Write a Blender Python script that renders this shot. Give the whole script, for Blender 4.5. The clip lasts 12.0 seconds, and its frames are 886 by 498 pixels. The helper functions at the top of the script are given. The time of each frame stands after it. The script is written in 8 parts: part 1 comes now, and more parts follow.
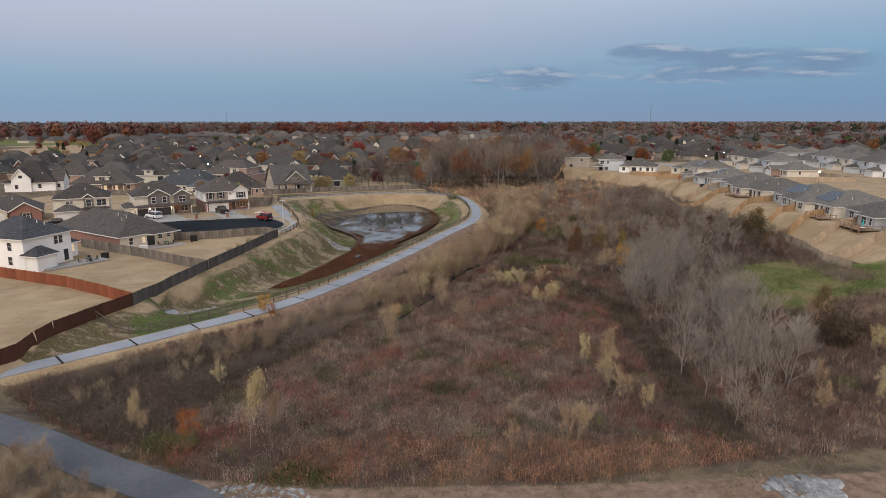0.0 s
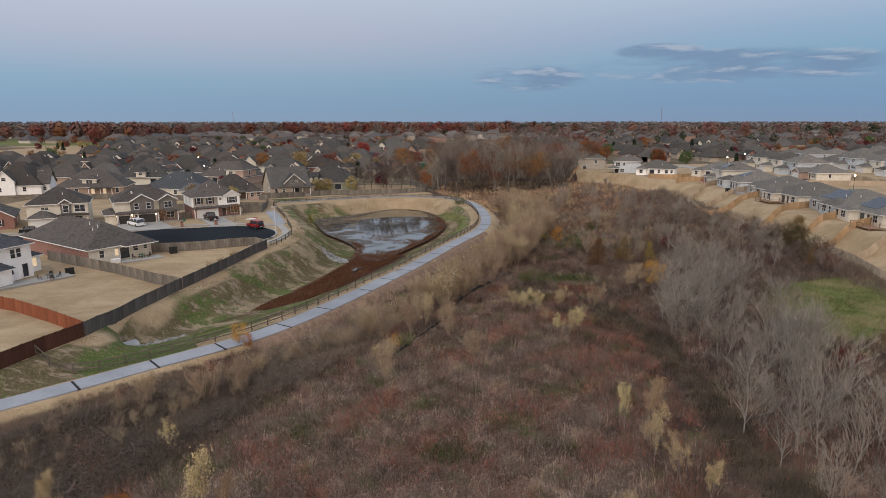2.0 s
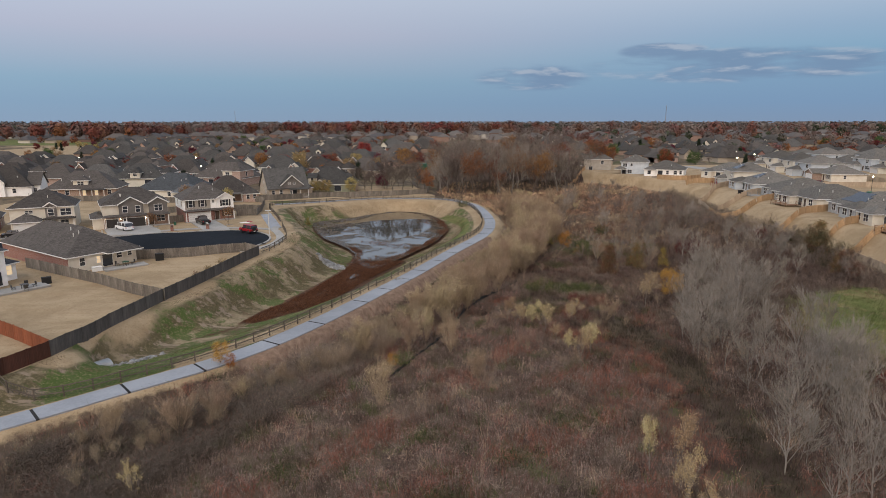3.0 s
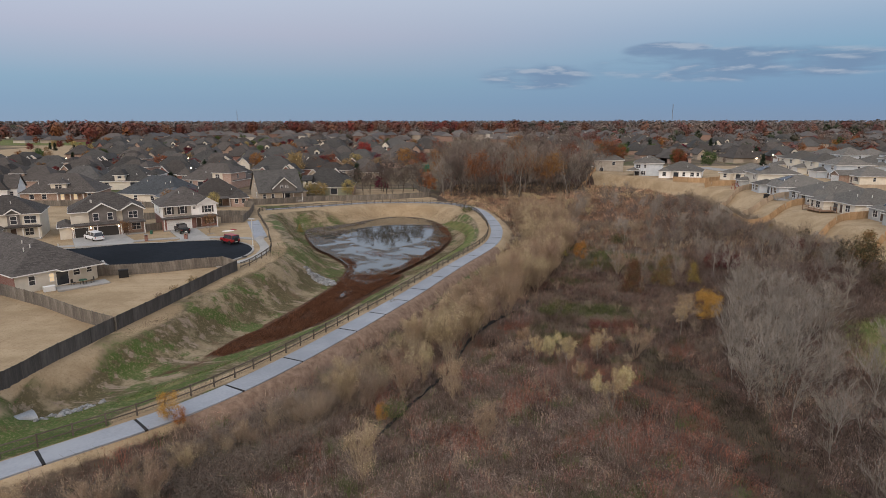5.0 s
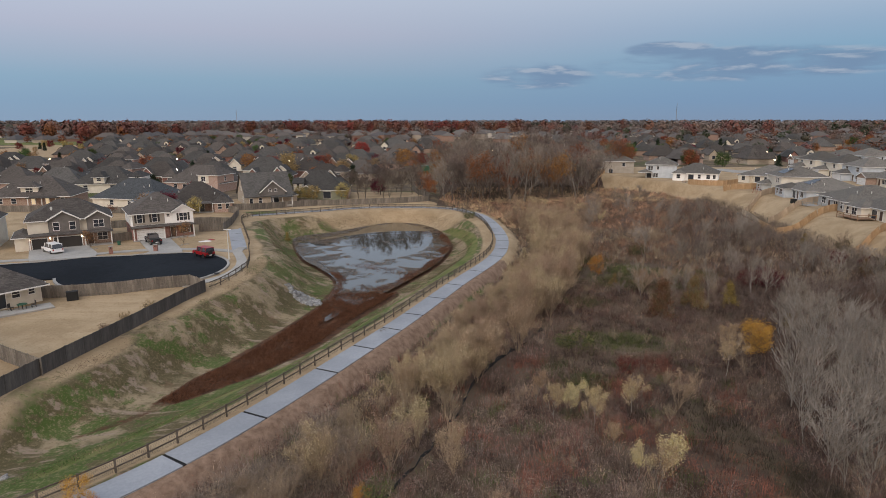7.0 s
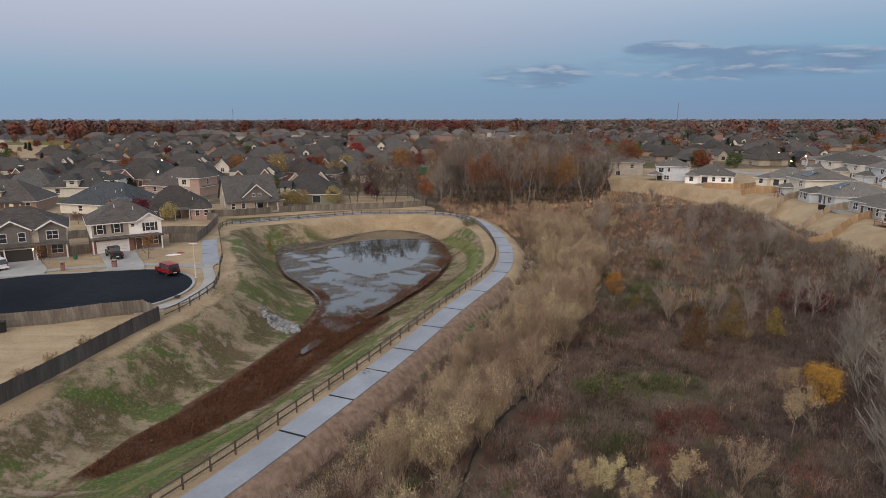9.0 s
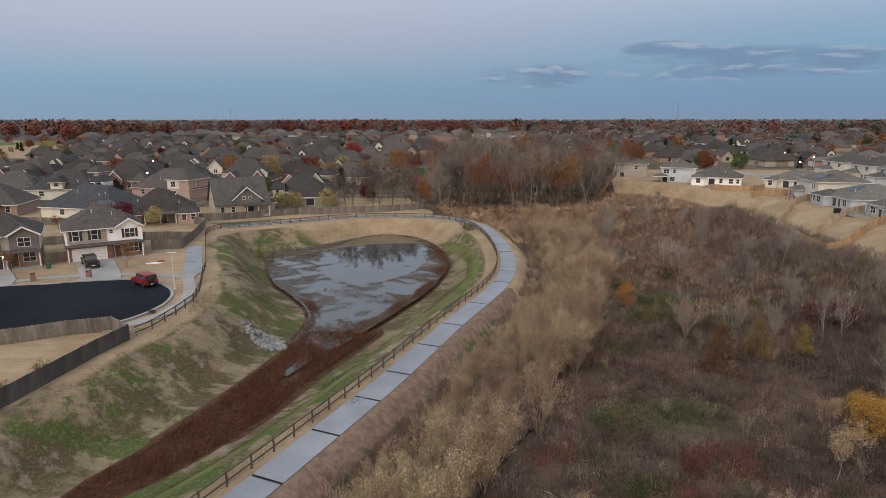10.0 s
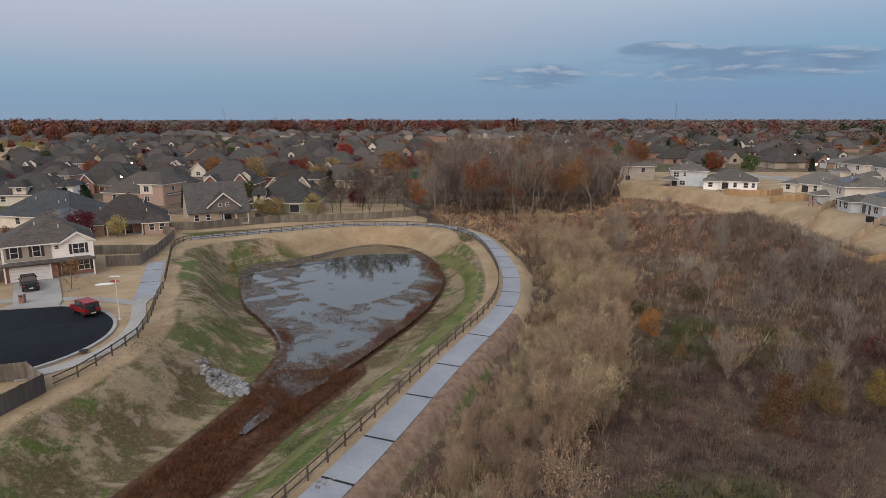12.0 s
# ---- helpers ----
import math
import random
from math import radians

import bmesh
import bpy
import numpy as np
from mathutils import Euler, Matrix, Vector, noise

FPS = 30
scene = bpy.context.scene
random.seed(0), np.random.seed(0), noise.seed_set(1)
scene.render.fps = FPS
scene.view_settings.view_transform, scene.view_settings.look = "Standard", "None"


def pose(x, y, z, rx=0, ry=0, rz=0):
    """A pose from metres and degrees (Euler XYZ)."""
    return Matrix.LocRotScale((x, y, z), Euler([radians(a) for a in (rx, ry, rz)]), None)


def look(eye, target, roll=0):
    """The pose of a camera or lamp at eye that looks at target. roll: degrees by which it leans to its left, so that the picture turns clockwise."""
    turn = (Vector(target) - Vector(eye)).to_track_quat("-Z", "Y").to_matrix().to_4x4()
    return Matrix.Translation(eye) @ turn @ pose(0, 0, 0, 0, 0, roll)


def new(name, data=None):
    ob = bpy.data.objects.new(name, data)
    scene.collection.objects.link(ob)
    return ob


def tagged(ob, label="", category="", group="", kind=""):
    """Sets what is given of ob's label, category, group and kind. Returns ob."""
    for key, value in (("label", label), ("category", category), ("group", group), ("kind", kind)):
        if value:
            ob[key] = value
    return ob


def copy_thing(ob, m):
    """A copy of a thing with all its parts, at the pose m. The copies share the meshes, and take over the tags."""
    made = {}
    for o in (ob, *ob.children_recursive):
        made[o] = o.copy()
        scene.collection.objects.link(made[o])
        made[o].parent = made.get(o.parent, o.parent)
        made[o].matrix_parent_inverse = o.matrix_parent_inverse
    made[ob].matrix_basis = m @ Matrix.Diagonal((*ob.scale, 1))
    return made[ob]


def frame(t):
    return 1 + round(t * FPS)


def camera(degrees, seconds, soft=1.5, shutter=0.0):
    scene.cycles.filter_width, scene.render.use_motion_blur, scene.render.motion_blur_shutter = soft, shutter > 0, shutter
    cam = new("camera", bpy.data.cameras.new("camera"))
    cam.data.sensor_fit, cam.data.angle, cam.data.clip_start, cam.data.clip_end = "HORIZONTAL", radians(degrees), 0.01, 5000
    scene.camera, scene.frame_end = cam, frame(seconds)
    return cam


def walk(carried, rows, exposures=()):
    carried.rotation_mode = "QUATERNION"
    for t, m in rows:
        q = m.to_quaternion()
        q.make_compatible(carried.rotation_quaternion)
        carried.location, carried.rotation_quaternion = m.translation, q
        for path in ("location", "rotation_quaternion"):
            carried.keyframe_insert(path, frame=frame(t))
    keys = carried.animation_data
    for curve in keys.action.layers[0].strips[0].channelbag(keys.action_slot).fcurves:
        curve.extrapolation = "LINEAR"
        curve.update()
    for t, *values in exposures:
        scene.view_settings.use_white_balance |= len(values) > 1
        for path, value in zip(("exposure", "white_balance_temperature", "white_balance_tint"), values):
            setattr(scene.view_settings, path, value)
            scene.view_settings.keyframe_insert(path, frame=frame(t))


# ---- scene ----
cam = camera(71.9, 12.0, soft=0.5)
METRES, EYE, TILT, LEAN, TURN = 82.0, 28.0, -11.9, 0.0, 0.0
ROWS = [
    (0.0, 0.0, 0.0, 0.0, 0.0, 0.0, -0.0),
    (0.5, 0.0004, 0.041, 0.0082, 0.19, 0.01, -0.05),
    (1.0, 0.0008, 0.0818, 0.0161, 0.36, 0.01, -0.09),
    (1.5, 0.0016, 0.1226, 0.0237, 0.53, 0.01, -0.12),
    (2.0, 0.0018, 0.1628, 0.0318, 0.69, 0.01, -0.15),
    (2.5, 0.0022, 0.2034, 0.0398, 0.83, 0.01, -0.18),
    (3.0, 0.0028, 0.2442, 0.0478, 0.95, -0.01, -0.2),
    (5.0, 0.0034, 0.4074, 0.0799, 1.29, -0.07, -0.23),
    (5.5, 0.0033, 0.4487, 0.0879, 1.34, -0.08, -0.25),
    (6.0, 0.003, 0.4898, 0.0959, 1.37, -0.09, -0.26),
    (6.5, 0.003, 0.5313, 0.1037, 1.4, -0.1, -0.27),
    (7.0, 0.0027, 0.5722, 0.112, 1.4, -0.12, -0.27),
    (9.0, 0.002, 0.7359, 0.1447, 1.29, -0.18, -0.26),
    (9.5, 0.0016, 0.777, 0.1527, 1.25, -0.17, -0.24),
    (10.0, 0.0015, 0.818, 0.1606, 1.19, -0.17, -0.24),
    (10.5, 0.0015, 0.8589, 0.169, 1.12, -0.17, -0.23),
    (11.0, 0.0011, 0.8995, 0.1773, 1.03, -0.17, -0.2),
    (11.5, 0.0011, 0.9405, 0.1851, 0.94, -0.17, -0.19),
    (12.0, 0.0013, 0.9811, 0.1932, 0.83, -0.16, -0.18),
]
walk(cam, [(t, pose(0, 0, EYE, TILT, LEAN, TURN) @ pose(METRES * x, METRES * y, METRES * z, 90 + pitch, roll, yaw)) for t, x, y, z, yaw, pitch, roll in ROWS], exposures=((0.0, 0.0), (5.5, -0.02), (12.0, -0.06)))

# ---- sky and light ----
SKY_GAIN, SUN_POWER = 1.0, 1.6
world = bpy.data.worlds.new("dusk_sky")
scene.world = world
world.use_nodes = True


def node_kit(tree):
    def n(kind, **vals):
        nd = tree.nodes.new(kind)
        for k, v in vals.items():
            if k == "op":
                nd.operation = v
            elif k == "blend":
                nd.data_type = "RGBA"
                nd.blend_type = v
            else:
                nd.inputs[k].default_value = v
        return nd

    def link(a, b):
        tree.links.new(a, b)

    def maths(op, a, b=None, c=None):
        nd = tree.nodes.new("ShaderNodeMath")
        nd.operation = op
        for i, v in enumerate((a, b, c)):
            if v is None:
                continue
            if isinstance(v, (int, float)):
                nd.inputs[i].default_value = v
            else:
                tree.links.new(v, nd.inputs[i])
        return nd.outputs[0]

    def mix(fac, a, b, blend="MIX"):
        nd = tree.nodes.new("ShaderNodeMix")
        nd.data_type = "RGBA"
        nd.blend_type = blend
        for sock, v in ((nd.inputs[0], fac), (nd.inputs[6], a), (nd.inputs[7], b)):
            if isinstance(v, (int, float)):
                sock.default_value = v
            elif isinstance(v, (tuple, list)):
                sock.default_value = (*v[:3], 1)
            else:
                tree.links.new(v, sock)
        return nd.outputs[2]

    def ramp(fac, stops, smooth=True):
        nd = tree.nodes.new("ShaderNodeValToRGB")
        nd.color_ramp.interpolation = "EASE" if smooth else "LINEAR"
        els = nd.color_ramp.elements
        while len(els) < len(stops):
            els.new(0.5)
        for e, (p, c) in zip(els, stops):
            e.position = p
            e.color = (*c, 1) if isinstance(c, (tuple, list)) else (c, c, c, 1)
        tree.links.new(fac, nd.inputs[0])
        return nd.outputs[0]

    def noise_tex(vec, scale, detail=4.0, rough=0.55, dist=0.0):
        nd = tree.nodes.new("ShaderNodeTexNoise")
        nd.inputs["Scale"].default_value = scale
        nd.inputs["Detail"].default_value = detail
        nd.inputs["Roughness"].default_value = rough
        nd.inputs["Distortion"].default_value = dist
        if vec is not None:
            tree.links.new(vec, nd.inputs["Vector"])
        return nd.outputs["Fac"]

    return n, link, maths, mix, ramp, noise_tex


def lin(r, g, b):
    """0-255 display values to linear."""
    return tuple((c / 255 / 12.92) if c < 10 else ((c / 255 + 0.055) / 1.055) ** 2.4 for c in (r, g, b))


def build_sky():
    tree = world.node_tree
    tree.nodes.clear()
    n, link, maths, mix, ramp, noise_tex = node_kit(tree)
    out = n("ShaderNodeOutputWorld")
    bg = n("ShaderNodeBackground")
    co = n("ShaderNodeTexCoord")
    sep = n("ShaderNodeSeparateXYZ")
    link(co.outputs["Generated"], sep.inputs[0])
    x, y, z = sep.outputs
    elev = maths("ARCSINE", z)
    azim = maths("ARCTAN2", x, y)
    deg = maths("MULTIPLY", elev, 180 / math.pi)
    up = maths("DIVIDE", deg, 90.0)
    d = 1 / 90
    high = [(12 * d, lin(188, 200, 218)), (30 * d, lin(200, 212, 232)), (1.0, lin(196, 212, 236))]
    west = ramp(up, [(0.0, lin(134, 156, 181)), (1.5 * d, lin(132, 159, 185)), (3.3 * d, lin(138, 167, 190)), (5.2 * d, lin(158, 174, 195)), (7.2 * d, lin(174, 181, 201)), *high], smooth=False)
    east = ramp(up, [(0.0, lin(127, 149, 177)), (1.5 * d, lin(123, 152, 184)), (3.3 * d, lin(126, 158, 188)), (5.2 * d, lin(132, 168, 195)), (7.2 * d, lin(148, 174, 200)), *high], smooth=False)
    base = mix(ramp(maths("MULTIPLY_ADD", x, 0.5, 0.5), [(0.36, 0.0), (0.78, 1.0)]), west, east)
    # the side where the sun has gone down is brighter and warmer
    back = maths("MULTIPLY", y, -1.0)
    glow = ramp(maths("MULTIPLY_ADD", back, 0.5, 0.5), [(0.0, 0.0), (0.45, 0.0), (1.0, 1.0)])
    low = ramp(up, [(0.0, 1.0), (0.25, 0.8), (0.8, 0.1)])
    warm = mix(maths("MULTIPLY", glow, low), base, (1.5, 1.12, 0.86))
    # a long low bank of streaky cloud, its upper edges catching the last light
    ax = maths("MULTIPLY", azim, 180 / math.pi)

    def streaks(lift):
        vec = n("ShaderNodeCombineXYZ")
        link(maths("MULTIPLY", ax, 0.15), vec.inputs[0])
        link(maths("MULTIPLY", maths("ADD", deg, lift), 0.8), vec.inputs[1])
        return noise_tex(vec.outputs[0], 1.0, 6.0, 0.55, 0.25)

    def bank(az, el, wide, tall):
        dx = maths("DIVIDE", maths("SUBTRACT", ax, az), wide)
        dy = maths("DIVIDE", maths("SUBTRACT", deg, el), tall)
        return ramp(maths("ADD", maths("MULTIPLY", dx, dx), maths("MULTIPLY", dy, dy)), [(0.0, 1.0), (1.0, 0.0)])

    streak, above = streaks(0.0), streaks(0.4)
    mask = maths("MAXIMUM", maths("MAXIMUM", bank(24.0, 4.4, 15.0, 1.7), maths("MULTIPLY", bank(7.0, 3.7, 6.5, 1.5), 0.75)), bank(18.0, 5.7, 4.5, 0.9))
    thick = maths("MULTIPLY", ramp(mask, [(0.05, 0.0), (0.6, 1.0)]), ramp(maths("MULTIPLY_ADD", mask, 0.16, streak), [(0.42, 0.0), (0.7, 1.0)]))
    lit = ramp(maths("SUBTRACT", streak, above), [(-0.04, 0.0), (0.16, 1.0)])
    tone = mix(lit, lin(117, 141, 172), lin(166, 177, 194))
    final = mix(maths("MULTIPLY", thick, 0.8), warm, tone)
    side = ramp(maths("MULTIPLY_ADD", x, 0.5, 0.5), [(0.1, 1.08), (0.5, 1.0), (0.9, 1.0)])
    final = mix(1.0, final, side, "MULTIPLY")
    link(final, bg.inputs[0])
    bg.inputs[1].default_value = SKY_GAIN
    link(bg.outputs[0], out.inputs[0])


build_sky()
sun_data = bpy.data.lights.new("sun_glow", "SUN")
sun_data.energy, sun_data.angle, sun_data.color = SUN_POWER, radians(50), (1.0, 0.955, 0.9)
sun = new("sun_glow", sun_data)
sun.matrix_world = look((0, 0, 0), (0.35, 0.75, -0.75))


# ---- materials ----
MATS = {}


def material(name, build):
    m = bpy.data.materials.new(name)
    m.use_nodes = True
    tree = m.node_tree
    kit = node_kit(tree)
    bsdf = tree.nodes["Principled BSDF"]
    build(tree, bsdf, *kit)
    MATS[name] = m
    return m


def surface(name, a, b, scale=2.0, rough=0.85, spec=0.25, bump=0.0, bscale=None, metal=0.0, vary=0.0, stretch=(1, 1, 1), fine=None):
    """Two-tone weathered surface: wide stains, fine grain, a little difference from piece to piece."""
    def build(tree, bsdf, n, link, maths, mix, ramp, noise_tex):
        co = n("ShaderNodeTexCoord")
        mp = n("ShaderNodeMapping")
        mp.inputs["Scale"].default_value = stretch
        link(co.outputs["Object"], mp.inputs[0])
        wide = noise_tex(mp.outputs[0], scale * 0.22, 3)
        grain = noise_tex(mp.outputs[0], fine or scale * 3, 5, 0.65)
        f = ramp(maths("ADD", maths("MULTIPLY", wide, 0.6), maths("MULTIPLY", grain, 0.4)), [(0.33, 0.0), (0.67, 1.0)])
        col = mix(f, a, b)
        if vary:
            info = n("ShaderNodeObjectInfo")
            v = maths("MULTIPLY_ADD", info.outputs["Random"], 2 * vary, 1 - vary)
            hsv = n("ShaderNodeHueSaturation")
            link(col, hsv.inputs["Color"])
            link(v, hsv.inputs["Value"])
            col = hsv.outputs[0]
        link(col, bsdf.inputs["Base Color"])
        bsdf.inputs["Roughness"].default_value = rough
        bsdf.inputs["Specular IOR Level"].default_value = spec
        bsdf.inputs["Metallic"].default_value = metal
        if bump:
            bp = n("ShaderNodeBump")
            bp.inputs["Strength"].default_value = bump
            bp.inputs["Distance"].default_value = 0.03
            link(noise_tex(mp.outputs[0], bscale or scale * 6, 4), bp.inputs["Height"])
            link(bp.outputs[0], bsdf.inputs["Normal"])
    return material(name, build)


def brickwork(name, a, b, mortar):
    def build(tree, bsdf, n, link, maths, mix, ramp, noise_tex):
        co = n("ShaderNodeTexCoord")
        sp = n("ShaderNodeSeparateXYZ")
        link(co.outputs["Object"], sp.inputs[0])
        cb = n("ShaderNodeCombineXYZ")
        link(maths("ADD", sp.outputs[0], sp.outputs[1]), cb.inputs[0])
        link(sp.outputs[2], cb.inputs[1])
        bt = n("ShaderNodeTexBrick")
        bt.inputs["Scale"].default_value = 1.0
        bt.inputs["Brick Width"].default_value = 0.3
        bt.inputs["Row Height"].default_value = 0.1
        bt.inputs["Mortar Size"].default_value = 0.008
        bt.inputs["Color1"].default_value = (*a, 1)
        bt.inputs["Color2"].default_value = (*b, 1)
        bt.inputs["Mortar"].default_value = (*mortar, 1)
        link(cb.outputs[0], bt.inputs["Vector"])
        blot = noise_tex(cb.outputs[0], 3.1, 5, 0.7)
        col = mix(ramp(blot, [(0.35, 0.0), (0.7, 0.65)]), bt.outputs[0], mortar)
        link(col, bsdf.inputs["Base Color"])
        bsdf.inputs["Roughness"].default_value = 0.9
    return material(name, build)


def siding(name, a, b):
    """Lapped boards: a fine horizontal relief on painted siding."""
    def build(tree, bsdf, n, link, maths, mix, ramp, noise_tex):
        co = n("ShaderNodeTexCoord")
        sp = n("ShaderNodeSeparateXYZ")
        link(co.outputs["Object"], sp.inputs[0])
        lap = maths("FRACT", maths("DIVIDE", sp.outputs[2], 0.2))
        f = noise_tex(co.outputs["Object"], 0.7, 5, 0.6)
        link(mix(ramp(f, [(0.3, 0.0), (0.7, 1.0)]), a, b), bsdf.inputs["Base Color"])
        bp = n("ShaderNodeBump")
        bp.inputs["Strength"].default_value = 0.6
        bp.inputs["Distance"].default_value = 0.02
        link(lap, bp.inputs["Height"])
        link(bp.outputs[0], bsdf.inputs["Normal"])
        bsdf.inputs["Roughness"].default_value = 0.6
    return material(name, build)


def shingles(name, a, b):
    def build(tree, bsdf, n, link, maths, mix, ramp, noise_tex):
        co = n("ShaderNodeTexCoord")
        sp = n("ShaderNodeSeparateXYZ")
        link(co.outputs["Object"], sp.inputs[0])
        cb = n("ShaderNodeCombineXYZ")
        link(maths("ADD", sp.outputs[0], sp.outputs[1]), cb.inputs[0])
        link(maths("MULTIPLY", sp.outputs[2], 2.2), cb.inputs[1])
        vo = n("ShaderNodeTexBrick")
        vo.inputs["Scale"].default_value = 1.0
        vo.inputs["Brick Width"].default_value = 0.45
        vo.inputs["Row Height"].default_value = 0.3
        vo.inputs["Mortar Size"].default_value = 0.012
        vo.inputs["Color1"].default_value = (*a, 1)
        vo.inputs["Color2"].default_value = (*b, 1)
        vo.inputs["Mortar"].default_value = (a[0] * 0.55, a[1] * 0.55, a[2] * 0.55, 1)
        link(cb.outputs[0], vo.inputs["Vector"])
        wide = noise_tex(co.outputs["Object"], 0.35, 4, 0.6)
        info = n("ShaderNodeObjectInfo")
        hsv = n("ShaderNodeHueSaturation")
        link(mix(ramp(wide, [(0.35, 0.0), (0.7, 0.45)]), vo.outputs[0], b), hsv.inputs["Color"])
        link(maths("MULTIPLY_ADD", info.outputs["Random"], 0.55, 0.6), hsv.inputs["Value"])
        link(hsv.outputs[0], bsdf.inputs["Base Color"])
        bsdf.inputs["Roughness"].default_value = 0.95
        bsdf.inputs["Specular IOR Level"].default_value = 0.15
    return material(name, build)


def plain(name, col, rough=0.5, metal=0.0, spec=0.5, emit=0.0):
    def build(tree, bsdf, n, link, maths, mix, ramp, noise_tex):
        co = n("ShaderNodeTexCoord")
        f = noise_tex(co.outputs["Object"], 4.0, 4, 0.6)
        link(mix(f, tuple(c * 0.88 for c in col), tuple(min(1, c * 1.1) for c in col)), bsdf.inputs["Base Color"])
        bsdf.inputs["Roughness"].default_value = rough
        bsdf.inputs["Metallic"].default_value = metal
        bsdf.inputs["Specular IOR Level"].default_value = spec
        if emit:
            bsdf.inputs["Emission Color"].default_value = (1.0, 0.78, 0.5, 1)
            bsdf.inputs["Emission Strength"].default_value = emit
    return material(name, build)


def tinted(name, rough=0.9, vary=0.35, through_light=0.0):
    """Colour from the mesh's own tint, with a difference from leaf to leaf."""
    def build(tree, bsdf, n, link, maths, mix, ramp, noise_tex):
        at = n("ShaderNodeAttribute")
        at.attribute_name = "tint"
        geo = n("ShaderNodeNewGeometry")
        info = n("ShaderNodeObjectInfo")
        hsv = n("ShaderNodeHueSaturation")
        link(at.outputs["Color"], hsv.inputs["Color"])
        link(maths("ADD", maths("MULTIPLY_ADD", geo.outputs["Random Per Island"], 2 * vary, 1 - vary), maths("MULTIPLY_ADD", info.outputs["Random"], 0.5, -0.25)), hsv.inputs["Value"])
        link(maths("MULTIPLY_ADD", info.outputs["Random"], 0.05, 0.475), hsv.inputs["Hue"])
        link(hsv.outputs[0], bsdf.inputs["Base Color"])
        bsdf.inputs["Roughness"].default_value = rough
        bsdf.inputs["Specular IOR Level"].default_value = 0.15
    return material(name, build)


tinted("foliage")
tinted("far_foliage", vary=0.14)
tinted("dry_stems", vary=0.3)
tinted("weathered", vary=0.1)
surface("bark_grey", (0.17, 0.151, 0.13), (0.31, 0.277, 0.24), 6, 0.9, vary=0.2)
surface("bark_dark", (0.07, 0.055, 0.045), (0.15, 0.125, 0.10), 6, 0.9, vary=0.2)
surface("bark_wood", (0.11, 0.088, 0.074), (0.21, 0.175, 0.15), 6, 0.9, vary=0.2)
surface("bark_tan", (0.22, 0.168, 0.118), (0.35, 0.27, 0.19), 6, 0.9, vary=0.2)
surface("concrete_path", (0.235, 0.25, 0.275), (0.31, 0.325, 0.35), 1.2, 0.85, bump=0.2, vary=0.06)
surface("concrete_pale", (0.25, 0.24, 0.225), (0.345, 0.33, 0.305), 1.0, 0.85, bump=0.2, vary=0.06)
surface("asphalt_new", (0.010, 0.012, 0.0155), (0.019, 0.0225, 0.028), 0.35, 0.85, spec=0.06, bump=0.25, bscale=18)
surface("asphalt_path", (0.075, 0.08, 0.09), (0.115, 0.12, 0.13), 0.8, 0.8, bump=0.2)
surface("joint_filler", (0.012, 0.012, 0.013), (0.03, 0.03, 0.03), 3)
surface("fence_grey", (0.11, 0.098, 0.085), (0.235, 0.21, 0.18), 3, 0.9, vary=0.18, stretch=(5, 5, 0.5))
surface("fence_weathered", (0.062, 0.06, 0.06), (0.115, 0.108, 0.102), 3, 0.9, vary=0.15, stretch=(5, 5, 0.5))
surface("fence_maroon", (0.06, 0.026, 0.018), (0.095, 0.04, 0.027), 3, 0.8, vary=0.12, stretch=(5, 5, 0.5))
surface("fence_red", (0.17, 0.056, 0.028), (0.26, 0.088, 0.042), 3, 0.8, vary=0.15, stretch=(5, 5, 0.5))
surface("fence_cedar", (0.32, 0.21, 0.115), (0.46, 0.32, 0.19), 3, 0.85, vary=0.2, stretch=(5, 5, 0.5))
surface("fence_pale", (0.34, 0.27, 0.2), (0.47, 0.38, 0.28), 3, 0.85, vary=0.15, stretch=(5, 5, 0.5))
surface("rail_wood", (0.075, 0.062, 0.05), (0.15, 0.125, 0.102), 5, 0.9, vary=0.15)
surface("deck_wood", (0.2, 0.12, 0.075), (0.3, 0.19, 0.12), 4, 0.85)
surface("rock", (0.12, 0.12, 0.12), (0.38, 0.375, 0.36), 2.5, 0.9, bump=0.5, vary=0.3)
surface("sheet_metal", (0.22, 0.23, 0.24), (0.34, 0.35, 0.36), 3, 0.5, metal=0.6)
brickwork("brick_red", (0.19, 0.06, 0.045), (0.27, 0.105, 0.08), (0.27, 0.2, 0.17))
brickwork("brick_brown", (0.21, 0.115, 0.08), (0.30, 0.18, 0.13), (0.36, 0.31, 0.26))
brickwork("brick_pink", (0.30, 0.17, 0.13), (0.40, 0.25, 0.20), (0.45, 0.39, 0.34))
brickwork("stone_tan", (0.28, 0.22, 0.16), (0.40, 0.33, 0.25), (0.42, 0.38, 0.32))
siding("siding_white", (0.80, 0.80, 0.79), (0.88, 0.88, 0.87))
siding("siding_cream", (0.58, 0.54, 0.46), (0.68, 0.64, 0.55))
siding("siding_grey", (0.33, 0.35, 0.36), (0.43, 0.45, 0.46))
siding("siding_bluegrey", (0.42, 0.46, 0.50), (0.52, 0.56, 0.60))
siding("siding_taupe", (0.30, 0.27, 0.23), (0.38, 0.345, 0.30))
siding("siding_dark", (0.115, 0.105, 0.098), (0.16, 0.148, 0.14))
siding("siding_green", (0.17, 0.18, 0.13), (0.23, 0.24, 0.17))
shingles("roof_brown", (0.062, 0.055, 0.05), (0.106, 0.095, 0.087))
shingles("roof_grey", (0.06, 0.058, 0.055), (0.104, 0.1, 0.095))
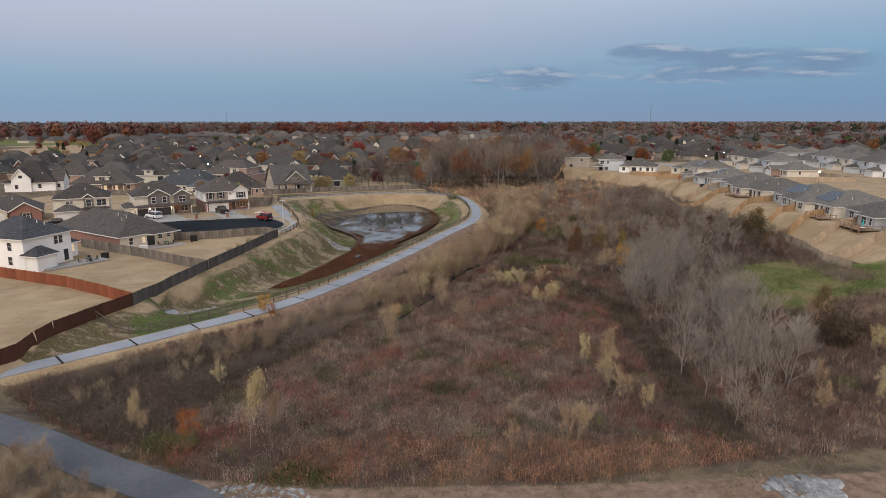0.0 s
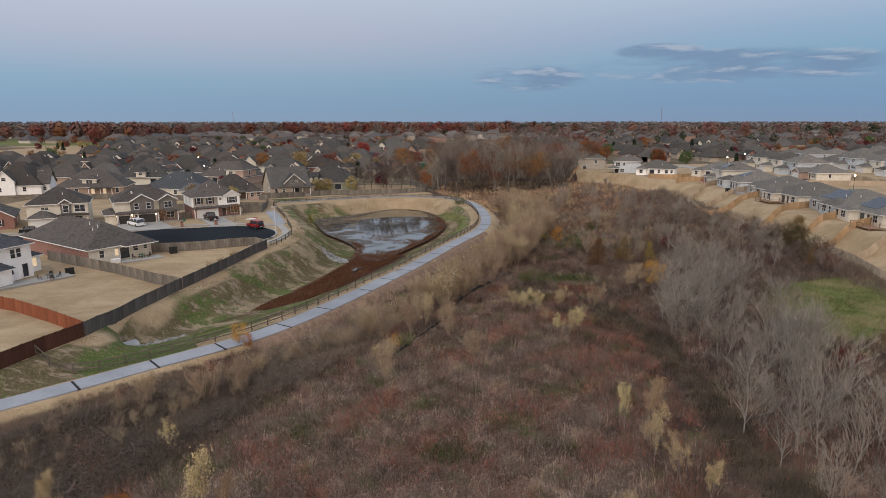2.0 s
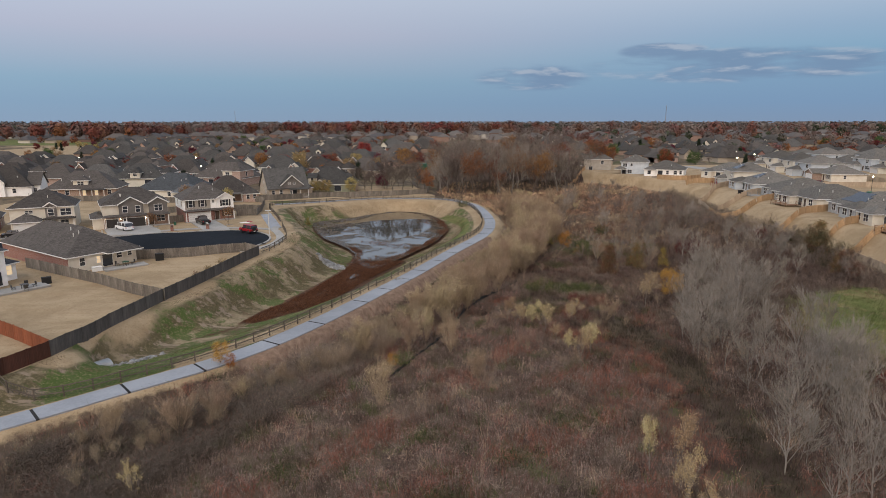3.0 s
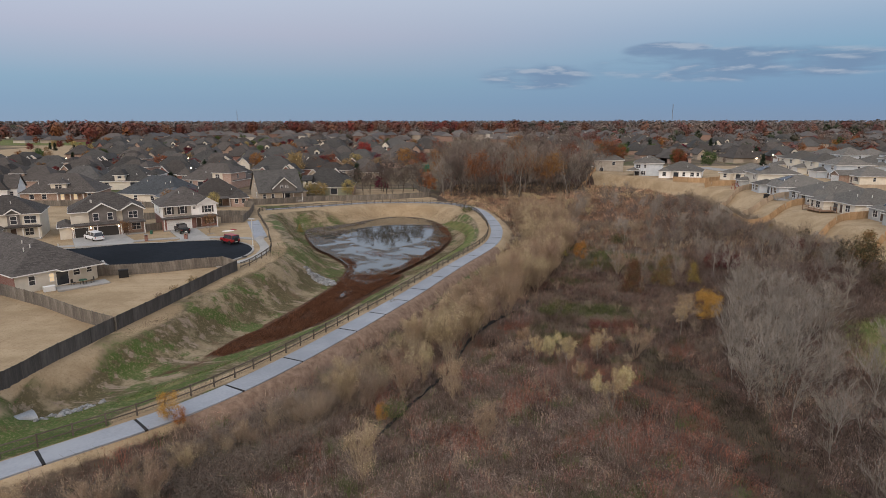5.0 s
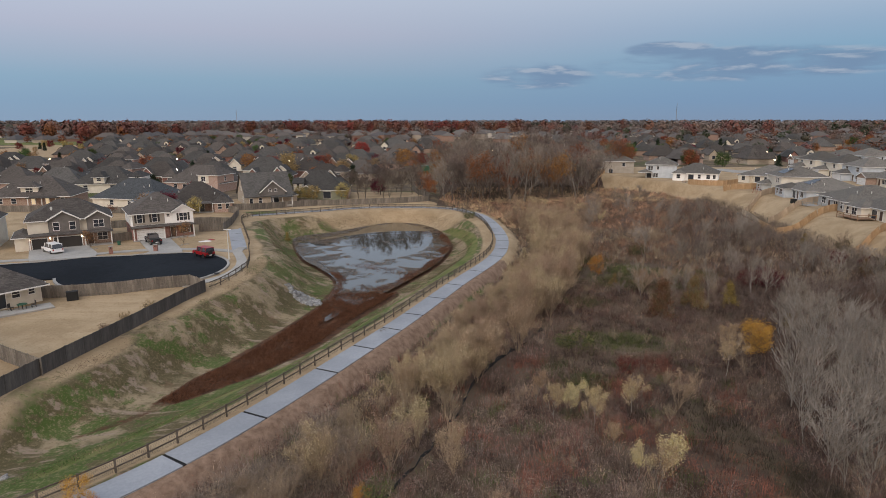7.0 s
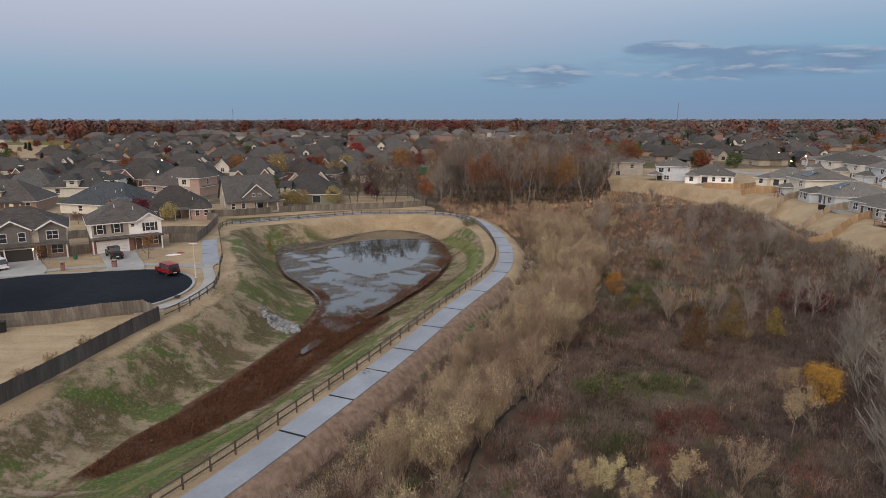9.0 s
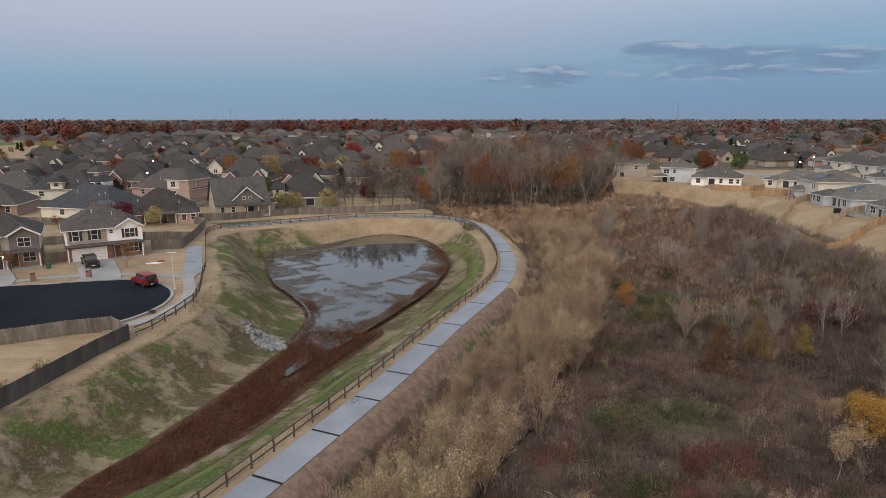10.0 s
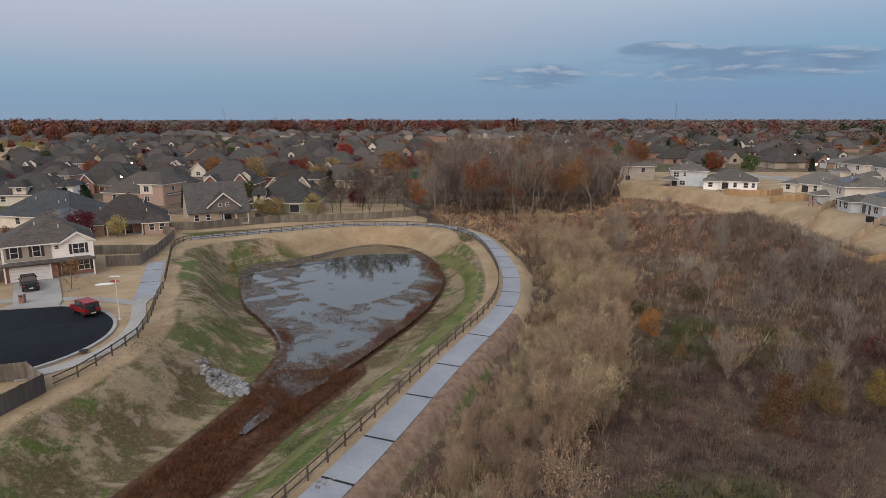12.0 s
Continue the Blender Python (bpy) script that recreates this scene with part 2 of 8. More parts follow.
shingles("roof_new", (0.105, 0.097, 0.086), (0.17, 0.157, 0.14))
shingles("roof_dark", (0.042, 0.045, 0.05), (0.078, 0.082, 0.09))
shingles("roof_slate", (0.075, 0.083, 0.09), (0.125, 0.135, 0.145))
plain("trim_white", (0.72, 0.71, 0.69), 0.55)
plain("trim_dark", (0.03, 0.027, 0.025), 0.5)
plain("glass_dark", (0.035, 0.04, 0.05), 0.08, spec=0.8)
plain("glass_lit", (0.5, 0.36, 0.2), 0.3, emit=0.55)
plain("door_white", (0.68, 0.68, 0.67), 0.5)
plain("door_brown", (0.075, 0.045, 0.03), 0.5)
plain("lamp_glow", (1.0, 0.85, 0.6), 0.4, emit=9.0)
plain("paint_red", (0.24, 0.008, 0.012), 0.4, spec=0.4)
plain("paint_black", (0.012, 0.013, 0.015), 0.25, spec=0.6)
plain("paint_white", (0.74, 0.74, 0.74), 0.25, spec=0.6)
plain("paint_maroon", (0.13, 0.02, 0.022), 0.25, spec=0.6)
plain("rubber", (0.014, 0.014, 0.014), 0.9)
plain("chrome", (0.55, 0.55, 0.56), 0.25, metal=1.0)
plain("tail_red", (0.3, 0.01, 0.01), 0.3)
plain("pole_pale", (0.56, 0.55, 0.52), 0.5)
plain("solar", (0.012, 0.014, 0.022), 0.25, spec=0.6)
plain("plastic_green", (0.02, 0.10, 0.06), 0.5)
plain("cloth_teal", (0.04, 0.34, 0.36), 0.8)
plain("cloth_white", (0.7, 0.7, 0.68), 0.8)


def water_build(tree, bsdf, n, link, maths, mix, ramp, noise_tex):
    co = n("ShaderNodeTexCoord")
    murk = noise_tex(co.outputs["Object"], 0.12, 4, 0.6)
    link(mix(murk, (0.035, 0.038, 0.036), (0.06, 0.06, 0.05)), bsdf.inputs["Base Color"])
    bsdf.inputs["Roughness"].default_value = 0.03
    bsdf.inputs["IOR"].default_value = 1.75
    bsdf.inputs["Specular IOR Level"].default_value = 0.6
    bp = n("ShaderNodeBump")
    bp.inputs["Strength"].default_value = 0.035
    bp.inputs["Distance"].default_value = 0.05
    link(noise_tex(co.outputs["Object"], 0.9, 3, 0.5), bp.inputs["Height"])
    link(bp.outputs[0], bsdf.inputs["Normal"])


material("pond_water", water_build)


def ground_build(tree, bsdf, n, link, maths, mix, ramp, noise_tex):
    co = n("ShaderNodeTexCoord")
    P = co.outputs["Object"]
    at = n("ShaderNodeAttribute")
    at.attribute_name = "zones"
    sp = n("ShaderNodeSeparateColor")
    link(at.outputs["Color"], sp.inputs[0])
    at2 = n("ShaderNodeAttribute")
    at2.attribute_name = "zones_b"
    sp2 = n("ShaderNodeSeparateColor")
    link(at2.outputs["Color"], sp2.inputs[0])
    lawn, basin, scrub = sp.outputs
    where = n("ShaderNodeSeparateXYZ")
    link(P, where.inputs[0])
    damp = ramp(maths("MULTIPLY_ADD", where.outputs[1], 0.01, -0.8), [(0.1, 1.0), (0.55, 0.0)])
    wet, dirt, green = sp2.outputs
    n1 = noise_tex(P, 0.035, 4, 0.6)
    n2 = noise_tex(P, 0.17, 5, 0.65, 0.4)
    n3 = noise_tex(P, 1.1, 5, 0.7)
    n4 = noise_tex(P, 7.0, 4, 0.7)
    mapped = n("ShaderNodeMapping")
    mapped.inputs["Rotation"].default_value = (0, 0, radians(-62))
    mapped.inputs["Scale"].default_value = (0.06, 0.9, 1)
    link(P, mapped.inputs[0])
    mow = noise_tex(mapped.outputs[0], 1.0, 4, 0.6)
    # dormant lawn: straw with darker worn streaks
    straw = mix(ramp(n2, [(0.3, 0.0), (0.72, 1.0)]), (0.285, 0.21, 0.128), (0.43, 0.33, 0.212))
    straw = mix(ramp(mow, [(0.45, 0.0), (0.75, 0.5)]), straw, (0.30, 0.208, 0.122))
    straw = mix(ramp(n4, [(0.3, 0.0), (0.8, 0.35)]), straw, (0.22, 0.15, 0.085))
    speck = noise_tex(P, 3.2, 6, 0.8)
    straw = mix(ramp(speck, [(0.5, 0.0), (0.66, 0.45)]), straw, (0.17, 0.115, 0.062))
    # basin slopes: patchy green, straw and bare earth
    gr = mix(n4, (0.04, 0.068, 0.016), (0.085, 0.125, 0.032))
    pale = mix(n3, (0.215, 0.168, 0.107), (0.35, 0.275, 0.178))
    olive = mix(n3, (0.068, 0.06, 0.031), (0.125, 0.1, 0.053))
    basin_c = mix(ramp(maths("MULTIPLY_ADD", damp, 0.11, n2), [(0.43, 0.0), (0.58, 1.0)]), pale, olive)
    tuft = noise_tex(P, 0.28, 8, 0.82, 0.3)
    bare = mix(n3, (0.24, 0.175, 0.135), (0.34, 0.265, 0.205))
    basin_c = mix(ramp(mow, [(0.53, 0.0), (0.64, 0.8)]), basin_c, bare)
    patch = noise_tex(P, 0.075, 5, 0.62, 0.6)
    basin_c = mix(ramp(maths("MULTIPLY_ADD", damp, 0.018, maths("ADD", maths("MULTIPLY", patch, 0.62), maths("MULTIPLY", tuft, 0.42))), [(0.525, 0.0), (0.565, 0.9)]), basin_c, gr)
    rust = noise_tex(P, 0.4, 5, 0.7, 0.5)
    basin_c = mix(ramp(rust, [(0.58, 0.0), (0.68, 0.5)]), basin_c, (0.15, 0.085, 0.055))
    basin_c = mix(ramp(speck, [(0.50, 0.0), (0.62, 0.6)]), basin_c, (0.25, 0.195, 0.12))
    basin_c = mix(ramp(noise_tex(P, 1.9, 6, 0.8), [(0.53, 0.0), (0.66, 0.55)]), basin_c, (0.055, 0.056, 0.026))
    far_green = mix(ramp(n2, [(0.40, 0.0), (0.60, 1.0)]), (0.085, 0.066, 0.05), (0.17, 0.13, 0.082))
    far_green = mix(ramp(n1, [(0.56, 0.0), (0.66, 1.0)]), far_green, (0.075, 0.085, 0.036))
    # leaf litter under the woods, past the last streets
    woods = maths("MULTIPLY_ADD", where.outputs[1], 0.004, -2.9)
    far_green = mix(ramp(woods, [(0.1, 0.0), (0.9, 1.0)]), far_green, mix(n1, (0.05, 0.042, 0.038), (0.085, 0.07, 0.06)))
    scrub_c = mix(ramp(n2, [(0.35, 0.0), (0.65, 1.0)]), (0.065, 0.042, 0.034), (0.11, 0.082, 0.058))
    scrub_c = mix(ramp(tuft, [(0.58, 0.0), (0.68, 0.8)]), scrub_c, (0.055, 0.075, 0.028))
    wet_c = mix(ramp(n3, [(0.3, 0.0), (0.7, 1.0)]), (0.045, 0.026, 0.018), (0.115, 0.06, 0.035))
    dirt_c = mix(ramp(n3, [(0.3, 0.0), (0.7, 1.0)]), (0.15, 0.10, 0.07), (0.27, 0.185, 0.135))
    edge = maths("MULTIPLY_ADD", n3, 0.5, -0.25)

    def soft(v):
        return ramp(maths("ADD", v, edge), [(0.38, 0.0), (0.62, 1.0)])

    col = mix(soft(lawn), far_green, straw)
    col = mix(soft(basin), col, basin_c)
    col = mix(soft(green), col, mix(ramp(n2, [(0.35, 0.0), (0.6, 1.0)]), (0.07, 0.105, 0.025), (0.155, 0.15, 0.06)))
    col = mix(soft(scrub), col, scrub_c)
    col = mix(soft(dirt), col, dirt_c)
    col = mix(soft(wet), col, wet_c)
    link(col, bsdf.inputs["Base Color"])
    bsdf.inputs["Roughness"].default_value = 0.95
    bsdf.inputs["Specular IOR Level"].default_value = 0.1
    bp = n("ShaderNodeBump")
    bp.inputs["Strength"].default_value = 0.5
    bp.inputs["Distance"].default_value = 0.08
    link(maths("ADD", n3, maths("MULTIPLY", n4, 0.5)), bp.inputs["Height"])
    link(bp.outputs[0], bsdf.inputs["Normal"])


material("land", ground_build)


# ---- the plan: lines on the ground ----
def curve(pts, step=1.0):
    """A smooth line through plan points, as rows of x, y (, z)."""
    p = np.array(pts, float)
    p = np.vstack([2 * p[0] - p[1], p, 2 * p[-1] - p[-2]])
    out = []
    for i in range(1, len(p) - 2):
        a, b, c, d = p[i - 1:i + 3]
        k = max(2, int(np.hypot(*(c - b)[:2]) / step))
        for t in np.arange(k) / k:
            out.append(0.5 * (2 * b + (c - a) * t + (2 * a - 5 * b + 4 * c - d) * t * t + (3 * b - a - 3 * c + d) * t ** 3))
    out.append(p[-2])
    return np.array(out)


TRAIL = curve([(-75, 38, 0.9), (-60, 51, 0.9), (-48.2, 62.6, 0.9), (-35.2, 75.8, 0.9), (-22, 91, 1.0), (-8.9, 120.2, 1.0), (-0.3, 143.4, 1.0), (7.4, 163.7, 1.0), (9.9, 179.2, 1.0),
               (9.8, 194, 1.0), (8.0, 209.8, 1.0), (5, 219.5, 1.0), (-1.5, 229, 1.0), (-12, 232.3, 1.0), (-27.5, 229.8, 1.2), (-41.2, 220, 1.5), (-50, 213, 1.8), (-55.5, 206, 2.2),
               (-55.6, 196.5, 2.5), (-50.4, 183, 2.8), (-45.5, 171, 2.9), (-41.4, 160.8, 2.9)], 1.2)
SPUR = curve([(-62, 49, 0.6), (-48, 53.4, 0.4), (-39.4, 51.2, 0.1), (-28.6, 45.9, -0.2), (-18.8, 41.2, -0.3), (-8, 33, -0.4), (2, 24, -0.5), (14, 10, -0.5), (28, -10, -0.5)], 1.2)
LEFT_FENCE = [(-50.2, 58), (-48.8, 63.3), (-45.8, 75), (-43.5, 82.4), (-42.3, 92), (-40.8, 104), (-38.9, 117), (-37.4, 128), (-36.4, 132.6)]
POND = curve([(-21.6, 146), (-22.3, 158.2), (-27.7, 168.7), (-32.5, 175.7), (-38.1, 189.4), (-40.5, 201), (-33.1, 207.5), (-25.6, 217), (-18.7, 223), (-10.3, 219.7), (-4.6, 208.2),
              (-2.2, 194.1), (-2.9, 182.6), (-5.6, 170.3), (-8.9, 161.5), (-12.6, 152), (-16.3, 144), (-19.5, 142.5), (-21.6, 146)], 2.0)
CHANNEL = curve([(-41, 87.5), (-36.4, 96), (-31.4, 103), (-27.4, 112), (-22.9, 124), (-19.3, 137), (-15.6, 150)], 2.0)
REED_WIDTH = [(86, 0.1), (103, 0.3), (108, 1.2), (113, 2.4), (124, 3.0), (137, 3.4), (150, 4.5)]


def line_distance(x, y, line, closed=False):
    """Distance to a line, and the share of the line's length at which it is nearest."""
    line = np.asarray(line, float)[:, :2]
    if closed:
        line = np.vstack([line, line[:1]])
    best = np.full(np.shape(x), 1e9)
    where = np.zeros(np.shape(x))
    for i, (a, b) in enumerate(zip(line[:-1], line[1:])):
        d = b - a
        L = max(d @ d, 1e-9)
        t = np.clip(((x - a[0]) * d[0] + (y - a[1]) * d[1]) / L, 0, 1)
        q = (x - a[0] - t * d[0]) ** 2 + (y - a[1] - t * d[1]) ** 2
        hit = q < best
        best = np.where(hit, q, best)
        where = np.where(hit, i + t, where)
    return np.sqrt(best), where


def inside(x, y, poly):
    poly = np.asarray(poly, float)[:, :2]
    res = np.zeros(np.shape(x), bool)
    for a, b in zip(poly, np.roll(poly, -1, 0)):
        cond = (a[1] > y) != (b[1] > y)
        res ^= cond & (x < (b[0] - a[0]) * (y - a[1]) / (b[1] - a[1] + 1e-12) + a[0])
    return res


def area_distance(x, y, poly):
    d, _ = line_distance(x, y, poly, True)
    return np.where(inside(x, y, poly), 0.0, d)


def smooth(v, a, b):
    t = np.clip((v - a) / (b - a), 0, 1)
    return t * t * (3 - 2 * t)


def lump(x, y, k, seed=0.0):
    """Smooth wandering value between 0 and 1 over the plan."""
    return 0.5 + 0.25 * (np.sin(x * k + 2.1 * np.sin(y * k * 0.7 + seed)) + np.sin(y * k * 1.3 + 1.7 * np.sin(x * k * 0.9 + seed * 2)))


FAR = 4700
RING = [(-35.2, 136.7), (-34.6, 144), (-35.8, 151.7), (-39.5, 160.8), (-44.2, 172), (-49, 183.4), (-53.8, 197), (-53.6, 205)]
LEFT_AREA = [(-FAR, -FAR), (-90, -FAR), (-70, 20), (-58, 44), *LEFT_FENCE, *RING, (-58, 212), (-46, 224), (-28, 235), (-10, 241), (-9, 256), (-22, 290), (-26, 330), (-FAR, 330)]
SCRUB_AREA = [(-46.8, 60.6), (-41, 66.2), (-33.6, 74.2), (-20, 88.5), (-14.6, 98.6), (-11, 107), (-7.6, 114), (-3.8, 123), (1.9, 137), (5.6, 147), (8.4, 156.8), (11.4, 166), (13.4, 178), (14.6, 188), (14.4, 197), (13, 208), (10.6, 221), (6, 232),
              (-2, 240), (-6, 258), (0, 292), (48, 292), (60, 287), (73, 268), (79, 246), (80, 225), (76.5, 192), (77, 170), (79, 140), (78, 128), (75, 112), (78, 95), (70, 52), (39.5, 49.7), (24.9, 47.4), (9.8, 44.4), (-4, 44), (-17.4, 44.4), (-22.6, 46.0), (-28.7, 48.6), (-36.4, 53.2), (-42.7, 57.7)]
RIGHT_AREA = [(FAR, -FAR), (150, -FAR), (110, 60), (97, 110), (92, 140), (90, 165), (92, 190), (97, 215), (94, 240), (84, 258), (72, 274), (62, 292), (60, 330), (FAR, 330)]
FAR_AREA = [(-FAR, 330), (FAR, 330), (FAR, FAR), (-FAR, FAR)]
FRONT_AREA = [(-30, 44), (-10, 42), (20, 43), (60, 46), (140, 20), (140, -FAR), (-85, -FAR), (-66, 22), (-50, 40)]
WATER_LEVEL = -2.4


def land_height(x, y):
    feats = []
    d, w = line_distance(x, y, TRAIL)
    feats.append((np.maximum(0, d - 2.4), np.interp(w, np.arange(len(TRAIL)), TRAIL[:, 2])))
    d, w = line_distance(x, y, SPUR)
    feats.append((np.maximum(0, d - 2.2), np.interp(w, np.arange(len(SPUR)), SPUR[:, 2])))
    back = smooth(y, 185, 225) * smooth(x, -75, -35)
    rise = 0.009 * np.clip(y - 230, 0, 420)
    feats.append((area_distance(x, y, LEFT_AREA), (2.55 + 0.4 * smooth(y, 110, 150)) * (1 - back) + 1.1 * back + rise))
    feats.append((area_distance(x, y, POND), np.full(np.shape(x), -2.95)))
    d, w = line_distance(x, y, CHANNEL)
    feats.append((np.maximum(0, d - np.interp(y, *zip(*REED_WIDTH))), np.interp(y, [86, 105, 121, 140, 150], [-0.9, -1.5, -2.5, -2.7, -2.8])))
    feats.append((area_distance(x, y, SCRUB_AREA), -0.7 + 0.9 * smooth(x, 45, 78) + 1.0 * smooth(y, 200, 290)))
    feats.append((area_distance(x, y, RIGHT_AREA), 4.8 + 0.012 * np.clip(y - 230, 0, 330)))
    feats.append((area_distance(x, y, FRONT_AREA), np.full(np.shape(x), -0.5)))
    feats.append((area_distance(x, y, FAR_AREA), 2.2 + rise + 1.5 * smooth(x, 0, 120)))
    num = den = 0
    for d, z in feats:
        k = (d + 0.35) ** -2.6
        num, den = num + k * z, den + k
    return num / den


def spaced(lo, hi, step, far):
    fine = np.arange(lo, hi + step / 2, step)
    grow = []
    s, v = step, 0.0
    while v < far - hi:
        s *= 1.13
        v += s
        grow.append(v)
    left = [lo - g for g in grow if lo - g > -far]
    return np.array([*left[::-1], *fine, *[hi + g for g in grow]])


GX, GY = spaced(-112, 122, 1.0, FAR), spaced(26, 300, 1.0, FAR)
MX, MY = np.meshgrid(GX, GY)
HEIGHT = land_height(MX, MY)
HEIGHT += 0.10 * np.sin(MX * 0.31 + 1.3 * np.sin(MY * 0.17)) * np.sin(MY * 0.27 + np.sin(MX * 0.11)) * np.clip(area_distance(MX, MY, POND) / 6, 0, 1) * np.clip((line_distance(MX, MY, TRAIL)[0] - 2.5) / 5, 0, 1) * inside(MX, MY, SCRUB_AREA)


def gz(x, y):
    """Height of the ground at plan points."""
    x, y = np.asarray(x, float), np.asarray(y, float)
    i = np.clip(np.searchsorted(GX, x) - 1, 0, len(GX) - 2)
    j = np.clip(np.searchsorted(GY, y) - 1, 0, len(GY) - 2)
    u, v = (x - GX[i]) / (GX[i + 1] - GX[i]), (y - GY[j]) / (GY[j + 1] - GY[j])
    return (HEIGHT[j, i] * (1 - u) + HEIGHT[j, i + 1] * u) * (1 - v) + (HEIGHT[j + 1, i] * (1 - u) + HEIGHT[j + 1, i + 1] * u) * v


# ---- mesh helpers ----
def raw_mesh(name, verts, faces, mat, tint=None, shade=False):
    """verts (n, 3) and faces (m, k) as arrays; tint: a colour per vertex."""
    me = bpy.data.meshes.new(name)
    verts, faces = np.asarray(verts, np.float32), np.asarray(faces, np.int32)
    k = faces.shape[1]
    me.vertices.add(len(verts))
    me.vertices.foreach_set("co", verts.ravel())
    me.loops.add(faces.size)
    me.loops.foreach_set("vertex_index", faces.ravel())
    me.polygons.add(len(faces))
    me.polygons.foreach_set("loop_start", np.arange(0, faces.size, k, dtype=np.int32))
    if tint is not None:
        a = me.color_attributes.new("tint", "FLOAT_COLOR", "POINT")
        rgba = np.ones((len(verts), 4), np.float32)
        rgba[:, :3] = tint
        a.data.foreach_set("color", rgba.ravel())
    me.update(calc_edges=True)
    me.polygons.foreach_set("use_smooth", np.full(len(faces), bool(shade)))
    me.materials.append(MATS[mat])
    return me


def bm_mesh(name, bm, mat):
    me = bpy.data.meshes.new(name)
    bmesh.ops.recalc_face_normals(bm, faces=bm.faces[:])
    bm.to_mesh(me)
    bm.free()
    me.materials.append(MATS[mat])
    return me


def add_box(bm, x0, y0, z0, x1, y1, z1, turn=None):
    vs = [bm.verts.new(c) for c in ((x0, y0, z0), (x1, y0, z0), (x1, y1, z0), (x0, y1, z0), (x0, y0, z1), (x1, y0, z1), (x1, y1, z1), (x0, y1, z1))]
    for f in ((3, 2, 1, 0), (4, 5, 6, 7), (0, 1, 5, 4), (1, 2, 6, 5), (2, 3, 7, 6), (3, 0, 4, 7)):
        bm.faces.new([vs[i] for i in f])
    if turn is not None:
        bmesh.ops.transform(bm, matrix=turn, verts=vs)
    return vs


def add_prism(bm, outline, axis, a, b):
    """An outline of (u, v) drawn out along axis from a to b. axis x: u is y, v is z; axis y: u is x, v is z; axis z: u is x, v is y."""
    def at(u, v, w):
        return {"x": (w, u, v), "y": (u, w, v), "z": (u, v, w)}[axis]
    lo, hi = [bm.verts.new(at(u, v, a)) for u, v in outline], [bm.verts.new(at(u, v, b)) for u, v in outline]
    bm.faces.new(lo[::-1])
    bm.faces.new(hi)
    for i in range(len(outline)):
        j = (i + 1) % len(outline)
        bm.faces.new((lo[i], lo[j], hi[j], hi[i]))
    return lo + hi


def part(name, bm, mat, parent, label="", m=None):
    """Links a bmesh, or a mesh, as one object under a thing or a part."""
    me = bm if isinstance(bm, bpy.types.Mesh) else bm_mesh(name, bm, mat)
    ob = new(name, me)
    ob.parent = parent
    if m is not None:
        ob.matrix_basis = m
    if label:
        tagged(ob, label)
    return ob


def thing(name, label, category, m=None, group="", kind=""):
    ob = new(name)
    ob.empty_display_size = 0.3
    if m is not None:
        ob.matrix_basis = m
    return tagged(ob, label, category, group, kind)


def box_bm(*dims, bevel=0.0):
    bm = bmesh.new()
    add_box(bm, *dims)
    if bevel:
        bmesh.ops.bevel(bm, geom=bm.edges[:], offset=bevel, segments=1, affect="EDGES")
    return bm


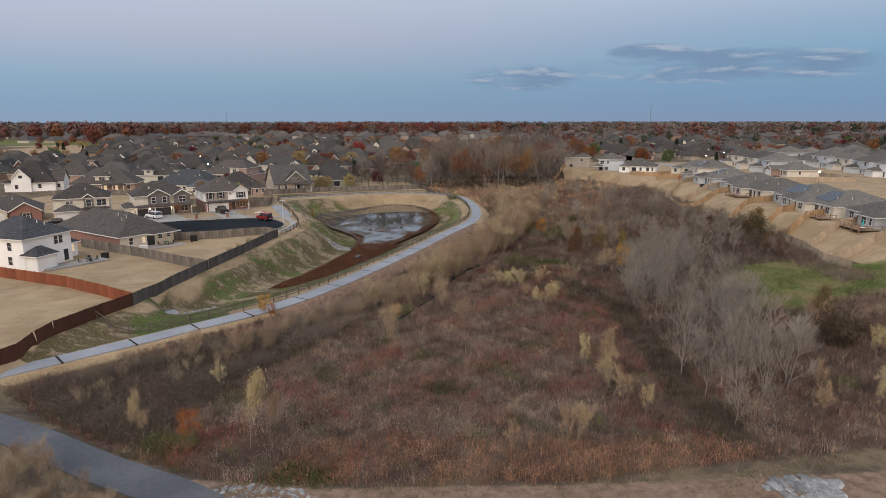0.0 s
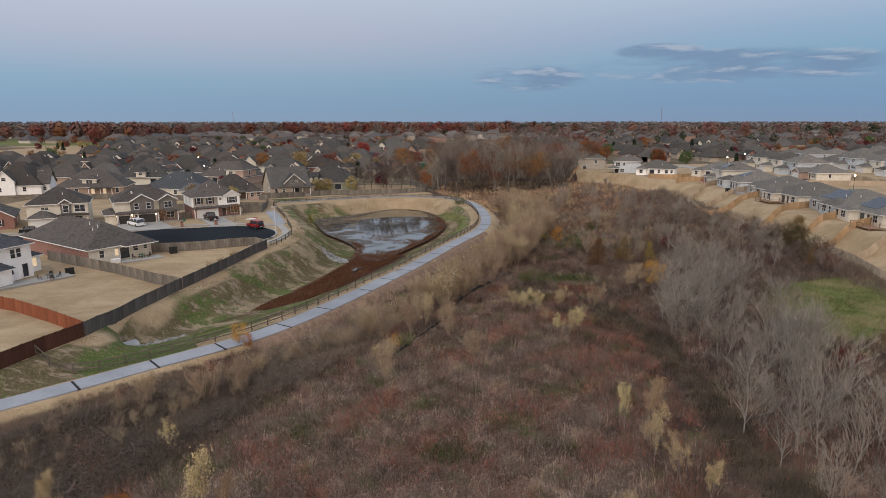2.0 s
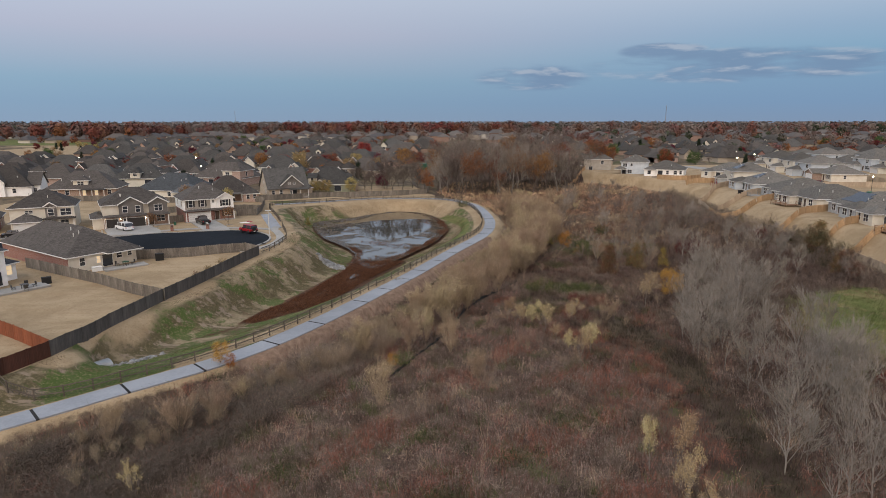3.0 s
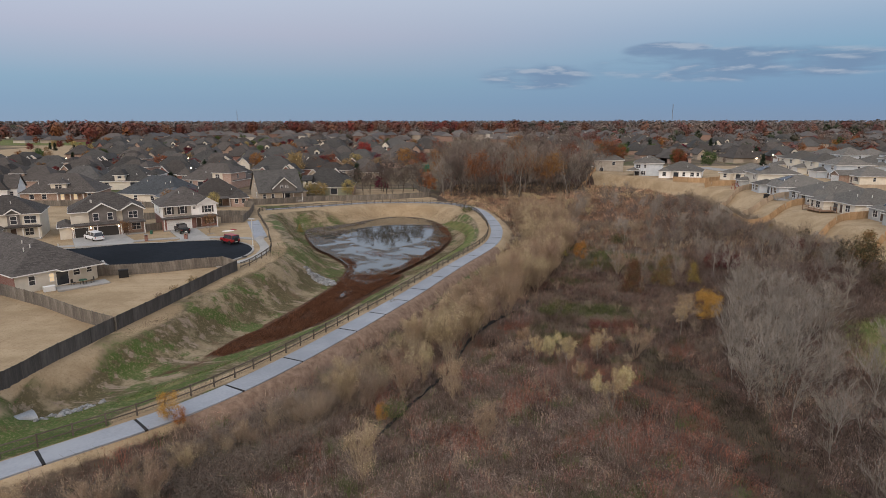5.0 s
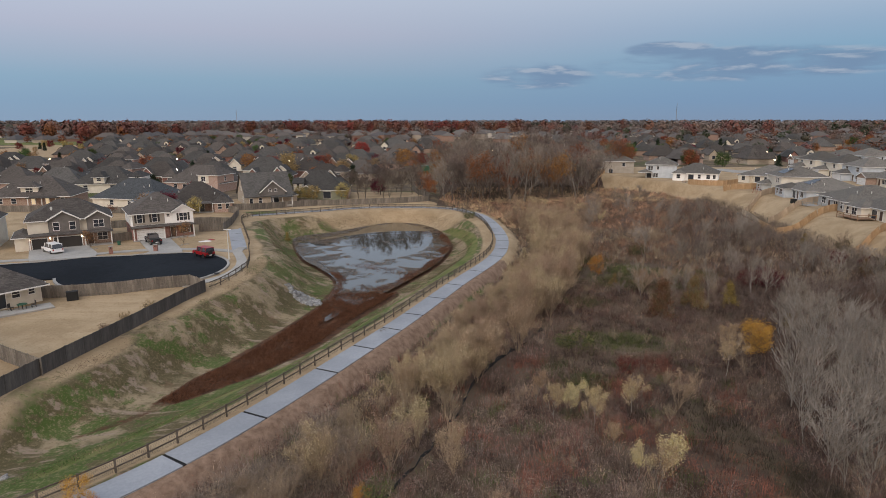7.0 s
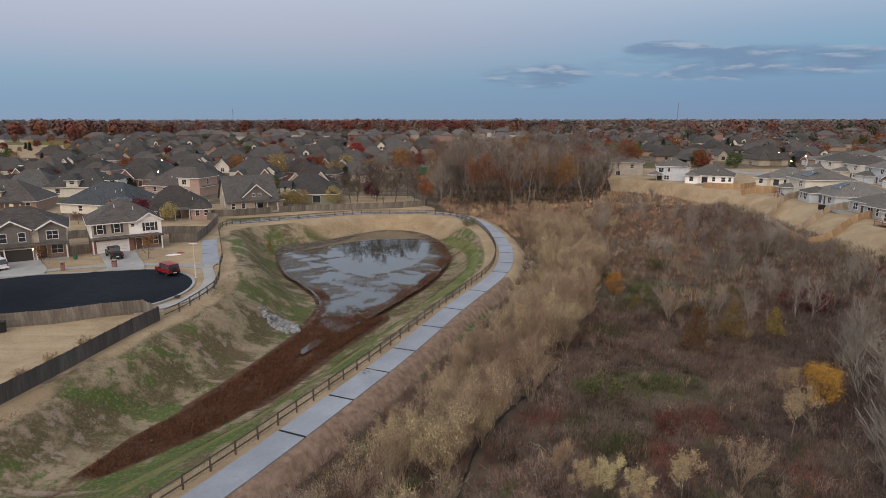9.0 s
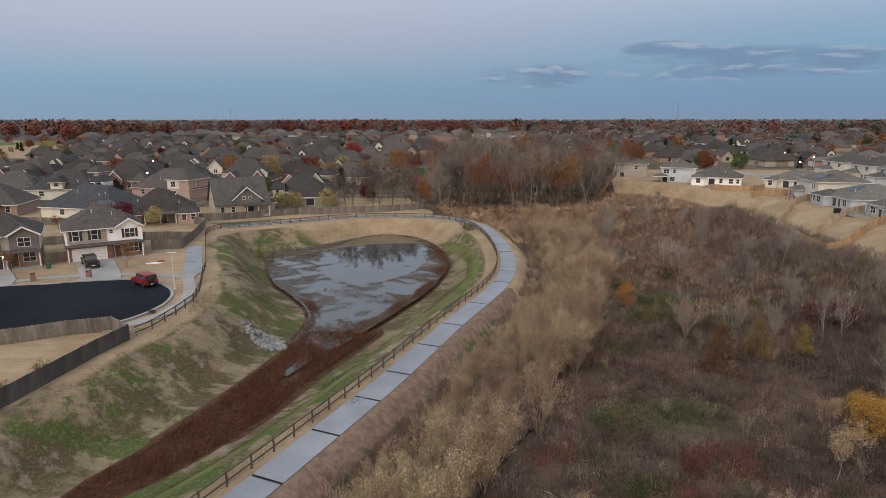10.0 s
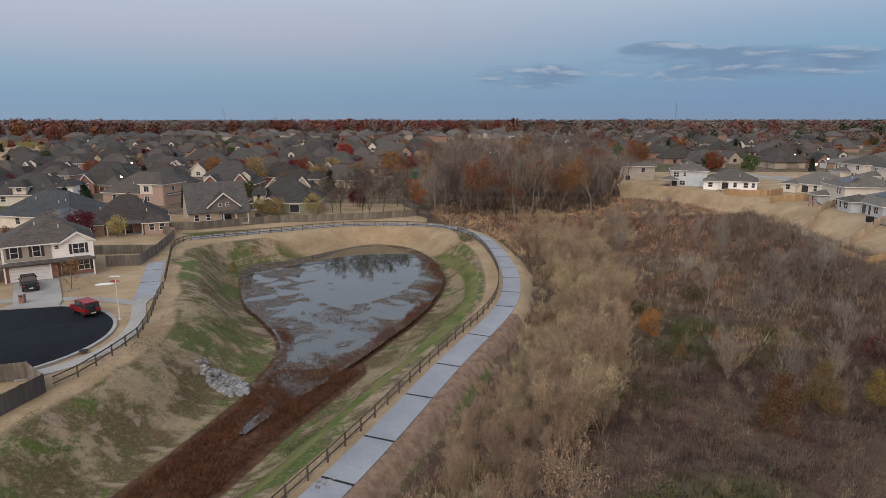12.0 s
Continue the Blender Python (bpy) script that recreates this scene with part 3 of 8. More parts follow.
# ---- ground ----
def build_ground():
    ny, nx = MX.shape
    idx = np.arange(ny * nx).reshape(ny, nx)
    faces = np.stack([idx[:-1, :-1], idx[:-1, 1:], idx[1:, 1:], idx[1:, :-1]], -1).reshape(-1, 4)
    me = raw_mesh("ground", np.stack([MX, MY, HEIGHT], -1).reshape(-1, 3), faces, "land", shade=True)
    X, Y = MX.ravel(), MY.ravel()
    near_left = inside(X, Y, LEFT_AREA) & (X > -135) & (Y < np.where(X > -62, 268, 236)) & (Y > 30)
    near_right = (area_distance(X, Y, RIGHT_AREA) < 14) & (X < 200) & (Y < 330) & (Y > 30) & ~inside(X, Y, SCRUB_AREA)
    lawn = (near_left | near_right).astype(float)
    trail_d, _ = line_distance(X, Y, TRAIL)
    scrub = np.clip(0.5 - (area_distance(X, Y, SCRUB_AREA) - 0.2) * 0.5, 0, 1) * np.where(inside(X, Y, SCRUB_AREA), 1, 1)
    scrub = np.maximum(scrub, ((Y > 236) & (Y < 335) & (X > -7) & (X < 58) & ~inside(X, Y, RIGHT_AREA)))
    hollow = ~inside(X, Y, LEFT_AREA) & (X > -60) & (X < 16) & (Y > 60) & (Y < 245) & ~inside(X, Y, SCRUB_AREA)
    pond_d = np.minimum(area_distance(X, Y, POND), np.maximum(0, line_distance(X, Y, CHANNEL)[0] - np.interp(Y, *zip(*REED_WIDTH))))
    wet = np.clip(1.15 - pond_d / np.where((X < -22) & (Y > 150), 1.3, np.where(Y < 120, 0.9, 1.8)), 0, 1) * np.clip((Y - 86 + 12 * (lump(X, Y, 0.6, 4.0) - 0.5)) / 26, 0.0, 1.0)
    dirt = np.clip(0.5 - (area_distance(X, Y, FRONT_AREA) - 1.5) * 0.4, 0, 1) * np.clip((X + 24) / 4, 0, 1) * np.clip((110 - X) / 25, 0, 1) * np.clip((Y - 5 + 6 * np.sin(X * 0.13)) / 14, 0, 1)
    # worn strip by the left fence, and the shoulder of the trail away from the pond
    worn = np.clip(1.1 - np.maximum(0, line_distance(X, Y, [*LEFT_FENCE[3:], *RING])[0] - 0.6) / 3.6, 0, 0.75) * hollow * (0.55 + 0.6 * lump(X, Y, 0.33, 2.0))
    side = inside(X, Y, SCRUB_AREA) | (area_distance(X, Y, SCRUB_AREA) < 4)
    shoulder = np.clip(0.78 - np.maximum(0, trail_d - 3.0) / 1.6, 0, 0.78) * side * (Y < 162) * (Y > 84)
    dirt = np.maximum(dirt, shoulder)
    bend = np.clip(0.9 - np.maximum(0, trail_d - np.where(Y > 100, 3.6, 2.0)) / np.where(Y > 100, 2.0, 1.0), 0, 0.9) * side * ((Y >= 158) | (Y <= 86))
    lawn = np.maximum(np.maximum(lawn, worn), bend)
    # mown green strip between the fence of the trail and the pond; straw on the bend
    green_line = curve([(-32, 90), (-19, 112), (-12.5, 128), (-6.5, 143), (0.6, 160), (3.2, 176), (3.0, 192), (-1, 208), (-8, 222)], 2)
    green = np.clip(1.05 - line_distance(X, Y, green_line)[0] / 2.1, 0, 1) * hollow * (1 - 0.6 * (Y > 212))
    lawn = np.maximum(lawn, 0.62 * hollow * np.clip((Y - 206) / 8, 0, 1) * (X > -46))
    meadow = [(46, 84), (62, 95), (80, 101), (84, 112), (70, 121), (56, 116), (50, 104)]
    green = np.maximum(green, np.clip(0.85 - area_distance(X, Y, meadow) / 6, 0, 1))
    scrub = scrub * (1 - np.clip(0.95 - area_distance(X, Y, meadow) / 6, 0, 1))
    straw_line = curve([(-30, 84.5), (-20.5, 99), (-13.2, 116), (-5.5, 134), (2.0, 152), (6.4, 168), (7.6, 182), (6.8, 200), (3.5, 214), (-4, 225), (-14, 228.5), (-28, 226), (-41, 216), (-50, 207), (-52, 197)], 2)
    lawn = np.maximum(lawn, np.clip(1.1 - line_distance(X, Y, straw_line)[0] / np.where(Y < 140, 2.0, 3.4), 0, 1) * hollow)
    fairway = [(-330, 430), (-190, 420), (-200, 500), (-260, 560), (-380, 560)]
    links = [(-520, 590), (-250, 570), (-300, 690), (-560, 730)]
    lawn = np.maximum(lawn, inside(X, Y, fairway).astype(float))
    green = np.maximum(green, inside(X, Y, links).astype(float))
    basin = hollow * (1 - np.clip(lawn, 0, 1))
    for key, cols in (("zones", (lawn, basin, scrub)), ("zones_b", (wet, dirt, green))):
        a = me.color_attributes.new(key, "FLOAT_COLOR", "POINT")
        rgba = np.ones((len(X), 4), np.float32)
        for i, c in enumerate(cols):
            rgba[:, i] = c
        a.data.foreach_set("color", rgba.ravel())
    tagged(new("ground", me), "dormant straw lawns, patchy grass basin and brown scrub land", "ground", kind="structure")


build_ground()


def ribbon(line, half, lift, thick=0.12, lo=0.0, hi=1.0):
    """A strip of ground along a line, with thickness: verts and quads."""
    line = np.asarray(line)
    p = line[:, :2]
    t = np.gradient(p, axis=0)
    t /= np.hypot(t[:, 0], t[:, 1])[:, None] + 1e-9
    nrm = np.stack([t[:, 1], -t[:, 0]], 1)
    l, r = p - nrm * half, p + nrm * half
    zc = gz(p[:, 0], p[:, 1])
    zl, zr = np.maximum(zc, gz(l[:, 0], l[:, 1])) + lift, np.maximum(zc, gz(r[:, 0], r[:, 1])) + lift
    z = line[:, 2] + lift + 0.02 if line.shape[1] > 2 and np.any(line[:, 2]) else np.maximum(zl, zr)
    v = np.concatenate([np.c_[l, z], np.c_[r, z], np.c_[l, z - thick], np.c_[r, z - thick]])
    k = len(p)
    f = []
    for i in range(k - 1):
        f += [(i, k + i, k + i + 1, i + 1), (i, i + 1, 2 * k + i + 1, 2 * k + i), (k + i + 1, k + i, 3 * k + i, 3 * k + i + 1)]
    f += [(k, 0, 2 * k, 3 * k), (k - 1, 2 * k - 1, 4 * k - 1, 3 * k - 1)]
    return v, f


def resample(line, step):
    line = np.asarray(line)
    s = np.concatenate([[0], np.cumsum(np.hypot(*np.diff(line[:, :2], axis=0).T))])
    q = np.arange(0, s[-1], step)
    return np.stack([np.interp(q, s, line[:, i]) for i in range(line.shape[1])], 1)


def paved(name, line, half, mat, slab_len, label, joints, gap=0.28, filler=True):
    """A path of cast slabs with dark filled joints."""
    top = thing(name, label, "path", kind="structure")
    fine = resample(line, 0.5)
    if filler:
        v, f = ribbon(fine, half - 0.04, 0.04, 0.2)
        part("joint_bed", raw_mesh("joint_bed", v, f, "joint_filler"), "", top)
    q = np.arange(len(fine)) * 0.5
    rng = random.Random(5)
    cuts = [0.0]
    for y in joints:
        cuts.append(float(q[np.argmin(np.abs(fine[:, 1] - y) + 99 * (q > q[-1] * 0.6))]))
    while cuts[1] - cuts[0] > slab_len * 1.5:
        cuts.insert(1, cuts[1] - slab_len * rng.uniform(0.85, 1.15))
    while q[-1] - cuts[-1] > slab_len * 1.4:
        cuts.append(cuts[-1] + slab_len * rng.uniform(0.85, 1.15))
    cuts.append(float(q[-1]))
    for a, b in zip(cuts[:-1], cuts[1:]):
        s = np.linspace(a + gap / 2, b - gap / 2, int(b - a) + 2)
        seg = np.stack([np.interp(s, q, fine[:, k]) for k in range(3)], 1)
        v, f = ribbon(seg, half, 0.06 + rng.uniform(-0.006, 0.006), 0.16)
        part("slab", raw_mesh("slab", v, f, mat), "", top)
    return top


paved("pavement_1", TRAIL, 1.4, "concrete_path", 7.4, "grey concrete footpath in long slabs with black joints", (83.2, 90.9, 98.5, 108.5, 115.3, 121.9, 128.2, 136, 143.7, 152.8, 164.4, 172, 180.1))
v, f = ribbon(resample(SPUR, 1.0), 1.75, 0.06, 0.2)
tagged(new("pavement_2", raw_mesh("pavement_2", v, f, "asphalt_path")), "dark grey asphalt path curving past the scrub", "path", kind="structure")


def build_water():
    bm = bmesh.new()
    ring = POND[:-1]
    c = ring[:, :2].mean(0)
    shore = np.concatenate([(c + (ring[:, :2] - c) * 1.03)])
    face = bm.faces.new([bm.verts.new((x, y, WATER_LEVEL)) for x, y in shore])
    # the wet thread up the channel
    rng = np.random.default_rng(5)
    line = CHANNEL[(CHANNEL[:, 1] > 133)]
    half = np.interp(line[:, 1], [133, 138, 150], [0.2, 0.7, 1.5]) * rng.uniform(0.75, 1.2, len(line))
    a = [bm.verts.new((x - w, y, WATER_LEVEL - 0.006)) for (x, y), w in zip(line[:, :2], half)]
    b = [bm.verts.new((x + w, y, WATER_LEVEL - 0.006)) for (x, y), w in zip(line[:, :2], half)]
    for i in range(len(line) - 1):
        bm.faces.new((a[i], b[i], b[i + 1], a[i + 1]))
    bmesh.ops.triangulate(bm, faces=[face])
    tagged(new("water", bm_mesh("water", bm, "pond_water")), "still grey pond water mirroring bare trees", "pond", kind="structure")


build_water()


# ---- road, kerb, sidewalks, drives ----
def outline_slab(name, pts, mat, lift=0.05, thick=0.25, z=None):
    bm = bmesh.new()
    zz = z if z is not None else max(gz(x, y) for x, y in pts)
    add_prism(bm, list(pts), "z", zz + lift - thick, zz + lift)
    return bm_mesh(name, bm, mat)


CUL = (-51.3, 144.6)
CUL_R = 12.7
STREET_Z = 3.05


def culdesac_ring(r, extra=0.0):
    """The bulb of the street and its neck towards the left, as a plan outline."""
    pts = []
    for a in np.linspace(-150, 128, 48):
        pts.append((CUL[0] + r * math.cos(radians(a)), CUL[1] + r * math.sin(radians(a))))
    pts += [(-66, 153.2 + extra), (-72, 149.2 + extra), (-80, 146.0 + extra), (-112, 140.5 + extra), (-112, 130.5 - extra), (-80, 135.5 - extra), (-70, 135.5 - extra)]
    return pts


def build_street():
    tagged(new("road", outline_slab("road", culdesac_ring(CUL_R), "asphalt_new", 0.0, 0.3, STREET_Z)), "fresh black asphalt cul-de-sac", "road", kind="structure")
    bm = bmesh.new()
    inner, outer = culdesac_ring(CUL_R), culdesac_ring(CUL_R + 0.4, 0.4)
    for i in range(len(inner) - 1):
        a, b, c, d = inner[i], inner[i + 1], outer[i + 1], outer[i]
        z0, z1 = STREET_Z - 0.2, STREET_Z + 0.1
        vs = [bm.verts.new((*p, z)) for z in (z0, z1) for p in (a, b, c, d)]
        for f in ((4, 5, 6, 7), (0, 1, 5, 4), (2, 3, 7, 6)):
            bm.faces.new([vs[k] for k in f])
    tagged(new("kerb", bm_mesh("kerb", bm, "concrete_pale")), "pale concrete kerb round the cul-de-sac", "kerb", kind="structure")
    paths = ([(-41.4, 162.5), (-41.2, 159), (-39.3, 155), (-37.4, 150.5), (-36.4, 146), (-36.6, 141.5), (-38.2, 138), (-41.4, 134.8)],
             [(-41, 158.6), (-46, 160.2), (-52, 160.6), (-58, 159.8), (-64, 157.4), (-70, 153.6), (-80, 149.6), (-100, 146)])
    for pts in paths:
        v, f = ribbon(resample(curve([(*p, 0) for p in pts], 1), 1.0), 0.85, 0.14, 0.25)
        tagged(new("sidewalk", raw_mesh("sidewalk", v, f, "concrete_pale")), "pale concrete sidewalk by the kerb", "sidewalk", kind="structure")
    for pts in ([(-64.9, 168.6), (-60.2, 171.9), (-52.4, 160.4), (-50.8, 157.2), (-57.6, 155.4), (-57.2, 157.6)],
                [(-80.6, 158.4), (-72.4, 163.5), (-66.5, 156.6), (-65, 153.4), (-74.5, 149.6), (-76.5, 152.4)]):
        tagged(new("driveway", outline_slab("driveway", pts, "concrete_pale", 0.12, 0.4, STREET_Z)), "pale concrete driveway", "driveway", kind="structure")


build_street()


# ---- plants ----
def unit(v):
    return v / (np.linalg.norm(v, axis=-1, keepdims=True) + 1e-9)


def grow(rng, height, levels=3, limbs=7, spread=0.55, first=0.15, trunk_r=0.09, stems=1, upward=0.55):
    """Branches of a tree as rows: start, end, radius at both ends, level."""
    out = []

    def shoot(p, way, length, r, level):
        pieces = 4 if level == 0 else (3 if level == 1 else 2)
        q = p
        nodes = [p]
        for i in range(pieces):
            way = unit(way + rng.normal(0, 0.09 if level == 0 else 0.16, 3) + np.array([0, 0, 0.06 * level]))
            e = q + way * length / pieces
            r1 = r * (1 - 0.75 * (i + 1) / pieces)
            out.append((q, e, r * (1 - 0.75 * i / pieces), r1, level))
            q = e
            nodes.append(e)
        if level < levels:
            count = limbs if level == 0 else (6, 4)[level - 1]
            for k in range(count):
                t = rng.uniform(first if level == 0 else 0.25, 0.95)
                f = t * pieces
                i = min(int(f), pieces - 1)
                b = nodes[i] + (nodes[i + 1] - nodes[i]) * (f - i)
                a = rng.uniform(0, 2 * math.pi)
                side = np.array([math.cos(a), math.sin(a), 0])
                nw = unit(unit(nodes[i + 1] - nodes[i]) * upward + side * spread + np.array([0, 0, 0.15]))
                shoot(b, nw, length * (0.62 - 0.32 * t) * rng.uniform(0.8, 1.25) + 0.12, max(r * (1 - 0.75 * t) * 0.55, 0.006), level + 1)

    for s in range(stems):
        a = rng.uniform(0, 2 * math.pi)
        lean = np.array([math.cos(a), math.sin(a), 0]) * (0.0 if stems == 1 else rng.uniform(0.1, 0.4))
        shoot(np.array([0, 0, -0.25]), unit(np.array([0, 0, 1.0]) + lean), height * rng.uniform(0.8, 1.0) * 0.9, trunk_r * rng.uniform(0.75, 1.0), 0)
    return out


def limbs_mesh(name, rows, mat, sides=(5, 4, 3, 3), least=0.0):
    verts, faces = [], []
    tips = []
    for a, b, r0, r1, lv in rows:
        if lv >= 3 or (lv == 2 and r0 < 0.012):
            tips.append((a, b, max(r0, least)))
            continue
        k = sides[min(lv, 3)]
        d = unit(b - a)
        u = unit(np.cross(d, (0.31, 0.77, 0.55)))
        w = np.cross(d, u)
        base = len(verts)
        for p, r in ((a, max(r0, least)), (b, max(r1, least * 0.6))):
            for i in range(k):
                t = 2 * math.pi * i / k
                verts.append(p + r * (u * math.cos(t) + w * math.sin(t)))
        for i in range(k):
            j = (i + 1) % k
            faces += [(base + i, base + j, base + k + j), (base + i, base + k + j, base + k + i)]
    for a, b, r in tips:
        s = unit(np.cross(b - a, (0.4, 0.5, 0.77))) * r
        base = len(verts)
        verts += [a - s, a + s, b]
        faces.append((base, base + 1, base + 2))
    return raw_mesh(name, verts, faces, mat)


def leaf_cloud(rng, centres, size, count, spread, tints, flat=0.3):
    """Small four-cornered leaves round the given points, each with its tint."""
    c = centres[rng.integers(0, len(centres), count)] + rng.normal(0, spread, (count, 3))
    u = unit(rng.normal(0, 1, (count, 3)))
    w = unit(np.cross(u, rng.normal(0, 1, (count, 3))))
    s = size * rng.uniform(0.55, 1.3, (count, 1))
    v = np.stack([c - u * s * 0.6, c + w * s * 0.42, c + u * s * 0.6, c - w * s * 0.42], 1).reshape(-1, 3)
    f = np.arange(count * 4).reshape(-1, 4)
    t = np.array(tints, float)[rng.integers(0, len(tints), count)]
    return v, f, np.repeat(t, 4, 0)


def twig_cloud(rng, rows, count, length, width, tint):
    """Fine end twigs as slender blades from the outer branches."""
    outer = [r for r in rows if r[4] >= 1]
    pick = rng.integers(0, len(outer), count)
    a = np.array([outer[i][0] for i in pick])
    b = np.array([outer[i][1] for i in pick])
    p = a + (b - a) * rng.uniform(0, 1, (count, 1))
    d = unit(unit(b - a) * 0.8 + rng.normal(0, 0.5, (count, 3)) + np.array([0, 0, 0.35]))
    e = p + d * length * rng.uniform(0.4, 1.2, (count, 1))
    s = unit(np.cross(d, rng.normal(0, 1, (count, 3)))) * width
    v = np.stack([p - s, p + s, e], 1).reshape(-1, 3)
    return v, np.arange(count * 3).reshape(-1, 3), np.tile(np.array(tint, float), (count * 3, 1))


PLANTS = {}


def plant_kind(key, name, label, category, variants, make, group=""):
    PLANTS[key] = dict(name=name, label=label, category=category, make=make, variants=variants, made={}, group=group)


RNG = np.random.default_rng(11)


def put_plant(key, x, y, scale=1.0, squash=1.0, turn=None, dz=0.0):
    k = PLANTS[key]
    i = int(RNG.integers(0, k["variants"]))
    m = pose(x, y, float(gz(x, y)) - 0.05 + dz, RNG.uniform(-3, 3), RNG.uniform(-3, 3), RNG.uniform(0, 360) if turn is None else turn) @ Matrix.Diagonal((scale * squash, scale * squash, scale, 1))
    if i in k["made"]:
        own = k["made"][i].scale
        return copy_thing(k["made"][i], m @ Matrix.Diagonal((1 / own[0], 1 / own[1], 1 / own[2], 1)))
    ob = thing(k["name"], k["label"], k["category"], None, k["group"])
    k["make"](np.random.default_rng(100 + 17 * i + len(key)), ob)
    ob.matrix_basis = Matrix(m)
    k["made"][i] = ob
    return ob


def bare_tree(height, limbs, trunk_r, mat, twigs, twig_tint, spread=0.5, stems=1, leaves=None, width=0.011, twig_len=0.55, levels=3, least=0.012, upward=0.6, first=0.15, clumps=400):
    def make(rng, ob):
        rows = grow(rng, height, levels, limbs, spread, first, trunk_r, stems, upward)
        part("trunk", limbs_mesh("trunk", rows, mat, least=least), "", ob)
        v, f, t = twig_cloud(rng, rows, twigs, twig_len, width, twig_tint)
        if leaves:
            count, size, tints, spr = leaves
            tips = np.array([r[1] for r in rows if r[4] >= 1])
            tips = tips[rng.choice(len(tips), min(len(tips), clumps), replace=False)]
            v2, f2, t2 = leaf_cloud(rng, tips, size, count, spr, tints)
            f2 = np.concatenate([f2[:, [0, 1, 2]], f2[:, [0, 2, 3]]]) + len(v)
            v, f, t = np.vstack([v, v2]), np.vstack([f, f2]), np.vstack([t, t2])
        tagged(part("crown", raw_mesh("crown", v, f, "dry_stems", t), "", ob), kind="stuff")
    return make


def leafy_tree(height, radius, trunk_r, mat, count, size, tints, low=0.25, cone=False):
    """A tree in full leaf: limbs, and a crown of many small leaves in uneven clumps."""
    def make(rng, ob):
        rows = grow(rng, height * 0.85, 2, 8, 0.7, 0.25, trunk_r, 1, 0.5)
        part("trunk", limbs_mesh("trunk", rows, mat, least=0.015), "", ob)
        k = 60
        z = rng.uniform(low, 1.0, k)
        reach = (1.05 - z) if cone else np.sqrt(np.clip(1 - ((z - 0.6) / 0.48) ** 2, 0.05, 1))
        a = rng.uniform(0, 2 * math.pi, k)
        rad = radius * reach * np.sqrt(rng.uniform(0.15, 1.0, k))
        cen = np.c_[rad * np.cos(a), rad * np.sin(a), z * height * rng.uniform(0.92, 1.03, k)]
        v, f, t = leaf_cloud(rng, cen, size, count, radius * 0.17, tints)
        tagged(part("crown", raw_mesh("crown", v, f, "foliage", t), "", ob), kind="stuff")
    return make


GREY_TWIG, TAN_TWIG, DARK_TWIG = (0.235, 0.20, 0.17), (0.21, 0.15, 0.095), (0.115, 0.085, 0.07)
PALE = [(0.44, 0.335, 0.2), (0.38, 0.28, 0.15), (0.48, 0.38, 0.24), (0.29, 0.21, 0.105)]
STRAW = [(0.44, 0.335, 0.215), (0.37, 0.272, 0.168), (0.5, 0.39, 0.265), (0.29, 0.205, 0.122), (0.22, 0.155, 0.097)]
ORANGE = [(0.40, 0.15, 0.03), (0.32, 0.11, 0.025), (0.46, 0.22, 0.05)]
GOLD = [(0.3, 0.22, 0.055), (0.24, 0.19, 0.06), (0.19, 0.16, 0.05)]
RUST = [(0.20, 0.075, 0.03), (0.27, 0.10, 0.035), (0.14, 0.06, 0.03)]
MAROON = [(0.13, 0.025, 0.03), (0.18, 0.035, 0.04), (0.09, 0.022, 0.026)]
SCARLET = [(0.27, 0.03, 0.035), (0.2, 0.025, 0.03), (0.33, 0.05, 0.045)]
GREEN = [(0.06, 0.09, 0.03), (0.085, 0.115, 0.035), (0.045, 0.07, 0.025)]
DEEP = [(0.022, 0.038, 0.022), (0.035, 0.05, 0.028), (0.018, 0.028, 0.018)]
MIXED = [(0.18, 0.09, 0.04), (0.13, 0.12, 0.05), (0.16, 0.13, 0.055), (0.21, 0.11, 0.045)]

plant_kind("grey", "bare_tree", "bare grey young tree with upswept branches in the thicket", "tree", 5, bare_tree(8.0, 17, 0.075, "bark_grey", 380, (0.23, 0.2, 0.17), 0.58, upward=0.85, twig_len=0.85, width=0.013, first=0.12, least=0.018), "bare trees of the thicket")
plant_kind("dim", "bare_tree", "bare brown-grey tree among dark undergrowth", "tree", 4, bare_tree(6.4, 13, 0.075, "bark_wood", 480, (0.215, 0.165, 0.14), 0.6, upward=0.75, twig_len=0.8, width=0.013, least=0.018), "bare trees of the hollow")
plant_kind("pale", "young_tree", "slender young tree with pale straw-yellow leaves", "tree", 4, bare_tree(4.2, 9, 0.04, "bark_grey", 200, GREY_TWIG, 0.42, leaves=(2400, 0.082, PALE, 0.17), levels=2, least=0.012, clumps=52), "pale young trees in the scrub")
plant_kind("straw", "sapling", "leggy sapling with dry tan leaves", "sapling", 6, bare_tree(5.0, 9, 0.03, "bark_tan", 460, (0.33, 0.25, 0.17), 0.32, stems=6, leaves=(2500, 0.072, STRAW, 0.2), levels=2, least=0.012, twig_len=0.8, width=0.013, upward=1.1, clumps=60), "saplings by the path")
plant_kind("whip", "bare_shrub", "bare grey-brown shrub with fine upright stems", "shrub", 5, bare_tree(3.6, 7, 0.024, "bark_tan", 420, (0.24, 0.185, 0.14), 0.36, stems=5, leaves=(60, 0.09, STRAW, 0.2), levels=2, least=0.008, twig_len=0.7, width=0.010), "bare shrubs in the scrub")
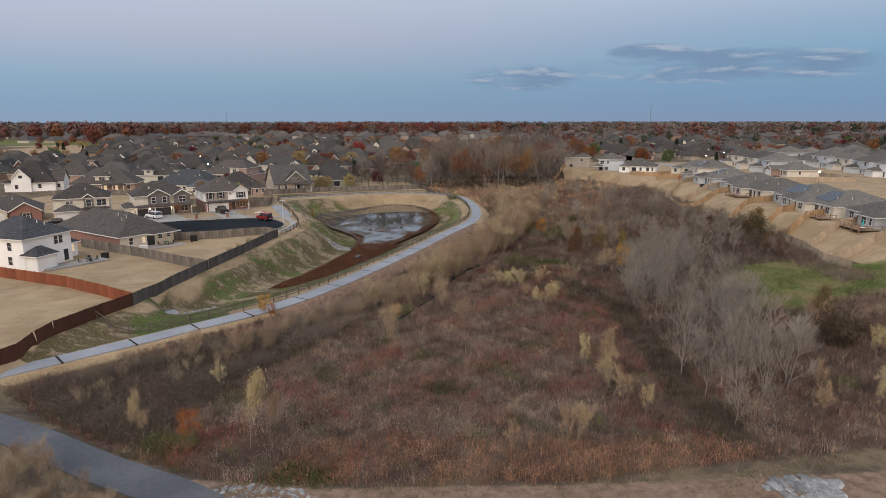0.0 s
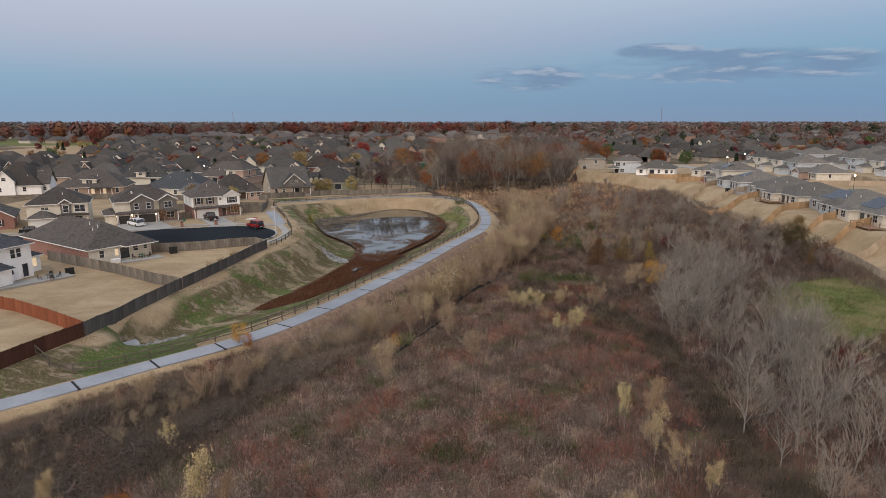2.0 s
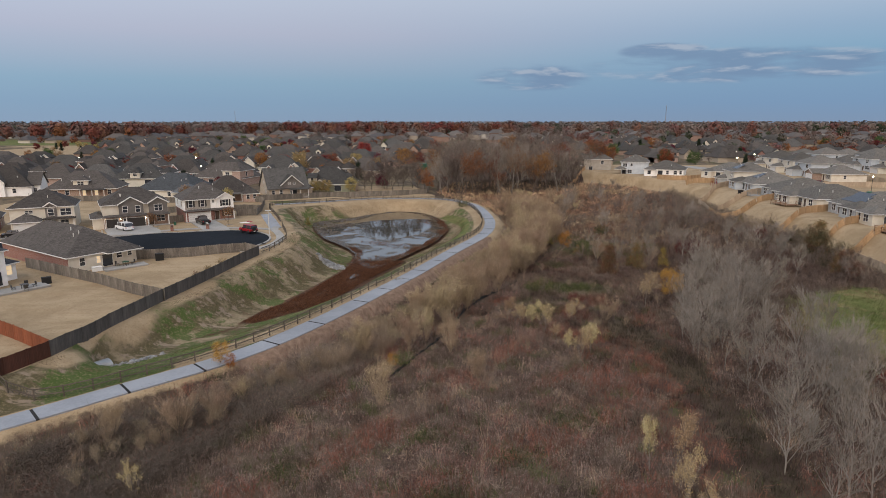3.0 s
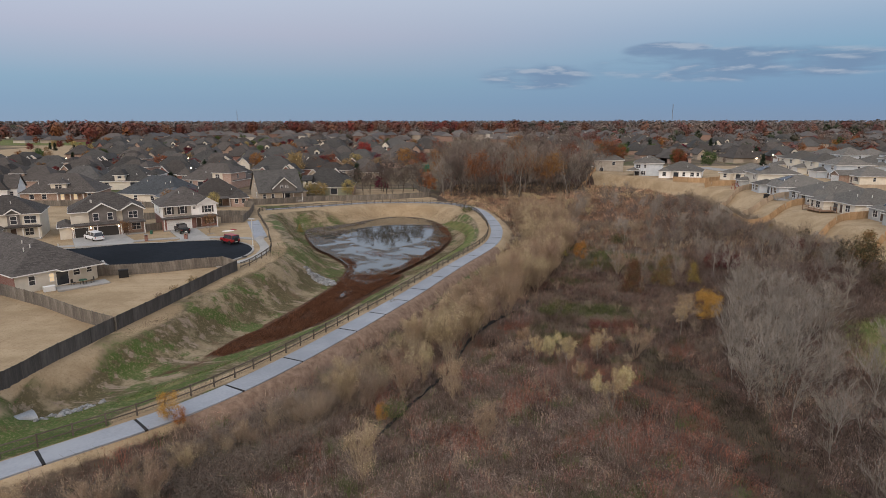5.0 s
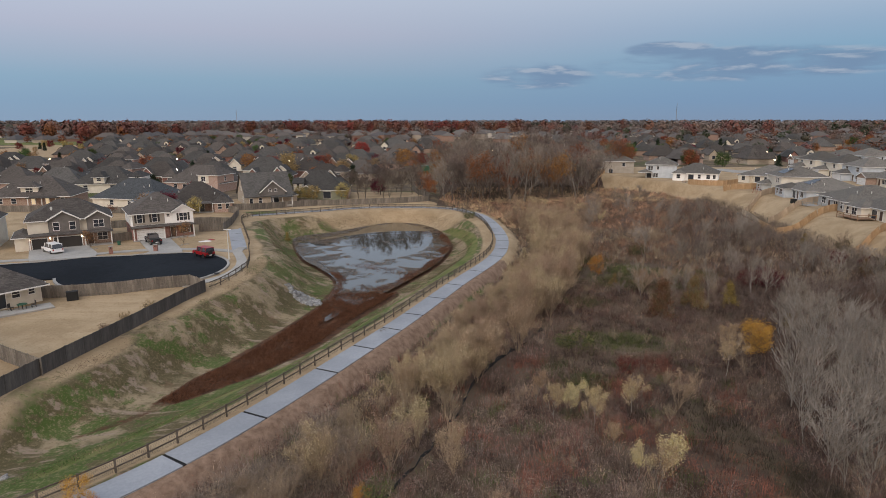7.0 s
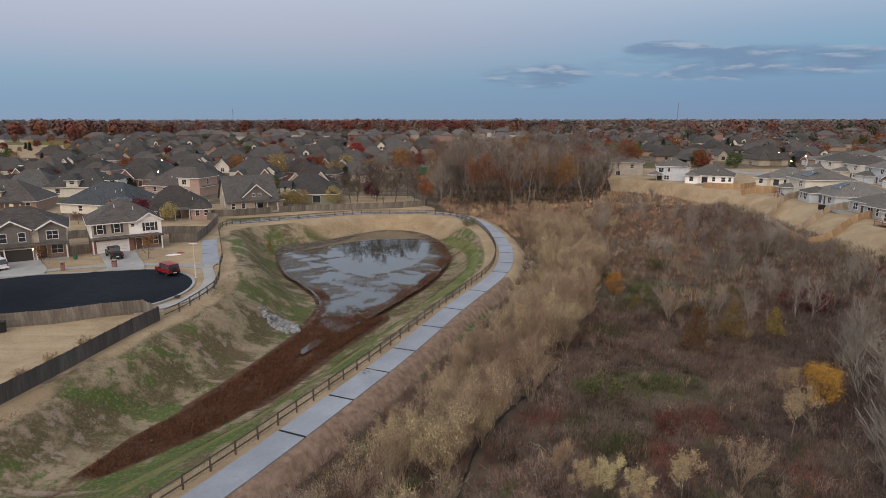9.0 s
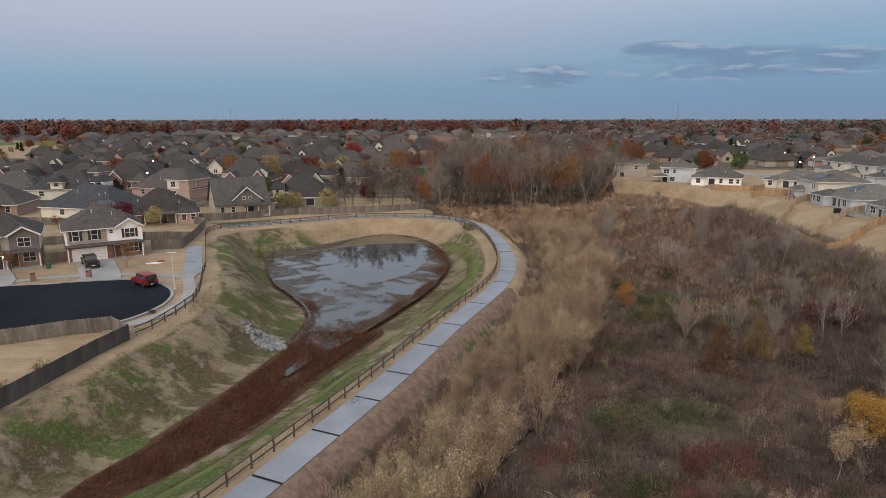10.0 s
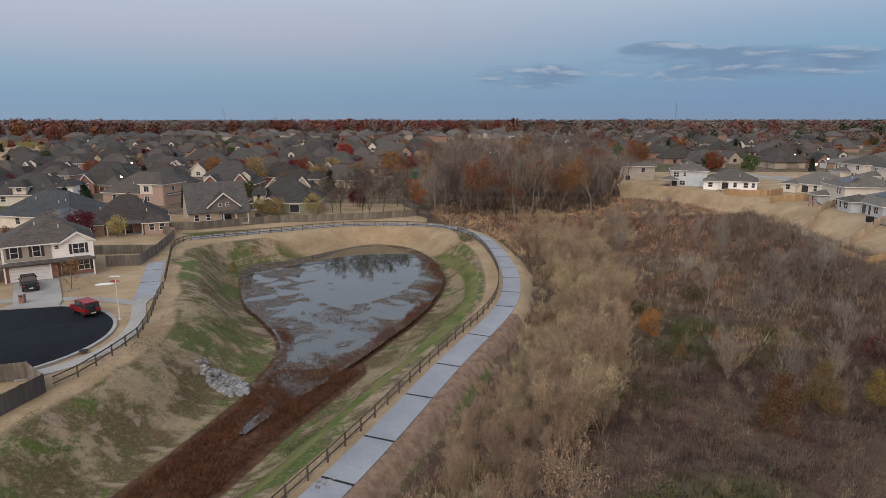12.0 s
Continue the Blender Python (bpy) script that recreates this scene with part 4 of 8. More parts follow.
plant_kind("orange", "orange_tree", "small tree with orange autumn leaves", "tree", 2, leafy_tree(3.6, 1.3, 0.05, "bark_dark", 4200, 0.078, [(0.36, 0.15, 0.035), (0.28, 0.11, 0.03), (0.4, 0.21, 0.06)], 0.2), "autumn trees in the scrub")
plant_kind("rusty", "autumn_bush", "bush with rust and green autumn leaves", "bush", 2, leafy_tree(3.3, 1.25, 0.05, "bark_dark", 4600, 0.078, MIXED, 0.1, True), "autumn bushes in the scrub")
plant_kind("olive", "green_bush", "low olive-green bush in the scrub", "bush", 2, leafy_tree(1.8, 1.6, 0.04, "bark_dark", 1100, 0.13, [(0.09, 0.1, 0.035), (0.13, 0.13, 0.05), (0.06, 0.07, 0.03)], 0.2), "green bushes in the scrub")
plant_kind("redbush", "red_bush", "dark red bush in the scrub", "bush", 2, leafy_tree(2.4, 1.5, 0.04, "bark_dark", 1300, 0.13, [(0.12, 0.035, 0.03), (0.09, 0.03, 0.026), (0.15, 0.05, 0.035)], 0.15), "red bushes in the scrub")
plant_kind("darkbush", "dark_bush", "large dark green and brown bush below the yards", "bush", 2, leafy_tree(5.2, 2.7, 0.1, "bark_dark", 5200, 0.13, [(0.05, 0.052, 0.026), (0.075, 0.062, 0.032), (0.1, 0.055, 0.03), (0.04, 0.045, 0.024)], 0.1), "dark bushes below the yards")
plant_kind("yellow", "yellow_bush", "yellow-green bush in the scrub", "bush", 1, leafy_tree(2.8, 0.95, 0.04, "bark_dark", 2800, 0.08, GOLD, 0.12, True))
plant_kind("grove", "woodland_tree", "tall bare woodland tree with a fine dark crown", "tree", 5, bare_tree(14.5, 15, 0.2, "bark_wood", 800, (0.185, 0.148, 0.125), 0.62, twig_len=1.4, width=0.032, least=0.042, upward=0.75), "trees of the grove")
plant_kind("grovepale", "woodland_tree", "tall bare woodland tree with pale grey limbs", "tree", 3, bare_tree(13.0, 14, 0.2, "bark_grey", 500, (0.22, 0.182, 0.155), 0.62, twig_len=1.2, width=0.024, least=0.03, upward=0.8), "trees of the grove")
plant_kind("grovegold", "woodland_tree", "woodland tree with thin orange-brown leaves", "tree", 2, bare_tree(12.5, 12, 0.18, "bark_wood", 900, DARK_TWIG, 0.55, twig_len=1.0, width=0.02, least=0.03, leaves=(1900, 0.26, RUST, 0.6)), "leafy trees of the grove")
plant_kind("shore", "shore_tree", "dark bare tree behind the pond", "tree", 3, bare_tree(9.6, 14, 0.17, "bark_dark", 1500, (0.1, 0.078, 0.07), 0.6, twig_len=0.95, width=0.02, least=0.024), "bare trees behind the pond")
plant_kind("yard", "yard_tree", "small bare tree in a yard", "tree", 3, bare_tree(6.2, 11, 0.09, "bark_dark", 800, (0.16, 0.12, 0.10), 0.6, twig_len=0.7, width=0.014, least=0.016), "bare trees in yards")
plant_kind("rust", "yard_tree", "small rust-leaved tree in a front yard", "tree", 2, bare_tree(4.6, 10, 0.07, "bark_dark", 350, DARK_TWIG, 0.5, leaves=(750, 0.17, [(0.19, 0.085, 0.045), (0.14, 0.065, 0.04), (0.24, 0.12, 0.06)], 0.28), levels=2, least=0.012), "rust-leaved trees in front yards")
plant_kind("maroon", "maroon_tree", "round maroon-leaved tree between houses", "tree", 2, leafy_tree(5.6, 2.6, 0.1, "bark_dark", 2600, 0.29, MAROON), "autumn trees between houses")
plant_kind("scarlet", "scarlet_tree", "tall scarlet autumn tree", "tree", 1, leafy_tree(11, 3.6, 0.2, "bark_dark", 4200, 0.34, SCARLET, 0.18))
plant_kind("ember", "orange_tree", "round orange autumn tree between houses", "tree", 2, leafy_tree(7.5, 3.2, 0.12, "bark_dark", 2600, 0.32, RUST + [(0.24, 0.1, 0.035)]), "autumn trees between houses")
plant_kind("gold", "golden_tree", "golden-leaved tree in a yard", "tree", 2, leafy_tree(6.2, 2.6, 0.1, "bark_dark", 2400, 0.24, [(0.26, 0.18, 0.08), (0.22, 0.16, 0.07), (0.34, 0.24, 0.11)]), "autumn trees between houses")
plant_kind("ever", "evergreen_tree", "dark conical evergreen tree between houses", "tree", 2, leafy_tree(6.5, 2.0, 0.12, "bark_dark", 2600, 0.3, DEEP, 0.06, True), "evergreens between houses")
plant_kind("leaf", "green_tree", "dark green broadleaf tree", "tree", 2, leafy_tree(6.5, 3.0, 0.12, "bark_dark", 2600, 0.3, GREEN), "green trees between houses")
plant_kind("shrub", "dried_shrub", "round dry brown garden shrub", "shrub", 2, bare_tree(1.9, 9, 0.03, "bark_dark", 240, TAN_TWIG, 0.6, stems=6, leaves=(260, 0.11, [(0.2, 0.12, 0.06), (0.15, 0.09, 0.05), (0.26, 0.17, 0.09)], 0.14), levels=1, least=0.01, twig_len=0.4), "dry shrubs by the fence")


def scatter(area, count, seed, keep=None):
    """Random plan points inside an outline."""
    rng = np.random.default_rng(seed)
    a = np.array(area)
    lo, hi = a.min(0), a.max(0)
    got = np.zeros((0, 2))
    while len(got) < count:
        p = rng.uniform(lo, hi, (count * 4, 2))
        ok = inside(p[:, 0], p[:, 1], area)
        if keep is not None:
            ok &= keep(p[:, 0], p[:, 1])
        got = np.vstack([got, p[ok]])
    return got[:count]


# ---- brush over the scrub field ----
def brush(name, label, pts, rng, height, width, colours, per=5, lean=0.6, clump=0.18, flop=0.0, least=-99.0, bent=False):
    """Dry stems in clumps: slender bent blades, coloured clump by clump."""
    k = len(pts)
    base = np.repeat(pts, per, 0) + rng.normal(0, clump, (k * per, 2))
    h = np.repeat(height * rng.uniform(0.5, 1.3, k) * (0.62 + 0.76 * lump(pts[:, 0], pts[:, 1], 0.55, 1.5)), per) * rng.uniform(0.6, 1.2, k * per)
    z = np.maximum(gz(base[:, 0], base[:, 1]), least) - 0.05
    a = np.repeat(rng.uniform(0, 2 * math.pi, k), per) + rng.normal(0, 2.2, k * per)
    l = (lean + flop) * rng.uniform(0.2, 1.6, k * per)
    way = np.stack([np.cos(a), np.sin(a)], 1)
    b = np.c_[base, z]
    mid = b + np.c_[way * (l * h * 0.3)[:, None], h * 0.72]
    tip = b + np.c_[way * (l * h)[:, None], h * rng.uniform(0.62, 1.05, k * per)]
    face = rng.uniform(0, math.pi, k * per)
    s = np.stack([np.cos(face), np.sin(face), np.zeros(k * per)], 1) * (width * rng.uniform(0.6, 1.4, (k * per, 1)))
    corners = [b - s, b + s, mid, mid - s * 0.75, mid + s * 0.75, tip] if bent else [b - s, b + s, tip]
    v = np.stack(corners, 1).reshape(-1, 3)
    tri = np.arange(len(v)).reshape(-1, 3)
    c = np.repeat(np.repeat(colours, per, 0) * rng.uniform(0.8, 1.2, (k * per, 1)), len(corners), 0)
    tagged(new(name, raw_mesh(name, v, tri, "dry_stems", c)), label, "brush", kind="stuff")


def field_colours(p, rng):
    x, y = p[:, 0], p[:, 1]
    red, grey, tan = np.array((0.17, 0.092, 0.08)), np.array((0.2, 0.155, 0.14)), np.array((0.285, 0.215, 0.165))
    dark = np.array((0.085, 0.06, 0.048))
    a = 0.5 * lump(x, y, 0.16, 1.0) + 0.5 * lump(x, y, 0.9, 5.0) + rng.normal(0, 0.24, len(x))
    b = 0.5 * lump(x, y, 0.29, 4.0) + 0.5 * lump(x, y, 1.3, 2.0) + rng.normal(0, 0.22, len(x))
    c = np.where((a > 0.56)[:, None], red, grey)
    c = np.where((b > 0.70)[:, None], tan, c)
    c = np.where((b < 0.27)[:, None], dark, c)
    rusty = inside(x, y, [(17, 48), (27, 48), (26, 75), (27, 96), (19, 104), (14, 80)]) & (a > 0.3)
    c = np.where((rusty & (b > 0.35))[:, None], np.array((0.17, 0.075, 0.055)), c)
    far_red = (y > 205) & (b > 0.3)
    c = np.where(far_red[:, None], np.where((a > 0.62)[:, None], np.array((0.42, 0.3, 0.21)), np.array((0.3, 0.165, 0.14))), c)
    near = (y < 116) & (x < 30)
    c = np.where((near & (lump(x, y, 0.85, 6.0) + rng.normal(0, 0.12, len(x)) > 0.84))[:, None], np.array((0.075, 0.095, 0.036)), c)
    c = np.where((near & (lump(x, y, 0.42, 9.0) + rng.normal(0, 0.14, len(x)) > 0.70))[:, None], np.array((0.185, 0.08, 0.06)), c)
    c = np.where((near & (lump(x, y, 0.7, 12.0) + rng.normal(0, 0.12, len(x)) < 0.2))[:, None], np.array((0.07, 0.05, 0.042)), c)
    swale = line_distance(x, y, [(27, 50), (26, 62), (27, 76), (27.5, 90), (23, 104)])[0] < 2.2
    c = np.where((swale & (b > 0.2))[:, None], np.array((0.06, 0.052, 0.036)), c)
    edge = (y < 51) & (x > -14) & (x < 30) & (a > 0.3)
    c = np.where(edge[:, None], np.array((0.25, 0.145, 0.095)), c)
    c = np.where((inside(x, y, [(30, 135), (80, 130), (84, 250), (10, 250), (16, 205)]) & (a > 0.47))[:, None], np.array((0.15, 0.08, 0.068)), c)
    # tussocks: one tone for each little patch of growth
    cell = np.floor(x / 1.15 + 0.5 * np.sin(y * 0.9)) * 12.9898 + np.floor(y / 1.3 + 0.5 * np.sin(x * 1.1)) * 78.233
    tussock = np.modf(np.abs(np.sin(cell) * 43758.5453))[0]
    return c * np.array((1.05, 1.0, 0.92)) * (0.62 + 0.85 * tussock)[:, None] * rng.uniform(0.7, 1.3, (len(x), 1))


def build_brush():
    rng = np.random.default_rng(3)
    meadow = [(46, 84), (62, 95), (80, 101), (84, 112), (70, 121), (56, 116), (50, 104)]

    def open_ground(x, y):
        ditch = line_distance(x, y, [(-6, 86), (-4.5, 89.9), (-0.3, 100.8), (2.1, 109.6), (7.3, 119.7), (10, 126)])[0] > 0.55
        glade = ((x - 22) / 6.0) ** 2 + ((y - 122) / 4.0) ** 2 > 1
        return ditch & glade & (((x - 27.5) / 5.0) ** 2 + ((y - 157) / 5.5) ** 2 > 0.7 + 0.6 * lump(x, y, 0.9, 1.0)) & (((x - 36) / 6.0) ** 2 + ((y - 163) / 3.5) ** 2 > 0.7 + 0.6 * lump(x, y, 0.9, 3.0)) & ~inside(x, y, meadow)

    pts = scatter(SCRUB_AREA, 62000, 21, lambda x, y: open_ground(x, y) & (y < 152))
    brush("dry_brush", "knee-high to waist-high dry red-brown brush", pts, rng, 0.95, 0.0175, field_colours(pts, rng) * (1.06 - 0.36 * smooth(pts[:, 0], 6, 16) * smooth(pts[:, 1], 92, 116))[:, None], per=7, clump=0.24, lean=0.85, bent=True)
    pts = scatter(SCRUB_AREA, 26000, 22, lambda x, y: open_ground(x, y) & (y >= 152))
    brush("dry_brush", "dense dry maroon and brown brush on the far field", pts, rng, 1.25, 0.036, field_colours(pts, rng), per=5, clump=0.3, lean=0.55)
    # sparse litter and weeds over the bare dirt in front
    pts = scatter([(-20, 40), (20, 40), (50, 42), (74, 40), (74, 48), (36, 49), (0, 46), (-16, 46)], 5000, 27, lambda x, y: lump(x, y, 0.5, 6.0) > 0.35)
    c = np.where((rng.uniform(0, 1, len(pts)) < 0.25)[:, None], np.array((0.07, 0.09, 0.03)), np.array((0.22, 0.145, 0.105))) * rng.uniform(0.5, 1.4, (len(pts), 1))
    brush("ground_litter", "low dry weeds and litter on bare dirt", pts, rng, 0.22, 0.035, c, per=4, clump=0.3, lean=1.4)
    # flattened straw over the middle of the field
    pts = scatter([(-30, 55), (16, 50), (22, 85), (6, 108), (-14, 92)], 16000, 23, open_ground)
    c = np.array((0.25, 0.19, 0.155)) * rng.uniform(0.6, 1.4, (len(pts), 1))
    brush("fallen_grass", "flattened grey-tan dead grass", pts, rng, 0.5, 0.017, c, per=5, lean=1.3, clump=0.3, bent=True)
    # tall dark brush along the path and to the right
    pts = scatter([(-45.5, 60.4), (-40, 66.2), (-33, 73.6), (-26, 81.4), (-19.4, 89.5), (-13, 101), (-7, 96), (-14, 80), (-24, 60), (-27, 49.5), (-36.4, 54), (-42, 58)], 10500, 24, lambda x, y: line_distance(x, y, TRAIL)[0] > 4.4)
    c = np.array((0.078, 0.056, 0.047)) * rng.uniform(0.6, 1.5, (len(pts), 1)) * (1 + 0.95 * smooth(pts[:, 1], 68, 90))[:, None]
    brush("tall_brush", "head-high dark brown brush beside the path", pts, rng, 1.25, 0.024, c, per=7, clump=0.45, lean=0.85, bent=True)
    pts = scatter([(36, 56), (66, 56), (76, 84), (50, 90), (46, 104), (56, 118), (76, 122), (78, 190), (80, 225), (82, 250), (64, 240), (52, 180), (36, 120), (27, 90)], 17000, 25)
    c = np.array((0.1, 0.073, 0.062)) * rng.uniform(0.5, 1.6, (len(pts), 1))
    brush("tall_brush", "tangled dark grey-brown undergrowth", pts, rng, 1.4, 0.03, c, per=6, clump=0.5, lean=0.8)
    pts = scatter(meadow, 9000, 26)
    g = lump(pts[:, 0], pts[:, 1], 0.35, 9.0) + rng.normal(0, 0.2, len(pts))
    c = np.where((g > 0.45)[:, None], np.array((0.10, 0.125, 0.04)), np.array((0.26, 0.205, 0.12))) * rng.uniform(0.6, 1.4, (len(pts), 1))
    brush("meadow_grass", "rough green and straw meadow grass", pts, rng, 0.3, 0.04, c, per=4, clump=0.3, lean=0.8)
    pts = scatter([(70, 104), (78, 106), (79, 132), (81, 160), (83, 200), (85, 236), (82, 252), (76, 250), (74, 200), (71, 150)], 5200, 28)
    c = np.array((0.15, 0.11, 0.092)) * rng.uniform(0.5, 1.6, (len(pts), 1))
    brush("tall_brush", "head-high grey-brown thicket at the foot of the yards", pts, rng, 1.3, 0.03, c, per=7, clump=0.5, lean=0.7)
    pts = scatter([(-36, 70), (-20, 86), (-14, 97), (-7, 112), (2.4, 135), (9, 155), (13, 170), (17, 170), (14, 152), (6, 128), (-3, 106), (-12, 88), (-30, 68)], 9000, 29, lambda x, y: line_distance(x, y, TRAIL)[0] > 2.9)
    g = lump(pts[:, 0], pts[:, 1], 0.5, 3.0) + rng.normal(0, 0.2, len(pts))
    c = np.where((g > 0.42)[:, None], np.array((0.42, 0.31, 0.19)), np.array((0.19, 0.105, 0.072))) * rng.uniform(0.55, 1.4, (len(pts), 1))
    brush("bank_brush", "knee-high straw and rust stems on the bank by the footpath", pts, rng, 0.62, 0.018, c, per=6, clump=0.3, lean=0.6, bent=True)
    pts = scatter([(-4, 262), (4, 252), (24, 252), (46, 264), (55, 288), (40, 300), (4, 300)], 3600, 30)
    c = np.array((0.07, 0.055, 0.047)) * rng.uniform(0.6, 1.5, (len(pts), 1))
    brush("tall_brush", "dark undergrowth below the grove", pts, rng, 1.7, 0.05, c, per=6, clump=0.6, lean=0.6)
    # green growth in spots
    spots = np.array([(22, 122, 5), (20, 140, 3), (26, 168, 5), (27, 152, 5), (33, 160, 5), (38, 150, 4), (44, 158, 4), (12, 75, 2.5), (-2, 72, 2), (6, 68, 2), (-14, 66, 2), (30, 150, 4), (0, 62, 2), (14, 110, 3), (-25, 50, 2.5), (-22, 60, 2), (-13, 45.6, 1.5), (-10.2, 45.0, 1.3)])
    rows = [np.c_[rng.normal(x, r * 0.6, int(180 * r)), rng.normal(y, r * 0.45, int(180 * r))] for x, y, r in spots]
    pts = np.vstack(rows)
    c = np.array((0.085, 0.105, 0.04)) * rng.uniform(0.6, 1.5, (len(pts), 1))
    brush("green_growth", "patches of low green growth among dead brush", pts, rng, 0.55, 0.03, c, per=5, clump=0.2, lean=0.7)


build_brush()


def build_reeds():
    rng = np.random.default_rng(8)
    x, y = rng.uniform(-42, 1, 260000), rng.uniform(84, 212, 260000)
    d = line_distance(x, y, CHANNEL)[0] - np.interp(y, *zip(*REED_WIDTH))
    bank = line_distance(x, y, POND, True)[0]
    lane = lump(x, y, 0.35, 3.0) + rng.normal(0, 0.12, len(x))
    chan = (d < 0.2) & (y < 150) & (lane > np.where(d < -1.7, np.where(y > 122, 0.27, 0.2), 0.05)) & (y > 106)
    rim = (((area_distance(x, y, POND) < 0.6) & (bank < 1.7 * lane + 0.1) & (x > -12)) | (inside(x, y, POND) & (bank < 2.4 * lane) & (y < 165))) & (y < 210)
    mats = inside(x, y, POND) & (y < 172) & (lane > 0.69)
    ok = chan | (rim & (rng.uniform(0, 1, len(x)) < 0.7)) | (mats & (rng.uniform(0, 1, len(x)) < 0.1))
    pts = np.c_[x, y][ok][:30000]
    c = np.array((0.115, 0.052, 0.028)) * rng.uniform(0.4, 1.6, (len(pts), 1))
    brush("rusty_reeds", "rust-brown dead water plants along the channel", pts, rng, 0.3, 0.03, c, per=5, clump=0.18, lean=0.9, least=WATER_LEVEL)
    # floating leaves on the pond
    x, y = rng.uniform(-42, -1, 120000), rng.uniform(140, 225, 120000)
    lane = lump(x, y, 0.42, 7.0) * 0.5 + lump(x, y, 1.1, 2.0) * 0.5 + rng.normal(0, 0.07, len(x))
    bank = line_distance(x, y, POND, True)[0]
    clear = ((x + 17.5) / 11.5) ** 2 + ((y - 199) / 23) ** 2
    want = np.where(clear < 1, 0.95, 0.50 + 0.014 * np.minimum(bank, 8)) + np.where(y < 178, 0.08, 0) - np.where((x < -26) & (y > 165), 0.12, 0) - np.where(x > -8, 0.1, 0)
    ok = (area_distance(x, y, POND) < 0.8) & (lane > want - 0.1 * np.exp(-bank / 1.5))
    x, y, bank = x[ok][:30000], y[ok][:30000], bank[ok][:30000]
    k = len(x)
    r = rng.uniform(0.06, 0.16, k)
    a = rng.uniform(0, 6.28, k)
    c = np.c_[x, y, WATER_LEVEL + rng.uniform(0.012, 0.05, k)]
    v = []
    for j in range(5):
        t = a + j * 2 * math.pi / 5
        v.append(c + np.c_[np.cos(t) * r, np.sin(t) * r * 0.8, rng.normal(0, 0.02, k)])
    v = np.stack(v, 1).reshape(-1, 3)
    tone = np.where((rng.uniform(0, 1, k) < np.where((bank < 3.5) & (x > -20), 0.2, 0.6))[:, None], np.array((0.15, 0.135, 0.125)), np.array((0.115, 0.075, 0.045))) * rng.uniform(0.6, 1.35, (k, 1))
    tagged(new("floating_leaves", raw_mesh("floating_leaves", v, np.arange(k * 5).reshape(-1, 5), "foliage", np.repeat(tone, 5, 0))), "rafts of dead floating leaves on the pond", "water plants", kind="stuff")


build_reeds()


def build_grass():
    """Short rough tufts on the basin slopes and shoulders."""
    rng = np.random.default_rng(31)
    area = [(-44, 80), (-34, 80), (-22, 96), (-10, 122), (-2, 143), (6, 166), (7, 190), (3, 212), (-8, 226), (-30, 224), (-46, 210), (-52, 196), (-46, 178), (-36, 156), (-34, 138), (-38, 112)]
    pts = scatter(area, 30000, 32, lambda x, y: (area_distance(x, y, POND) > 1.2) & (line_distance(x, y, CHANNEL)[0] > 5) & (line_distance(x, y, TRAIL)[0] > 6.8))
    g = 0.5 * lump(pts[:, 0], pts[:, 1], 0.5, 5.0) + 0.5 * lump(pts[:, 0], pts[:, 1], 0.17, 2.0) + rng.normal(0, 0.09, len(pts))
    e = lump(pts[:, 0], pts[:, 1], 0.33, 8.0) + rng.normal(0, 0.2, len(pts))
    c = np.where((e > 0.62)[:, None], np.array((0.13, 0.088, 0.06)), np.array((0.22, 0.175, 0.105)))
    c = np.where((e < 0.25)[:, None], np.array((0.105, 0.095, 0.048)), c)
    c = np.where(((g > 0.64) & (pts[:, 1] < 190))[:, None], np.array((0.055, 0.095, 0.022)), c) * rng.uniform(0.55, 1.35, (len(pts), 1))
    brush("rough_grass", "rough tufts of straw and green grass", pts, rng, 0.17, 0.035, c, per=4, clump=0.25, lean=0.9)


build_grass()


